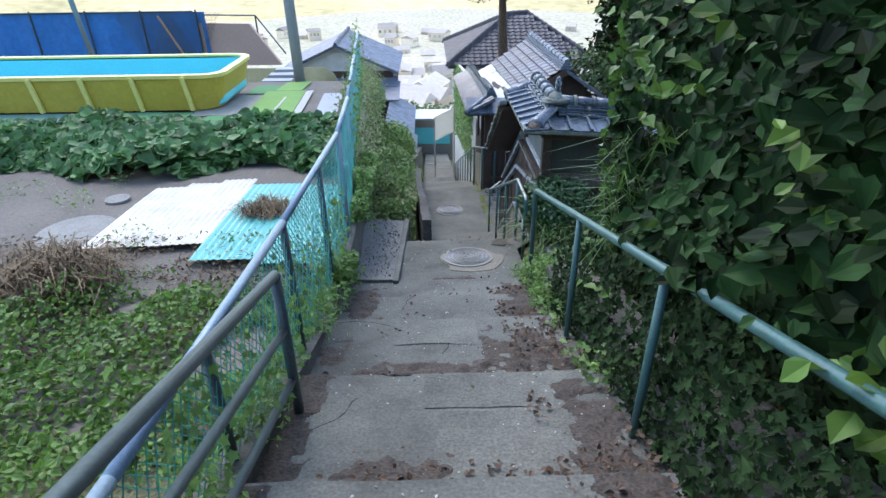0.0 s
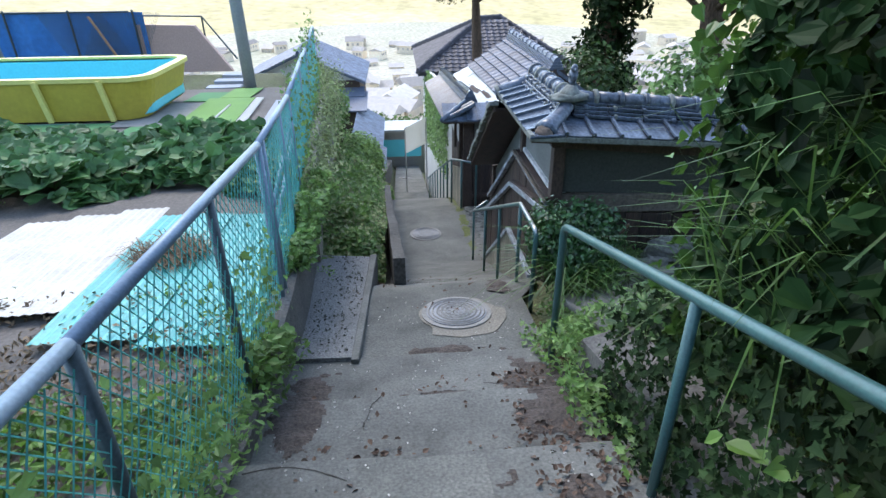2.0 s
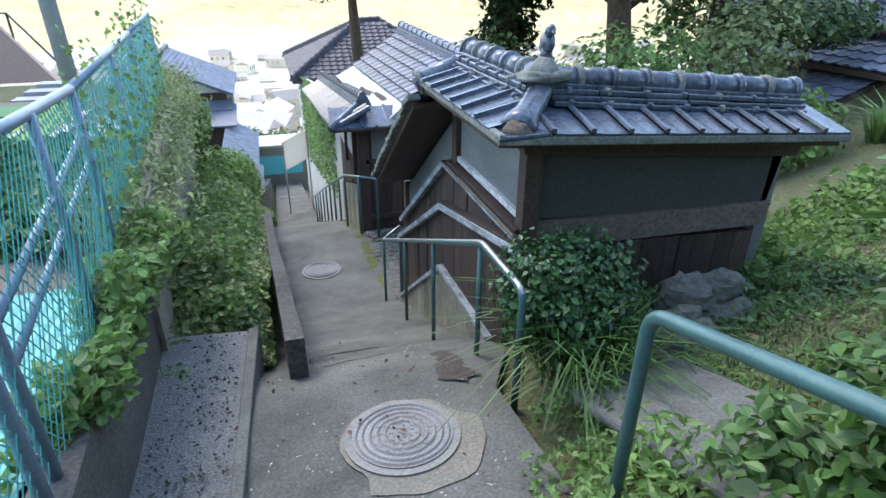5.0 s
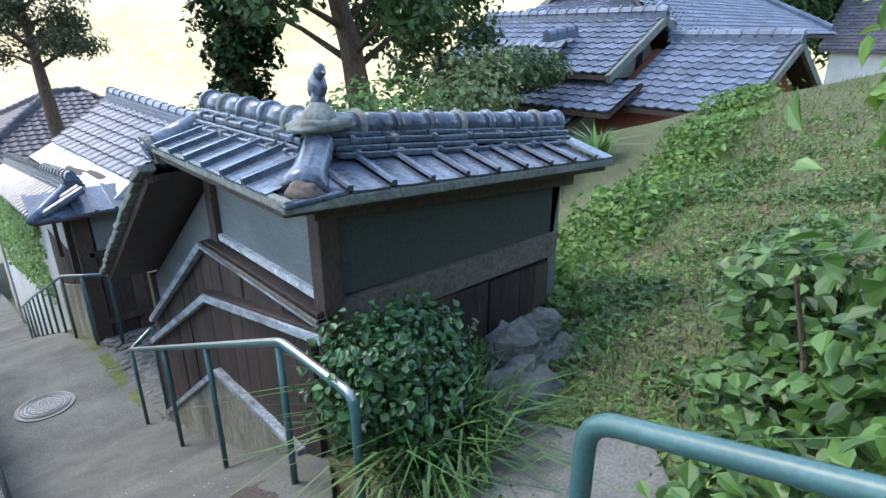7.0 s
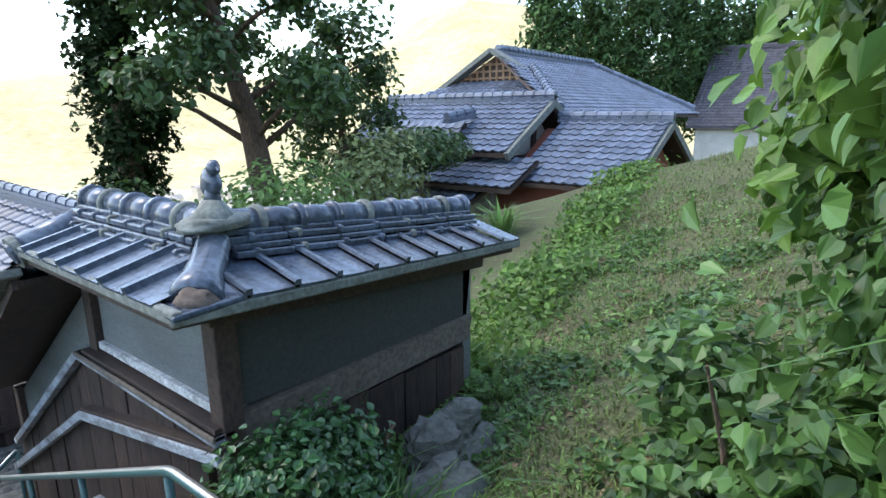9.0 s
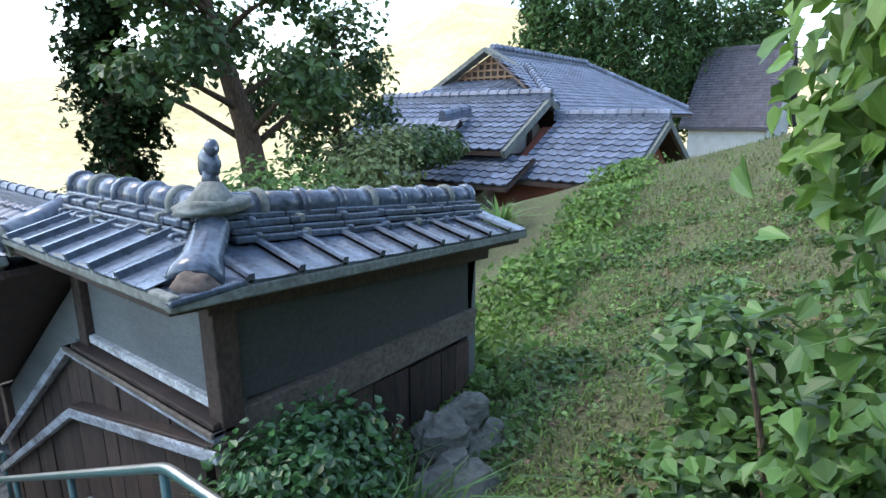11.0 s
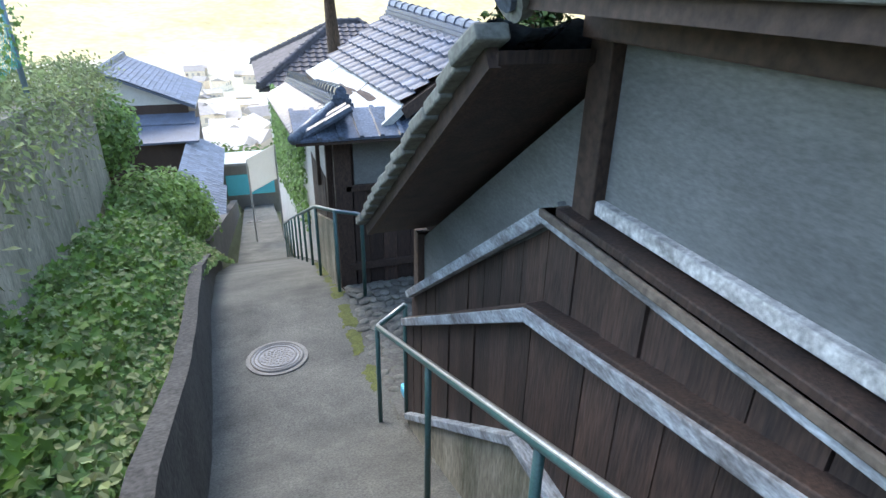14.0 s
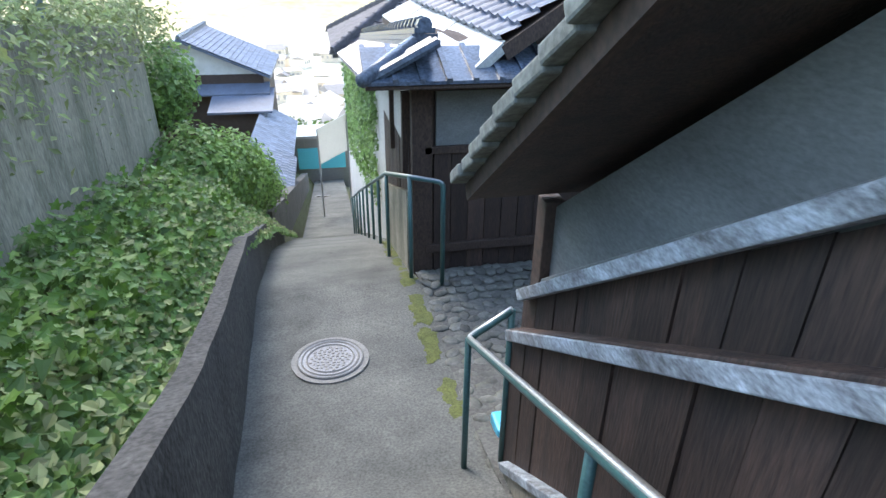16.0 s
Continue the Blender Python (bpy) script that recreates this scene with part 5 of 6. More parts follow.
tarp = thing("canvas_awning", "white canvas awning slung over the lower lane", "awning")
part("canvas", Geo().prism([(0.2, 27, -6.0), (1.15, 27, -5.55), (1.15, 27.2, -6.79), (0.17, 27.2, -7.26)], (0, 0.02, 0.02)), CANVAS, tarp)
part("pole", Geo().tube([(0.2, 27.05, -9.4), (0.2, 27.05, -6.0)], 0.03, 6), WORN_STEEL, tarp)
part("pole", Geo().tube([(1.16, 27.05, -9.4), (1.16, 27.05, -5.55)], 0.03, 6), WORN_STEEL, tarp)
shed = thing("blue_shed", "small shed with pale blue panels past the awning", "shed")
part("wall", Geo().box(-1.4, 1.6, 40, 42, -14, -9.8), WORN_STEEL, shed)
part("panel", Geo().box(-1.2, 1.4, 39.94, 40, -11.6, -10.4), POOL_BLUE, shed)
part("roof", Geo().box(-1.6, 1.8, 39.7, 42.2, -9.8, -9.65), TIN, shed)

# ---- main house on the slope ----
MH = thing("farmhouse", "large old farmhouse with many-gabled grey tile roofs", "house")
part("wall", Geo().box(12.9, 17.2, 9.6, 13, -5, -1.4), RED_WALL, MH, "red clay wall under the eave")
part("gable", Geo().prism([(13.0, 9.6, -1.4), (17.0, 9.6, -1.4), (15.0, 9.6, -0.2)], (0, 3, 0)), RED_WALL, MH)
part("wall", Geo().box(12.6, 17, 12.9, 19, -5, -1.0), PLASTER_WHITE, MH)
part("wall", Geo().box(16, 30, 13.5, 20.5, -5, 0.2), PLASTER_WHITE, MH)
part("gable", Geo().prism([(13.3, 12.9, -0.9), (16.1, 12.9, -0.9), (14.7, 12.9, 0.45)], (0, 5, 0)), PLASTER_WHITE, MH, "white plaster gable")
part("beam", Geo().box(14.62, 14.78, 12.8, 12.9, -0.9, 0.3), BEAM, MH)


def slope(corner, along, up, width, length, taper=None):
    c, a, u = Vector(corner), Vector(along).normalized(), Vector(up).normalized()
    g = Geo()
    tile_field(g, c + Vector((0, 0, 0.03)), a, u, width, length, 0.3, 0.28, 0.045, 0.035, taper)
    part("roof_tiles", g, FAR_TILE, MH)
    lo0, hi0 = taper(0) if taper else (0, 1)
    lo1, hi1 = taper(1) if taper else (0, 1)
    part("roof_deck", Geo().prism([c + a * width * lo0, c + a * width * hi0, c + a * width * hi1 + u * length, c + a * width * lo1 + u * length], (0, 0, -0.1)), BEAM, MH)


def ridge(a, b, r=0.12):
    g = Geo()
    ridge_caps(g, a, b, r, 0.35)
    part("ridge", g, FAR_TILE, MH)


slope((12.25, 9.15, -1.42), (0, 1, 0), (2.75, 0, 1.42), 2.9, 3.1)
slope((17.75, 9.15, -1.42), (0, 1, 0), (-2.75, 0, 1.42), 2.9, 3.1)
ridge((15, 9.1, 0.0), (15, 12.2, 0.0))
for sx, a in ((1, 12.25), (-1, 17.75)):
    part("verge", Geo().beam((a, 9.12, -1.5), (15, 9.12, -0.08), 0.1, 0.18), TILE_EDGE, MH)
slope((12.3, 12.3, -0.75), (0, 1, 0), (2.4, 0, 1.3), 6.0, 2.73)
slope((17.1, 12.3, -0.75), (0, 1, 0), (-2.4, 0, 1.3), 3.0, 2.73)
ridge((14.7, 12.2, 0.56), (14.7, 18.4, 0.56), 0.13)
for a in (12.3, 17.1):
    part("verge", Geo().beam((a, 12.25, -0.82), (14.7, 12.25, 0.5), 0.12, 0.2), TILE_EDGE, MH)
slope((11.4, 11.6, -1.5), (0, 1, 0), (1.4, 0, 0.6), 4.2, 1.5)
slope((10.6, 12.6, -2.1), (0, 1, 0), (1.4, 0, 0.5), 3.6, 1.5)
slope((11.9, 14.2, -1.3), (0, 1, 0), (1.6, 0, 1.4), 2.4, 1.9)
ridge((12.4, 14.2, 0.0), (13.6, 14.2, 0.15))
slope((15.0, 12.2, 0.1), (1, 0, 0), (0, 4.8, 2.3), 14.5, 5.3, lambda v: (0.28 * v, 1 - 0.1 * v))
slope((16.0, 12.4, 0.1), (0, 1, 0), (3.2, 0, 1.3), 9.0, 3.4, lambda v: (0.3 * v, 1 - 0.3 * v))
ridge((19.2, 17.0, 2.45), (27.8, 17.0, 2.45), 0.15)
ridge((15.6, 12.5, 0.25), (19.4, 15.6, 1.75), 0.13)
ridge((29.3, 12.4, 0.25), (27.8, 17.0, 2.4), 0.13)
part("gable", Geo().prism([(19.25, 14.9, 1.3), (19.25, 19.1, 1.3), (19.25, 17.0, 2.4)], (0.2, 0, 0)), BEAM, MH)
for k in range(9):
    y = 15.8 + 0.3 * k
    part("lattice_bar", Geo().box(19.2, 19.25, y, y + 0.08, 1.38, 1.4 + 0.9 * (1 - abs(y - 17) / 1.6)), LATTICE, MH)
for z in (1.5, 1.75, 2.0):
    h = 1.9 * (2.4 - z) / 1.1
    part("lattice_bar", Geo().box(19.19, 19.24, 17 - h, 17 + h, z, z + 0.07), LATTICE, MH)
for a, b in (((18.9, 14.6, 1.15), (18.9, 17, 2.5)), ((18.9, 19.4, 1.15), (18.9, 17, 2.5))):
    part("verge", Geo().beam(a, b, 0.5, 0.16), TILE_EDGE, MH)
gable_house("village_house", "white-walled house with a dark purple-grey roof", 40, 50, 10.5, 15, -6, -0.6, 4.4, "y", DARK_TILE, PLASTER_WHITE, 0.5, 2)

# ---- garden with the pool ----
pool = thing("garden_pool", "oval-cornered yellow above-ground pool with turquoise lining", "pool")
PX0, PX1, PY0, PY1, PZ0, PZ1 = -13.5, -4.75, 13.25, 16.0, -1.86, -1.08


def rounded(x0, x1, y0, y1, r, n=6):
    pts = []
    for cx, cy, a0 in ((x1 - r, y0 + r, -90), (x1 - r, y1 - r, 0), (x0 + r, y1 - r, 90), (x0 + r, y0 + r, 180)):
        for k in range(n + 1):
            a = radians(a0 + 90 * k / n)
            pts.append((cx + r * math.cos(a), cy + r * math.sin(a)))
    return pts


def band(g, ring, zs):
    n = len(ring[0])
    o = len(g.v)
    for pts, z in zip(ring, zs):
        g.v += [(x, y, z) for x, y in pts]
    for j in range(len(zs) - 1):
        for k in range(n):
            a, b = o + j * n + k, o + j * n + (k + 1) % n
            g.f.append((a, b, b + n, a + n))
    return g


outer, inner = rounded(PX0, PX1, PY0, PY1, 0.5), rounded(PX0 + 0.14, PX1 - 0.14, PY0 + 0.14, PY1 - 0.14, 0.4)
low = rounded(PX0 + 0.1, PX1 - 0.2, PY0 + 0.02, PY1 - 0.1, 0.5)
part("shell", band(Geo(), [low, outer], [PZ0, PZ1]), POOL_YELLOW, pool)
part("rim", band(Geo(), [rounded(PX0 - 0.03, PX1 + 0.03, PY0 - 0.03, PY1 + 0.03, 0.5), rounded(PX0 - 0.03, PX1 + 0.03, PY0 - 0.03, PY1 + 0.03, 0.5), inner, inner], [PZ1 - 0.06, PZ1 + 0.02, PZ1 + 0.02, PZ1 - 0.06]), POOL_RIM, pool, "pale yellow rounded rim")
part("liner", band(Geo(), [inner, inner], [PZ1 - 0.03, PZ0 + 0.05]), POOL_BLUE, pool, "turquoise lining")
part("floor_liner", Geo().prism([(x, y, PZ0 + 0.05) for x, y in inner], (0, 0, 0.02)), POOL_BLUE, pool)
for k in range(7):
    x = PX1 - 0.75 - 1.15 * k
    part("rib", Geo().beam((x, PY0 - 0.04, PZ0), (x - 0.1, PY0 - 0.06, PZ1 - 0.02), 0.09, 0.07, (0, 1, 0)), POOL_RIM, pool)


def turf(label, x0, x1, y0, y1, mat, lift, skew=0.0):
    z = lambda x, y: garden_z(x, y) + lift
    ob = part("turf_mat", Geo().prism([(x0, y0, z(x0, y0)), (x1, y0, z(x1, y0)), (x1 + skew, y1, z(x1, y1)), (x0 + skew, y1, z(x0, y1))], (0, 0, 0.015)), mat)
    tagged(ob, label, "turf mat", "mats round the pool")


turf("faded teal artificial turf strip beside the pool", -12, -6.2, 11.4, 13.2, MAT_TEAL, 0.03)
turf("dark green artificial turf piece before the pool", -7.4, -5.4, 12.0, 13.0, MAT_GREEN, 0.05)
turf("green artificial turf square", -4.95, -4.1, 11.7, 12.6, MAT_GREEN, 0.05)
turf("lime green artificial turf runner with a pale crease", -4.05, -3.0, 11.3, 15.6, MAT_LIME, 0.06, -0.35)
turf("dark green turf piece beside the runner", -4.9, -4.2, 15.3, 16.6, MAT_GREEN, 0.05)
turf("green turf piece at the runner's end", -4.2, -3.5, 15.7, 17.2, MAT_LIME, 0.05)
turf("white plastic edging strip", -2.98, -2.8, 11.3, 15.6, CANVAS, 0.06, -0.35)
turf("pale concrete apron beside the pool", -5.4, -4.1, 12.7, 15.2, RING, 0.035, -0.3)
turf("pale grey drain slab", -2.5, -2.0, 11.4, 15.2, POLE, 0.05, -0.3)
turf("crease of white plastic on the turf runner", -3.6, -3.55, 13.0, 14.6, CANVAS, 0.08, -0.1)
# corrugated sheets lying on the ground
def sheet(label, corner, along, across, width, length, mat):
    c, a, b = Vector(corner), Vector(along).normalized(), Vector(across).normalized()
    g = Geo()
    n = int(width / 0.038)
    o = len(g.v)
    for j in range(7):
        for i in range(n + 1):
            p = c + b * (i * width / n) + a * (length * j / 6)
            dip = 0.012 * noise.noise(p * 1.5)
            g.v.append((p.x, p.y, p.z + (0.012 if i % 2 else 0) + dip))
    for j in range(6):
        for i in range(n):
            k = o + j * (n + 1) + i
            g.f.append((k, k + 1, k + n + 2, k + n + 1))
    ob = part("corrugated_sheet", g, mat)
    tagged(ob, label, "plastic sheet", "sheets on the ground")


gz0 = lambda y: garden_z(0, y) + 0.07
for k in range(3):
    x = -3.95 + 0.46 * k
    sheet("dirty white corrugated plastic sheet lying on the earth", (x, 5.62, gz0(5.62) + 0.012 * k), (0.0, 1.98 + 0.1 * k, -0.1), (1, 0.03, 0), 0.48, 2.0 + 0.1 * k, WHITE_SHEET)
sheet("translucent teal corrugated plastic sheet", (-2.58, 5.2, gz0(5.2) + 0.03), (0.02, 2.3, -0.12), (1, 0, 0), 0.75, 2.4, TEAL_SHEET)
sheet("translucent teal corrugated plastic sheet", (-1.85, 5.1, gz0(5.1) + 0.02), (0.02, 2.6, -0.14), (1, 0, 0), 0.75, 2.5, TEAL_SHEET)
rs = np.random.RandomState(14)
c, d = clump(rs, (-2.1, 6.55, garden_z(0, 6.5) + 0.12), (0.36, 0.3, 0.08), 900, 0.1)
pile = blades("straw_pile", c, 0.12, 0.006, STRAW, None, 14, 2.5)
tagged(pile, "small heap of dry brown straw on the teal sheet", "straw", kind="stuff")
slab = part("concrete_lid", Geo().disc((-4.35, 7.3, garden_z(0, 7.3) + 0.03), 0.16, 0.03, 20), RING)
tagged(slab, "small round grey lid set in the earth", "drain lid")
slab = part("concrete_lid", Geo().disc((-4.3, 6.2, garden_z(0, 6.2) + 0.02), 0.45, 0.025, 28), RING)
tagged(slab, "worn round concrete patch in the earth", "drain lid")
# far side of the garden
bf = thing("tarpaulin_fence", "fence hung with bright blue tarpaulin behind the pool", "fence")
zb, zt = -2.4, -0.62
for k in range(5):
    x = -20 + 2.4 * k
    g = Geo()
    g.grid([x + 0.3 * i for i in range(9)], [0, 1], lambda a, b: 0)
    g.v = [(vx, 22 + 0.05 * math.sin(vx * 5), zb + (zt - zb) * (1 if vy else 0)) for vx, vy, _ in g.v]
    part("tarpaulin", g, BLUE_SHEET, bf, "bright blue woven tarpaulin")
for k in range(7):
    x = -20 + 1.95 * k
    part("post", Geo().tube([(x, 21.95, -3), (x, 21.95, zt + 0.08)], 0.035, 8), DARK_STEEL, bf)
part("top_rail", Geo().tube([(-20.5, 21.95, zt + 0.02), (-8.4, 21.95, zt + 0.02)], 0.03, 8), DARK_STEEL, bf)
g = Geo()
for k in range(40):
    y = -10.3 + 0.05 * k
    for w in (1, -1):
        g.tube([(y, 21.9, zb), (y + w * 0.9, 21.9, zt)], 0.006, 3)
part("wire_mesh", g, DARK_STEEL, bf)
part("leaning_pole", Geo().tube([(-9.6, 21.8, zt - 0.1), (-8.7, 21.6, zb)], 0.04, 8), LATTICE, bf)
wallp = part("wall_garden_end", Geo().prism([(-8.3, 22.0, -2.5), (-6.4, 22.0, -2.5), (-5.5, 22.0, -2.5), (-6.5, 22.0, -1.05), (-8.3, 22.0, -1.0)], (0, 0.2, 0)), PINK_WALL)
tagged(wallp, "low pink rendered wall with a sloping end", "wall", kind="structure")
rail = thing("pipe_rail", "thin steel pipe rail behind the pink wall", "railing")
part("bar", Geo().tube([(-8.3, 22.3, -0.75), (-6.3, 22.3, -0.8), (-5.3, 22.0, -2.1)], 0.03, 6), DARK_STEEL, rail)
part("post", Geo().tube([(-6.3, 22.3, -2.4), (-6.3, 22.3, -0.8)], 0.03, 6), DARK_STEEL, rail)
pole = thing("utility_pole", "grey concrete utility pole at the garden's end", "utility pole")
part("shaft", Geo().tube([(-3.95, 17.7, -2.2), (-4.0, 17.7, 1.5), (-4.1, 17.7, 7)], [0.16, 0.15, 0.12], 16), POLE, pole, smooth=True)
pole = thing("utility_pole", "thin pale steel mast behind the pool", "utility pole")
part("shaft", Geo().tube([(-9.6, 17.2, -2.2), (-10.2, 17.2, 4)], 0.07, 10), BLUE_STEEL, pole, smooth=True)
for k in range(3):
    st = part("stepping_slab", Geo().box(-5.1 + 0.1 * k, -4.2, 17.6 + 0.5 * k, 18.0 + 0.5 * k, garden_z(0, 18) - 0.02 + 0.07 * k, garden_z(0, 18) + 0.06 + 0.07 * k), POLE)
    tagged(st, "pale slatted slab step behind the pool", "step", "steps behind the pool")

# ---- plants ----
def gz_arr(xs, ys, fn):
    return np.array([fn(float(x), float(y)) for x, y in zip(xs, ys)])


rs = np.random.RandomState(77)
# tall hedge on the house side of the upper steps
hedge = thing("hedge", "dense overgrown hedge of large green leaves and ivy", "hedge")
trunks = Geo()
for k in range(9):
    y = -2.4 + 0.75 * k
    x = 2.25 + 0.2 * math.sin(k * 2.1)
    z = field_z(x, y)
    trunks.tube([(x, y, z - 0.2), (x + 0.1, y + 0.1, z + 1.0), (x - 0.1, y + 0.15, z + 2.2)], [0.05, 0.035, 0.015], 7)
    trunks.tube([(x + 0.1, y + 0.1, z + 1.0), (x - 0.35, y + 0.3, z + 1.7)], [0.02, 0.008], 5)
part("stem", trunks, BARK, hedge)
# solid dark blobs, so that gaps between the leaves read as shade
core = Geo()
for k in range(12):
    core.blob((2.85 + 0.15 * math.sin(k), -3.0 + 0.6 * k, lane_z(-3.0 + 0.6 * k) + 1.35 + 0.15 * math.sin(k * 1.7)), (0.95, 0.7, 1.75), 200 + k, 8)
part("dark_core", core, IVY, hedge, "solid dark core that stands for the hedge's shaded inside", smooth=False)


def hedge_face(n, y0, y1, lo, hi, bulge):
    y = rs.uniform(y0, y1, n)
    h = rs.uniform(lo, hi, n)
    x = 1.38 + 0.12 * np.sin(y * 2.3) + 0.1 * np.sin(h * 3 + y) - bulge * np.sin(np.clip(h / 2.4, 0, 1) * np.pi) + np.abs(rs.normal(0, 0.38, n))
    z = np.array([lane_z(float(v)) for v in y]) - 0.05 + h
    f = np.array([noise.noise(Vector((float(a) * 1.9, float(b) * 1.9, 3))) + 0.5 * noise.noise(Vector((float(a) * 4.5, float(b) * 4.5, 8))) for a, b in zip(y, h)])
    x = x + np.clip(0.02 - f, 0, 0.6) * 0.9
    x = np.where(y > 3.9, np.maximum(x, 1.5), x)
    return np.stack([x, y, z], 1)


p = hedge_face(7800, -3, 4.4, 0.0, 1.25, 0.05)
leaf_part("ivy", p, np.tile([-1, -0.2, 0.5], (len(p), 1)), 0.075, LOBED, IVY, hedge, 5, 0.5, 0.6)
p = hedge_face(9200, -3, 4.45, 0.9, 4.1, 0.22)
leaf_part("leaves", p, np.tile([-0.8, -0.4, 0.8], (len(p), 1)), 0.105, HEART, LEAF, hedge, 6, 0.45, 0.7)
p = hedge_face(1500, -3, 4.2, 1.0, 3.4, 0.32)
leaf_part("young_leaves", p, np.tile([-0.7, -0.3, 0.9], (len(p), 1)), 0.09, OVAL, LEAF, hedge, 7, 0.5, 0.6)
# leaf layer raised above the view to keep sky light off the hedge
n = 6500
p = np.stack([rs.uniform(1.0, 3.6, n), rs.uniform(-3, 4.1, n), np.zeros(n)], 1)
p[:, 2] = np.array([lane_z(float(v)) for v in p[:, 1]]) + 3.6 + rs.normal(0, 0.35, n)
leaf_part("shade_canopy", p, np.tile([-0.2, 0, 1.0], (n, 1)), 0.11, HEART, LEAF, hedge, 8, 0.5, 0.5)
n = 2400
p = np.stack([rs.uniform(1.5, 3.4, n), 4.5 + np.abs(rs.normal(0, 0.14, n)) * 1.6, np.zeros(n)], 1)
p[:, 2] = np.array([field_z(float(a), 4.6) for a in p[:, 0]]) + rs.uniform(0.3, 2.7, n)
leaf_part("end_leaves", p, np.tile([-0.3, 1.0, 0.5], (n, 1)), 0.085, HEART, BUSH_LEAF, hedge, 9, 0.5, 0.9)
n = 6400
y = rs.uniform(-3, 4.5, n)
h = rs.beta(1.1, 1.3, n) * 0.95
p = np.stack([1.09 + 0.1 * h + rs.normal(0, 0.03, n), y, np.array([lane_z(float(v)) for v in y]) + h], 1)
keep = np.array([noise.noise(Vector((float(b) * 2, float(c) * 3, 1))) for b, c in zip(y, h)]) > -0.32
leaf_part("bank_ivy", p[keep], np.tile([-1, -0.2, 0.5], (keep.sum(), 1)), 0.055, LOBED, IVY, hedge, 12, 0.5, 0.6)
for k, (c0, r0, m) in enumerate((((2.35, 4.75, 0.75), (0.75, 0.35, 0.65), 1000), ((2.9, 4.9, 0.3), (0.6, 0.4, 0.6), 900), ((3.3, 4.8, 1.2), (0.9, 0.5, 0.8), 900))):
    c, d = clump(rs, c0, r0, m, 0.2)
    leaf_part("overhang", c, d * 0.5 + np.array([-0.3, 0.3, 0.7]), 0.105, HEART, LEAF_LIGHT, hedge, 13 + k, 0.45, 1.2)
sprigs = []
for k in range(26):
    y, h = rs.uniform(-1, 4.4), rs.uniform(0.5, 2.6)
    a = np.array([1.3, y, lane_z(float(y)) + h])
    b = a + np.array([-rs.uniform(0.12, 0.35), rs.uniform(-0.2, 0.35), rs.uniform(-0.1, 0.25)])
    for s in np.linspace(0.2, 1, 6):
        sprigs.append(a + (b - a) * s)
leaf_part("sprig_foliage", np.array(sprigs), np.tile([-0.5, -0.3, 0.9], (len(sprigs), 1)), 0.095, OVAL, LEAF_LIGHT, hedge, 10, 0.5, 0.4)
roots = np.stack([rs.uniform(1.35, 1.75, 150), rs.uniform(3.3, 4.4, 150), np.zeros(150)], 1)
roots[:, 2] = np.array([lane_z(float(v)) for v in roots[:, 1]]) + rs.uniform(0.7, 1.7, 150)
blades("hanging_grass", roots, 0.36, 0.006, BUSH_LEAF, hedge, 11, 2.3, "long arching bamboo-grass leaves")


def low_growth(name, label, n, x0, x1, y0, y1, fn, h, size, outline, mat, seed, spread=0.5, keep=None, kind="stuff", category="weeds"):
    r = np.random.RandomState(seed)
    x, y = r.uniform(x0, x1, n), r.uniform(y0, y1, n)
    f = np.array([noise.noise(Vector((float(a) * 1.6, float(b) * 1.6, seed))) for a, b in zip(x, y)])
    if keep is not None:
        m = f > keep
        x, y, f = x[m], y[m], f[m]
    z = gz_arr(x, y, fn) + np.clip(h * (0.55 + 0.9 * f) * r.uniform(0.1, 1.0, len(x)), 0.01, None)
    ob = leaf_part(name, np.stack([x, y, z], 1), np.tile([0, 0, 1.0], (len(x), 1)), size, outline, mat, None, seed, spread)
    return tagged(ob, label, category, kind=kind)


# bank and edge weeds beside the lane
low_growth("lane_weeds", "small weeds and ivy along the foot of the hedge", 3600, 0.92, 1.5, -2.5, 5.9, lambda x, y: lane_z(y) - 0.02, 0.3, 0.05, LOBED, WEED, 21, 0.6, -0.1)
low_growth("bank_weeds", "green weeds on the bank below the handrail", 2600, 0.95, 1.6, 4.2, 6.2, lambda x, y: lane_z(y) - 0.05 + 0.25 * (x - 0.95), 0.45, 0.07, NARROW, WEED, 22, 0.7, -0.25)
low_growth("fence_weeds", "weeds growing through the foot of the fence", 2600, -1.1, -0.78, 0.5, 8.2, lambda x, y: lane_z(y) + 0.05, 0.45, 0.06, NARROW, WEED, 23, 0.7, -0.05)
low_growth("fallen_leaves", "dry brown leaves lying on the steps", 700, -0.85, 1.05, -2, 8.9, lambda x, y: lane_z(y) + 0.03, 0.04, 0.034, OVAL, DEAD_LEAF, 24, 0.35, 0.12, category="dead leaves")
low_growth("fallen_leaves", "drift of dry brown leaves along the hedge side", 1500, 0.55, 1.15, 0.8, 5.6, lambda x, y: lane_z(y) + 0.03, 0.06, 0.037, OVAL, DEAD_LEAF, 25, 0.5, -0.1, category="dead leaves")
lp = []
r5 = np.random.RandomState(66)
for e in EDGES[4:-1]:
    for k in range(170):
        a = r5.uniform(-0.85, 1.1)
        if noise.noise(Vector((a * 2.2, e * 3, 2))) > -0.15:
            b = e + 0.03 + abs(r5.normal(0, 0.09))
            lp.append((a, b, lane_z(e) - 0.05 - 0.2 * (b - e)))
lit = leaf_part("step_litter", np.array(lp), np.tile([0, 0, 1.0], (len(lp), 1)), 0.042, OVAL, DEAD_LEAF, None, 67, 0.4)
tagged(lit, "crumbled brown leaves caught below the step edges", "dead leaves", kind="stuff")
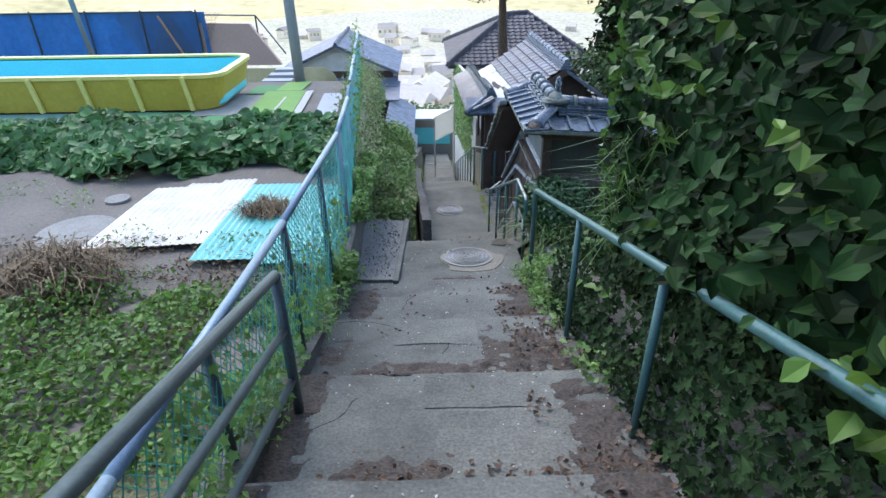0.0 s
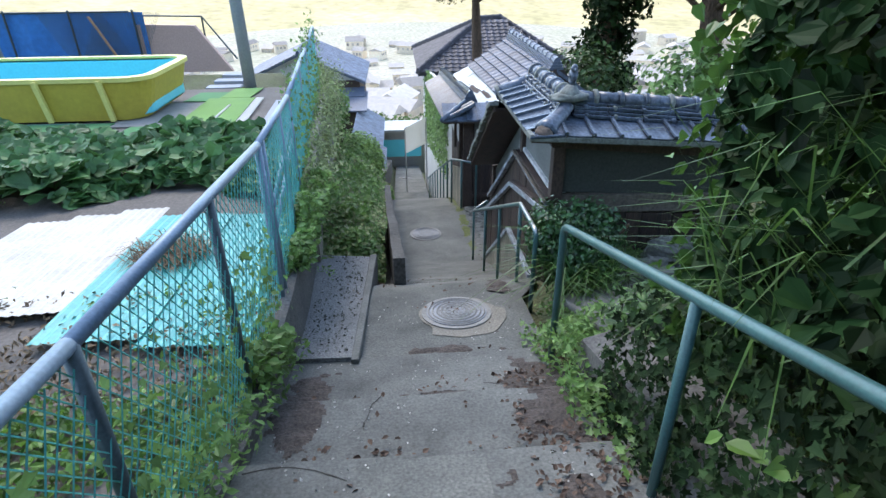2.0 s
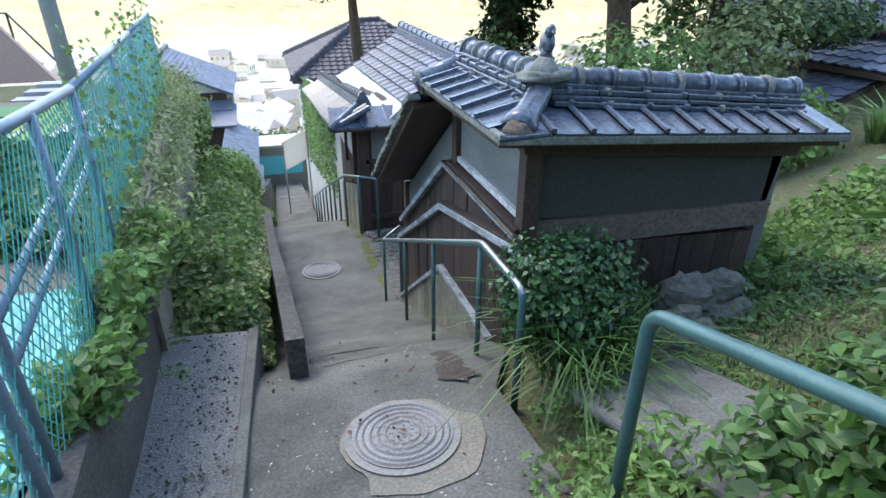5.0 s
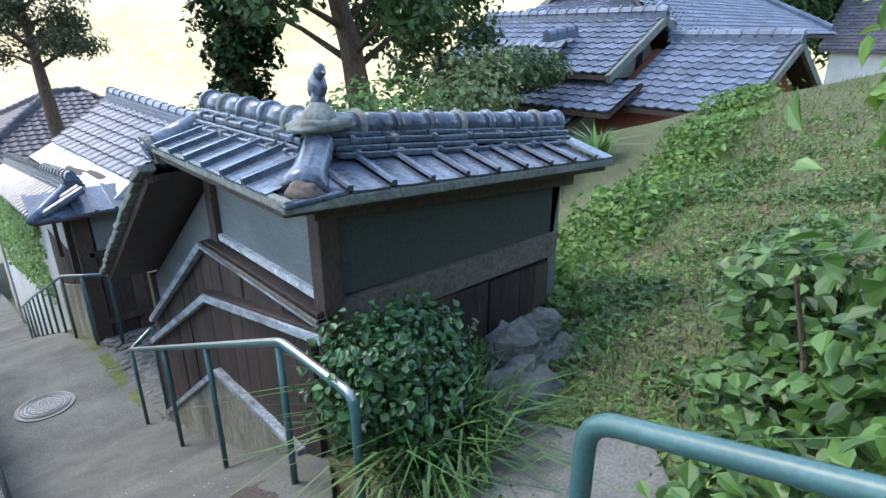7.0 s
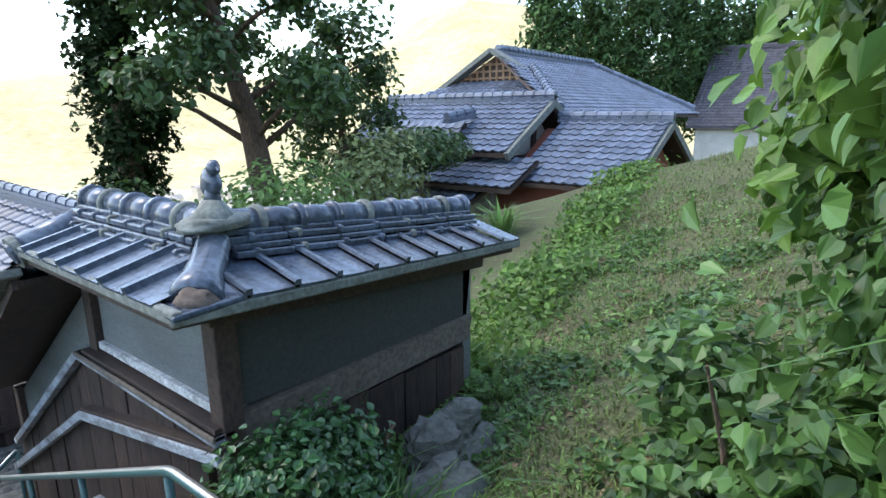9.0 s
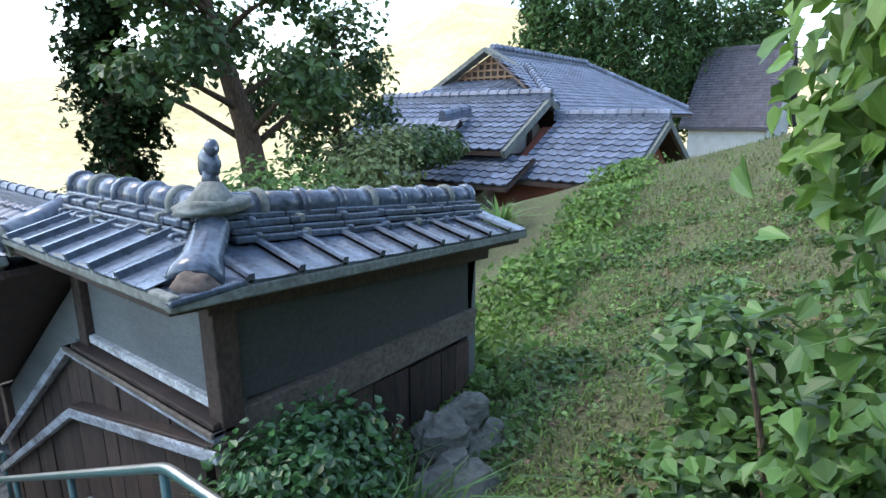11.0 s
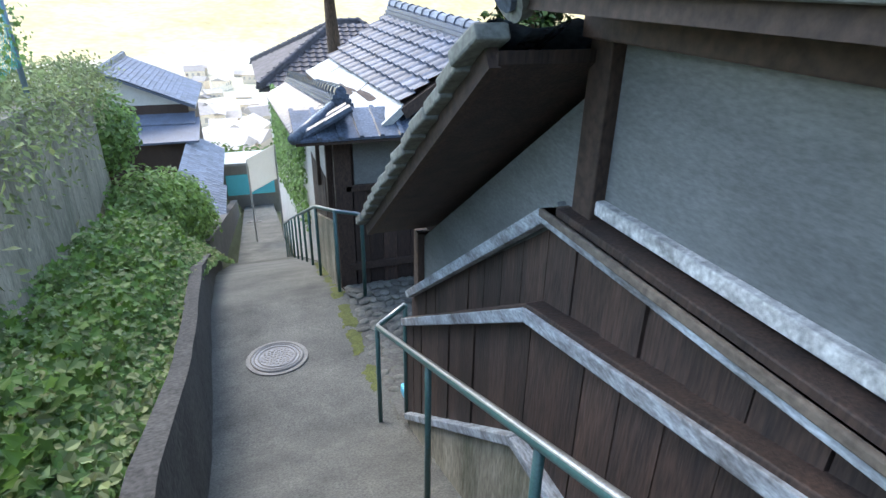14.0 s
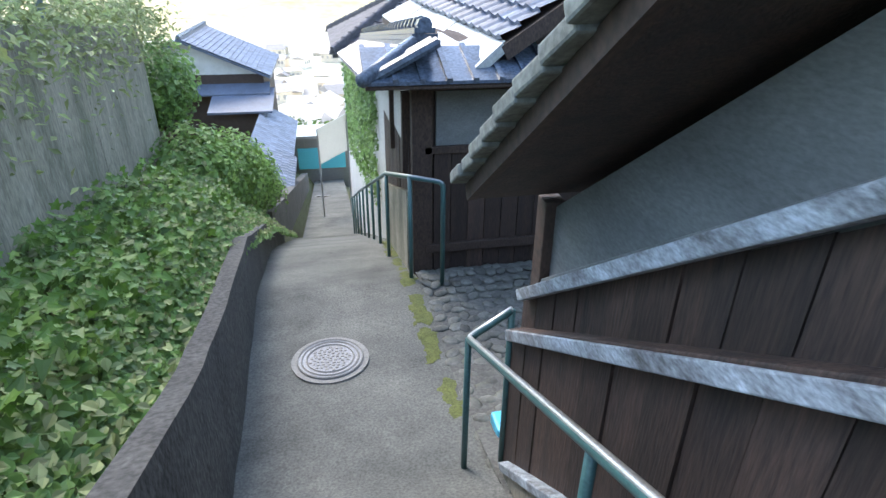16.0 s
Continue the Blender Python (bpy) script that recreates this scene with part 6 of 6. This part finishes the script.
# weeds on the kerb and the gravel strip's edge
low_growth("kerb_weeds", "leafy weeds spilling over the kerb", 3200, -1.15, -0.78, 4.6, 8.6, lambda x, y: max(lane_z(y) + 0.12, -1.4) - 0.35 * max(0, y - 7.4), 0.4, 0.075, OVAL, WEED, 68, 0.7, -0.15)
# creepers on the fence
n = 2300
y = np.concatenate([rs.uniform(1.2, 5.5, 900), rs.uniform(7.5, 14.5, 1400)])
z = np.array([fence_foot(float(v)) for v in y]) + rs.beta(1, 2.2, n) * np.where(y < 6, 0.9, 1.5)
x = np.array([fence_x(float(v)) for v in y]) + rs.normal(0, 0.06, n)
cr = leaf_part("fence_creeper", np.stack([x, y, z], 1), np.tile([1, -0.3, 0.4], (n, 1)), 0.055, LOBED, WEED, None, 26, 0.6)
tagged(cr, "thin green creeper climbing the wire fence", "creeper", kind="stuff")
# garden
low_growth("garden_weeds", "bright low weeds on the garden bed", 30000, -6.5, -1.05, 0.2, 4.6, lambda x, y: garden_z(x, y) + 0.02, 0.3, 0.06, OVAL, LEAF_LIGHT, 27, 0.6, -0.4)
low_growth("dry_weeds", "cut dry weeds and straw on the bed", 6000, -5.5, -1.1, 3.6, 5.9, lambda x, y: garden_z(x, y) + 0.02, 0.16, 0.06, NARROW, STRAW, 28, 0.8, -0.2, category="dry weeds")
low_growth("bed_greens", "sparse green shoots in the dry bed", 2200, -6.2, -1.1, 3.8, 6.0, lambda x, y: garden_z(x, y) + 0.05, 0.2, 0.06, NARROW, LEAF_LIGHT, 29, 0.7, 0.05)
low_growth("edge_greens", "weeds at the foot of the terrace", 3000, -9, -4.5, 5.4, 9, lambda x, y: garden_z(x, y) + 0.02, 0.2, 0.06, NARROW, WEED, 30, 0.7, 0.15)
c, d = clump(rs, (-3.7, 4.75, garden_z(0, 4.75) + 0.12), (0.65, 0.45, 0.28), 1800, 0.3)
hp = blades("weed_heap", c, 0.2, 0.007, STRAW, None, 33, 2.2)
tagged(hp, "heap of pulled brown weeds with roots", "weed heap", kind="stuff")
beds = thing("vegetable_patch", "thick band of broad green squash leaves", "vegetables")
n = 4200
x, y = rs.uniform(-8.6, -1.6, n), rs.uniform(8.2, 11.0, n)
f = np.array([noise.noise(Vector((float(a) * 0.9, float(b) * 0.9, 4))) for a, b in zip(x, y)])
edge = np.clip((y - 8.2 - 0.5 * np.sin(x * 1.7)) * 1.6, 0, 1) * np.clip((11.2 - y) * 2, 0, 1)
z = gz_arr(x, y, garden_z) + (0.2 + 0.4 * (f + 0.5)) * edge * rs.uniform(0.45, 1, n) + 0.03
m = edge > 0.15
leaf_part("leaves", np.stack([x, y, z], 1)[m], np.tile([0, -0.35, 1.0], (m.sum(), 1)), 0.24, HEART, PUMPKIN, beds, 34, 0.4)
st = Geo()
for k in range(40):
    a, b = rs.uniform(-8, -1.8), rs.uniform(8.6, 10.6)
    st.tube([(a, b, garden_z(a, b)), (a + 0.05, b, garden_z(a, b) + 0.3)], 0.008, 4)
part("stalks", st, LEAF_LIGHT, beds)
# vegetation on the retaining wall and in the gully
n = 8500
y = rs.uniform(7.7, 18.6, n)
top = -1.3 - 0.065 * (y - 8)
x = np.array([fence_x(float(v)) for v in y]) + rs.normal(0.02, 0.2, n)
hang = rs.beta(1.0, 2.4, n) * (0.4 + 0.4 * np.sin(y * 1.9) ** 2)
z = top + 0.45 * rs.beta(1.2, 2.5, n) - hang * np.where(x > np.array([fence_x(float(v)) for v in y]), 1.0, 0.1) * 1.5
wallgreen = leaf_part("wall_creeper", np.stack([x, y, z], 1), np.tile([0.6, -0.4, 1.0], (n, 1)), 0.08, NARROW, VINE, None, 35, 0.6, 0.6)
tagged(wallgreen, "dusty green creeper hanging over the retaining wall", "creeper", kind="stuff")
n = 28000
y = 8.0 + 12 * rs.uniform(0, 1, n) ** 1.15
fx = np.array([fence_x(float(v)) for v in y])
u = rs.uniform(0, 1, n)
x = -0.3 + (fx + 0.35) * u
f = np.array([noise.noise(Vector((float(a) * 1.8, float(b) * 1.8, 9))) for a, b in zip(x, y)])
z = np.array([gully_base(float(v)) for v in y]) + 0.06 + np.array([gully_rise(float(v)) for v in y]) * u ** 0.85 * 0.85 + (0.22 + 0.45 * f) * rs.uniform(0.2, 1.0, n) * np.clip(u * 3.5, 0.2, 1) * np.clip(1.5 - u, 0.5, 1)
gully = leaf_part("gully_weeds", np.stack([x, y, z], 1), np.tile([0.4, -0.4, 1.0], (n, 1)), 0.072, OVAL, WEED, None, 36, 0.45)
pale = np.stack([x, y, z + 0.05], 1)[::7]
gp = leaf_part("gully_nettles", pale, np.tile([0.3, -0.4, 1.2], (len(pale), 1)), 0.062, OVAL, VINE, None, 136, 0.45)
tagged(gp, "pale dusty nettle-like leaves over the gully weeds", "weeds", kind="stuff")
tagged(gully, "dense broad-leaved weeds in the gully beside the lane", "weeds", kind="stuff")
n = 4000
y = rs.uniform(9, 15, n)
x = rs.uniform(-1.2, -0.5, n)
z = np.array([gully_base(float(v)) + 0.95 * gully_rise(float(v)) * (-0.45 - float(w)) for v, w in zip(y, x)]) + 0.12 + rs.uniform(0, 0.45, n)
gl = leaf_part("gully_shoots", np.stack([x, y, z], 1), np.tile([0.3, -0.4, 1.0], (n, 1)), 0.07, LOBED, LEAF_LIGHT, None, 37, 0.45)
tagged(gl, "bright young leaves among the gully weeds", "weeds", kind="stuff")
# bush on the lane further down
for c0, r0 in (((-1.35, 16.6, -3.85), (0.6, 1.3, 0.65)), ((-1.2, 18.6, -4.55), (0.6, 1.3, 0.75)), ((-1.15, 20.8, -5.5), (0.6, 1.4, 0.8)), ((-1.4, 23.6, -6.9), (0.7, 1.7, 0.9)), ((-2.0, 18.2, -2.9), (0.6, 1.1, 0.7))):
    b = thing("roadside_bush", "leafy green bush on the lane's wall", "bush", "bushes down the lane")
    c, d = clump(rs, c0, r0, 2600, 0.5)
    leaf_part("leaves", c, d + np.array([0, 0, 0.5]), 0.1, OVAL, WEED, b, 38, 0.5)
    part("stems", Geo().tube([(c0[0], c0[1], c0[2] - 1.2), c0], [0.04, 0.015], 6), BARK, b)

# shrub and strap-leaved grass by the middle rail
sh = thing("evergreen_shrub", "rounded glossy dark green shrub by the handrail", "shrub")
part("stems", Geo().tube([(1.75, 6.75, -2.2), (1.8, 6.75, -1.3)], [0.04, 0.02], 6).tube([(1.75, 6.75, -2.0), (2.1, 6.6, -1.3)], [0.03, 0.012], 6), BARK, sh)
for k, (c0, r0, m) in enumerate((((1.44, 6.66, -1.43), (0.28, 0.3, 0.31), 3000), ((1.76, 6.74, -1.45), (0.3, 0.28, 0.3), 2600), ((1.6, 6.5, -1.6), (0.26, 0.22, 0.26), 1500), ((1.98, 6.82, -1.6), (0.2, 0.2, 0.24), 900))):
    c, d = clump(rs, c0, r0, m, 0.5)
    c = c + 0.05 * rs.normal(0, 1, c.shape)
    leaf_part("leaves", c, d + np.array([0, 0, 0.5]), 0.05, OVAL, SHRUB, sh, 40 + k, 0.5, -0.2)
straps = thing("strap_leaf_tuft", "drooping tuft of long narrow green leaves", "grass tuft")
roots = np.stack([rs.normal(1.62, 0.17, 420), rs.normal(6.34, 0.11, 420), rs.normal(-1.86, 0.05, 420)], 1)
blades("leaves", roots[:150], 0.5, 0.008, SHRUB, straps, 44, 0.9)
blades("outer_leaves", roots[150:], 0.5, 0.007, BUSH_LEAF, straps, 144, 1.9, "longer drooping outer leaves")
low_growth("corner_weeds", "mixed weeds between the shrub and the stones", 3200, 1.7, 3.7, 6.75, 7.2, field_z, 0.28, 0.06, OVAL, WEED, 45, 0.6, -0.25)
# grassy slope
r2 = np.random.RandomState(46)
n = 26000
x = 1.7 + 11 * r2.uniform(0, 1, n) ** 1.5
y = r2.uniform(3.6, 8.4, n) + 0.12 * (x - 2)
m = ~((x < 3.75) & (y > 7.2))
x, y = x[m], y[m]
gr = blades("slope_grass", np.stack([x, y, gz_arr(x, y, ground_z) - 0.01], 1), 0.09, 0.006, GRASS, None, 46, 1.4)
tagged(gr, "short mown grass with clippings on the slope", "grass", kind="stuff")
low_growth("slope_clover", "low round-leaved weeds in the grass", 11000, 1.9, 9.5, 4.2, 8.2, ground_z, 0.06, 0.045, OVAL, WEED, 47, 0.4, 0.0)
low_growth("slope_tufts", "darker leafy tufts in the mown slope", 5500, 1.9, 9.0, 4.4, 8.2, ground_z, 0.14, 0.07, NARROW, WEED, 148, 0.7, 0.18)
low_growth("slope_creeper", "patches of broad-leaved creeping weeds in the mown slope", 9000, 2.0, 8.0, 4.6, 7.8, ground_z, 0.08, 0.06, HEART, BUSH_LEAF, 149, 0.45, 0.1)
low_growth("slope_litter", "dry clippings on the mown slope", 9000, 2.5, 10, 4.2, 8.2, ground_z, 0.03, 0.055, NARROW, STRAW, 48, 0.4, 0.02, category="clippings")
n = 7000
x = r2.uniform(3.7, 12.5, n)
y = 7.5 + 0.16 * (x - 3.7) + r2.normal(0.1, 0.3, n)
z = gz_arr(x, y, ground_z) + r2.uniform(0, 0.42, n) * (0.6 + 0.5 * np.sin(x * 2.3))
ed = leaf_part("slope_edge_weeds", np.stack([x, y, z], 1), np.tile([-0.4, -0.3, 1.0], (n, 1)), 0.1, OVAL, LEAF_LIGHT, None, 49, 0.5)
tagged(ed, "tall green weeds along the edge of the slope", "weeds", kind="stuff")
# leafy bush at the rail's end
lb = thing("leafy_bush", "young light green bush on the bank", "bush")
part("stem", Geo().tube([(2.3, 5.0, -1.6), (2.2, 5.1, -0.9), (2.05, 5.15, -0.55)], [0.018, 0.012, 0.006], 6), BARK, lb)
for k, (c0, r0, m) in enumerate((((2.1, 4.75, -0.95), (0.55, 0.4, 0.42), 1000), ((2.7, 4.6, -0.7), (0.5, 0.45, 0.5), 1000), ((1.75, 5.0, -1.3), (0.4, 0.35, 0.3), 800), ((1.5, 4.75, -1.5), (0.35, 0.35, 0.25), 700), ((2.9, 5.3, -0.95), (0.5, 0.35, 0.35), 900), ((2.4, 5.2, -1.25), (0.4, 0.3, 0.28), 700))):
    c, d = clump(rs, c0, r0, m, 0.35)
    leaf_part("leaves", c, d * 0.6 + np.array([0, 0, 0.9]), 0.085, OVAL, BUSH_LEAF, lb, 50 + k, 0.4)

# ---- trees ----
def tree(name, label, base, height, lean, crown, leaf_mat, outline, size, count, seed, trunk_r=0.2, category="tree", bare=0.45):
    r = random.Random(seed)
    q = np.random.RandomState(seed)
    ob = thing(name, label, category)
    b = Vector(base)
    top = b + Vector((lean[0], lean[1], height))
    mid = b.lerp(top, 0.5) + Vector((r.uniform(-0.2, 0.2), r.uniform(-0.2, 0.2), 0))
    g = Geo().tube([b - Vector((0, 0, 0.5)), b.lerp(mid, 0.5), mid, mid.lerp(top, 0.5), top], [trunk_r * 1.2, trunk_r, trunk_r * 0.8, trunk_r * 0.5, trunk_r * 0.15], 10)
    pts, dirs = [], []
    clumps = crown["n"]
    for k in range(clumps):
        s = bare + (1 - bare) * (k + r.random()) / clumps
        start = b.lerp(mid, s * 2) if s < 0.5 else mid.lerp(top, (s - 0.5) * 2)
        a = k * 2.4 + r.uniform(-0.5, 0.5)
        reach = crown["reach"] * (1 - 0.55 * max(0, (s - bare)) / (1 - bare)) * r.uniform(0.5, 1.1)
        end = start + Vector((math.cos(a) * reach, math.sin(a) * reach, crown["rise"] * r.uniform(0.3, 1.2)))
        g.tube([start, start.lerp(end, 0.5) + Vector((0, 0, 0.1)), end], [trunk_r * 0.3, trunk_r * 0.18, trunk_r * 0.06], 6)
        rad = crown["ball"] * r.uniform(0.6, 1.2)
        c, d = clump(q, end, (rad, rad, rad * crown["flat"]), count // clumps, 0.25)
        pts.append(c)
        dirs.append(d * 0.7 + np.array([0, 0, 0.5]))
    part("trunk", g, BARK, ob, smooth=True)
    leaf_part("crown", np.concatenate(pts), np.concatenate(dirs), size, outline, leaf_mat, ob, seed, 0.6)
    return ob


tree("pine_tree", "pine with reddish leaning trunk and flat crown", (3.35, 25.5, -5.6), 7.6, (-0.35, 0.1), {"n": 18, "reach": 1.9, "rise": 0.7, "ball": 0.85, "flat": 0.6}, PINE_LEAF, NARROW, 0.15, 12000, 61, 0.24, bare=0.62)
tree("garden_tree", "broad evergreen tree with forked brown trunk", (7.4, 14.8, -3.6), 7.2, (-1.2, 0.6), {"n": 20, "reach": 2.3, "rise": 1.0, "ball": 1.0, "flat": 0.8}, TREE_LEAF, OVAL, 0.17, 9500, 62, 0.28, bare=0.4)
tree("ivy_tree", "tall tree trunk thickly covered in dark ivy", (5.4, 16.8, -4.0), 9.5, (-0.1, 0.2), {"n": 30, "reach": 0.6, "rise": 0.3, "ball": 0.6, "flat": 1.2}, IVY, LOBED, 0.15, 9500, 63, 0.25, bare=0.15)
tree("garden_tree", "slender green tree beside the farmhouse", (10.0, 15.6, -3.6), 5.6, (0.2, 0.2), {"n": 14, "reach": 1.4, "rise": 0.6, "ball": 0.8, "flat": 0.9}, TREE_LEAF, OVAL, 0.17, 4500, 64, 0.15, bare=0.3)
for k in range(2, 9):
    x, y = 27.5 + 3.0 * k, 25.5 - 1.6 * k
    tree("cypress_tree", "tall dark green cypress in a row", (x, y, -3), 11 + 1.5 * math.sin(k * 1.7), (0, 0), {"n": 26, "reach": 1.7, "rise": 1.0, "ball": 1.5, "flat": 1.5}, CYPRESS, NARROW, 0.5, 5200, 70 + k, 0.2, bare=0.12)
# shrubs behind the outbuilding
for k, (c0, r0, m, mt) in enumerate((((6.2, 13.0, -1.6), (1.6, 1.2, 1.1), 2600, WEED), ((8.6, 13.2, -1.3), (1.4, 1.0, 1.3), 2600, VINE), ((4.3, 15.2, -2.0), (1.3, 1.2, 1.2), 2200, TREE_LEAF), ((10.6, 13.6, -0.6), (1.5, 1.1, 0.55), 2600, TREE_LEAF), ((7.3, 11.0, -2.0), (1.5, 0.9, 0.8), 2000, WEED))):
    ob = thing("garden_shrub", "dense green garden shrub behind the outbuilding", "shrub", "shrubs behind the outbuilding")
    part("stems", Geo().tube([(c0[0], c0[1], c0[2] - 2.2), c0], [0.07, 0.02], 6), BARK, ob)
    c, d = clump(rs, c0, r0, m, 0.45)
    leaf_part("leaves", c, d + np.array([0, 0, 0.4]), 0.13, OVAL, mt, ob, 90 + k, 0.5)
yu = thing("yucca_plant", "spiky yucca rosette by the farmhouse", "yucca")
blades("leaves", np.tile([9.0, 10.3, -2.3], (90, 1)) + rs.normal(0, 0.05, (90, 3)), 1.0, 0.03, WEED, yu, 96, 0.8)
part("stem", Geo().tube([(9.0, 10.3, -3.0), (9.0, 10.3, -2.25)], 0.09, 8), BARK, yu)
# trees down by the lower lane
for k, c0 in enumerate(((0.4, 52, -14.5), (3.5, 50, -13.5), (-3, 60, -16))):
    ob = thing("valley_bush", "yellow-green tree crown down the slope", "tree", "trees down the slope")
    part("trunk", Geo().tube([(c0[0], c0[1], c0[2] - 7), c0], [0.2, 0.08], 6), BARK, ob)
    c, d = clump(rs, c0, (3.0, 2.5, 2.6), 2200, 0.5)
    leaf_part("crown", c, d + np.array([0, 0, 0.3]), 0.42, OVAL, GRASS, ob, 100 + k, 0.5)

# ---- the town and the hills across the valley ----
rt = random.Random(9)


def town_house(x, y, z, w, d, h, r, turn):
    ob = thing("town_house", "pale distant town house with grey roof, sunlight put into its colours", "house", "houses in the valley")
    ob.matrix_basis = pose(x, y, z, 0, 0, turn)
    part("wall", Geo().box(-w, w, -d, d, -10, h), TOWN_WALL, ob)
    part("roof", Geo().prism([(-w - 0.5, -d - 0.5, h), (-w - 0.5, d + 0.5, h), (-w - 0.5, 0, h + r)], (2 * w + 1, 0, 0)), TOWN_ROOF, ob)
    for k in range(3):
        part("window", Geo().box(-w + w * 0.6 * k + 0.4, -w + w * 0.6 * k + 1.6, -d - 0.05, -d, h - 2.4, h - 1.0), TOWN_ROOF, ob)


for k in range(220):
    y = 105 + 280 * rt.random() ** 1.3
    x = rt.uniform(-0.55, 0.75) * y
    town_house(x, y, -30 - 20 * smoothstep(80, 300, y), rt.uniform(3, 6), rt.uniform(2.5, 4.5), rt.uniform(1, 5), rt.uniform(1.2, 2.2), rt.choice((0, 20, 70, 90, -25)))
for k in range(90):
    y = rt.uniform(58, 105)
    x = rt.uniform(-0.45, 0.6) * y
    town_house(x, y, ground_z(x, y) + 1.5, rt.uniform(2.5, 4.5), rt.uniform(2, 3.5), rt.uniform(0.5, 2.5), rt.uniform(1.0, 1.8), rt.choice((0, 20, 70, 90, -25)))
hill = Geo()
NA, NR = 90, 12
for j in range(NR):
    r = 430 + 75 * j
    for i in range(NA):
        a = radians(-118 + 236 * i / (NA - 1))
        x, y = r * math.sin(a), r * math.cos(a)
        z = -55 + smoothstep(430, 1150, r) * (115 + 140 * math.exp(-((math.degrees(a) - 56) / 11) ** 2) + 60 * noise.noise(Vector((x * 0.003, y * 0.003, 2))) + 35 * noise.noise(Vector((x * 0.011, y * 0.011, 5))))
        hill.v.append((x, y, z))
for j in range(NR - 1):
    for i in range(NA - 1):
        k = j * NA + i
        hill.f.append((k, k + 1, k + NA + 1, k + NA))
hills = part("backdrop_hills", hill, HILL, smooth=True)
tagged(hills, "yellow-green hills across the valley, sunlight put in as glow", "hills", kind="structure")
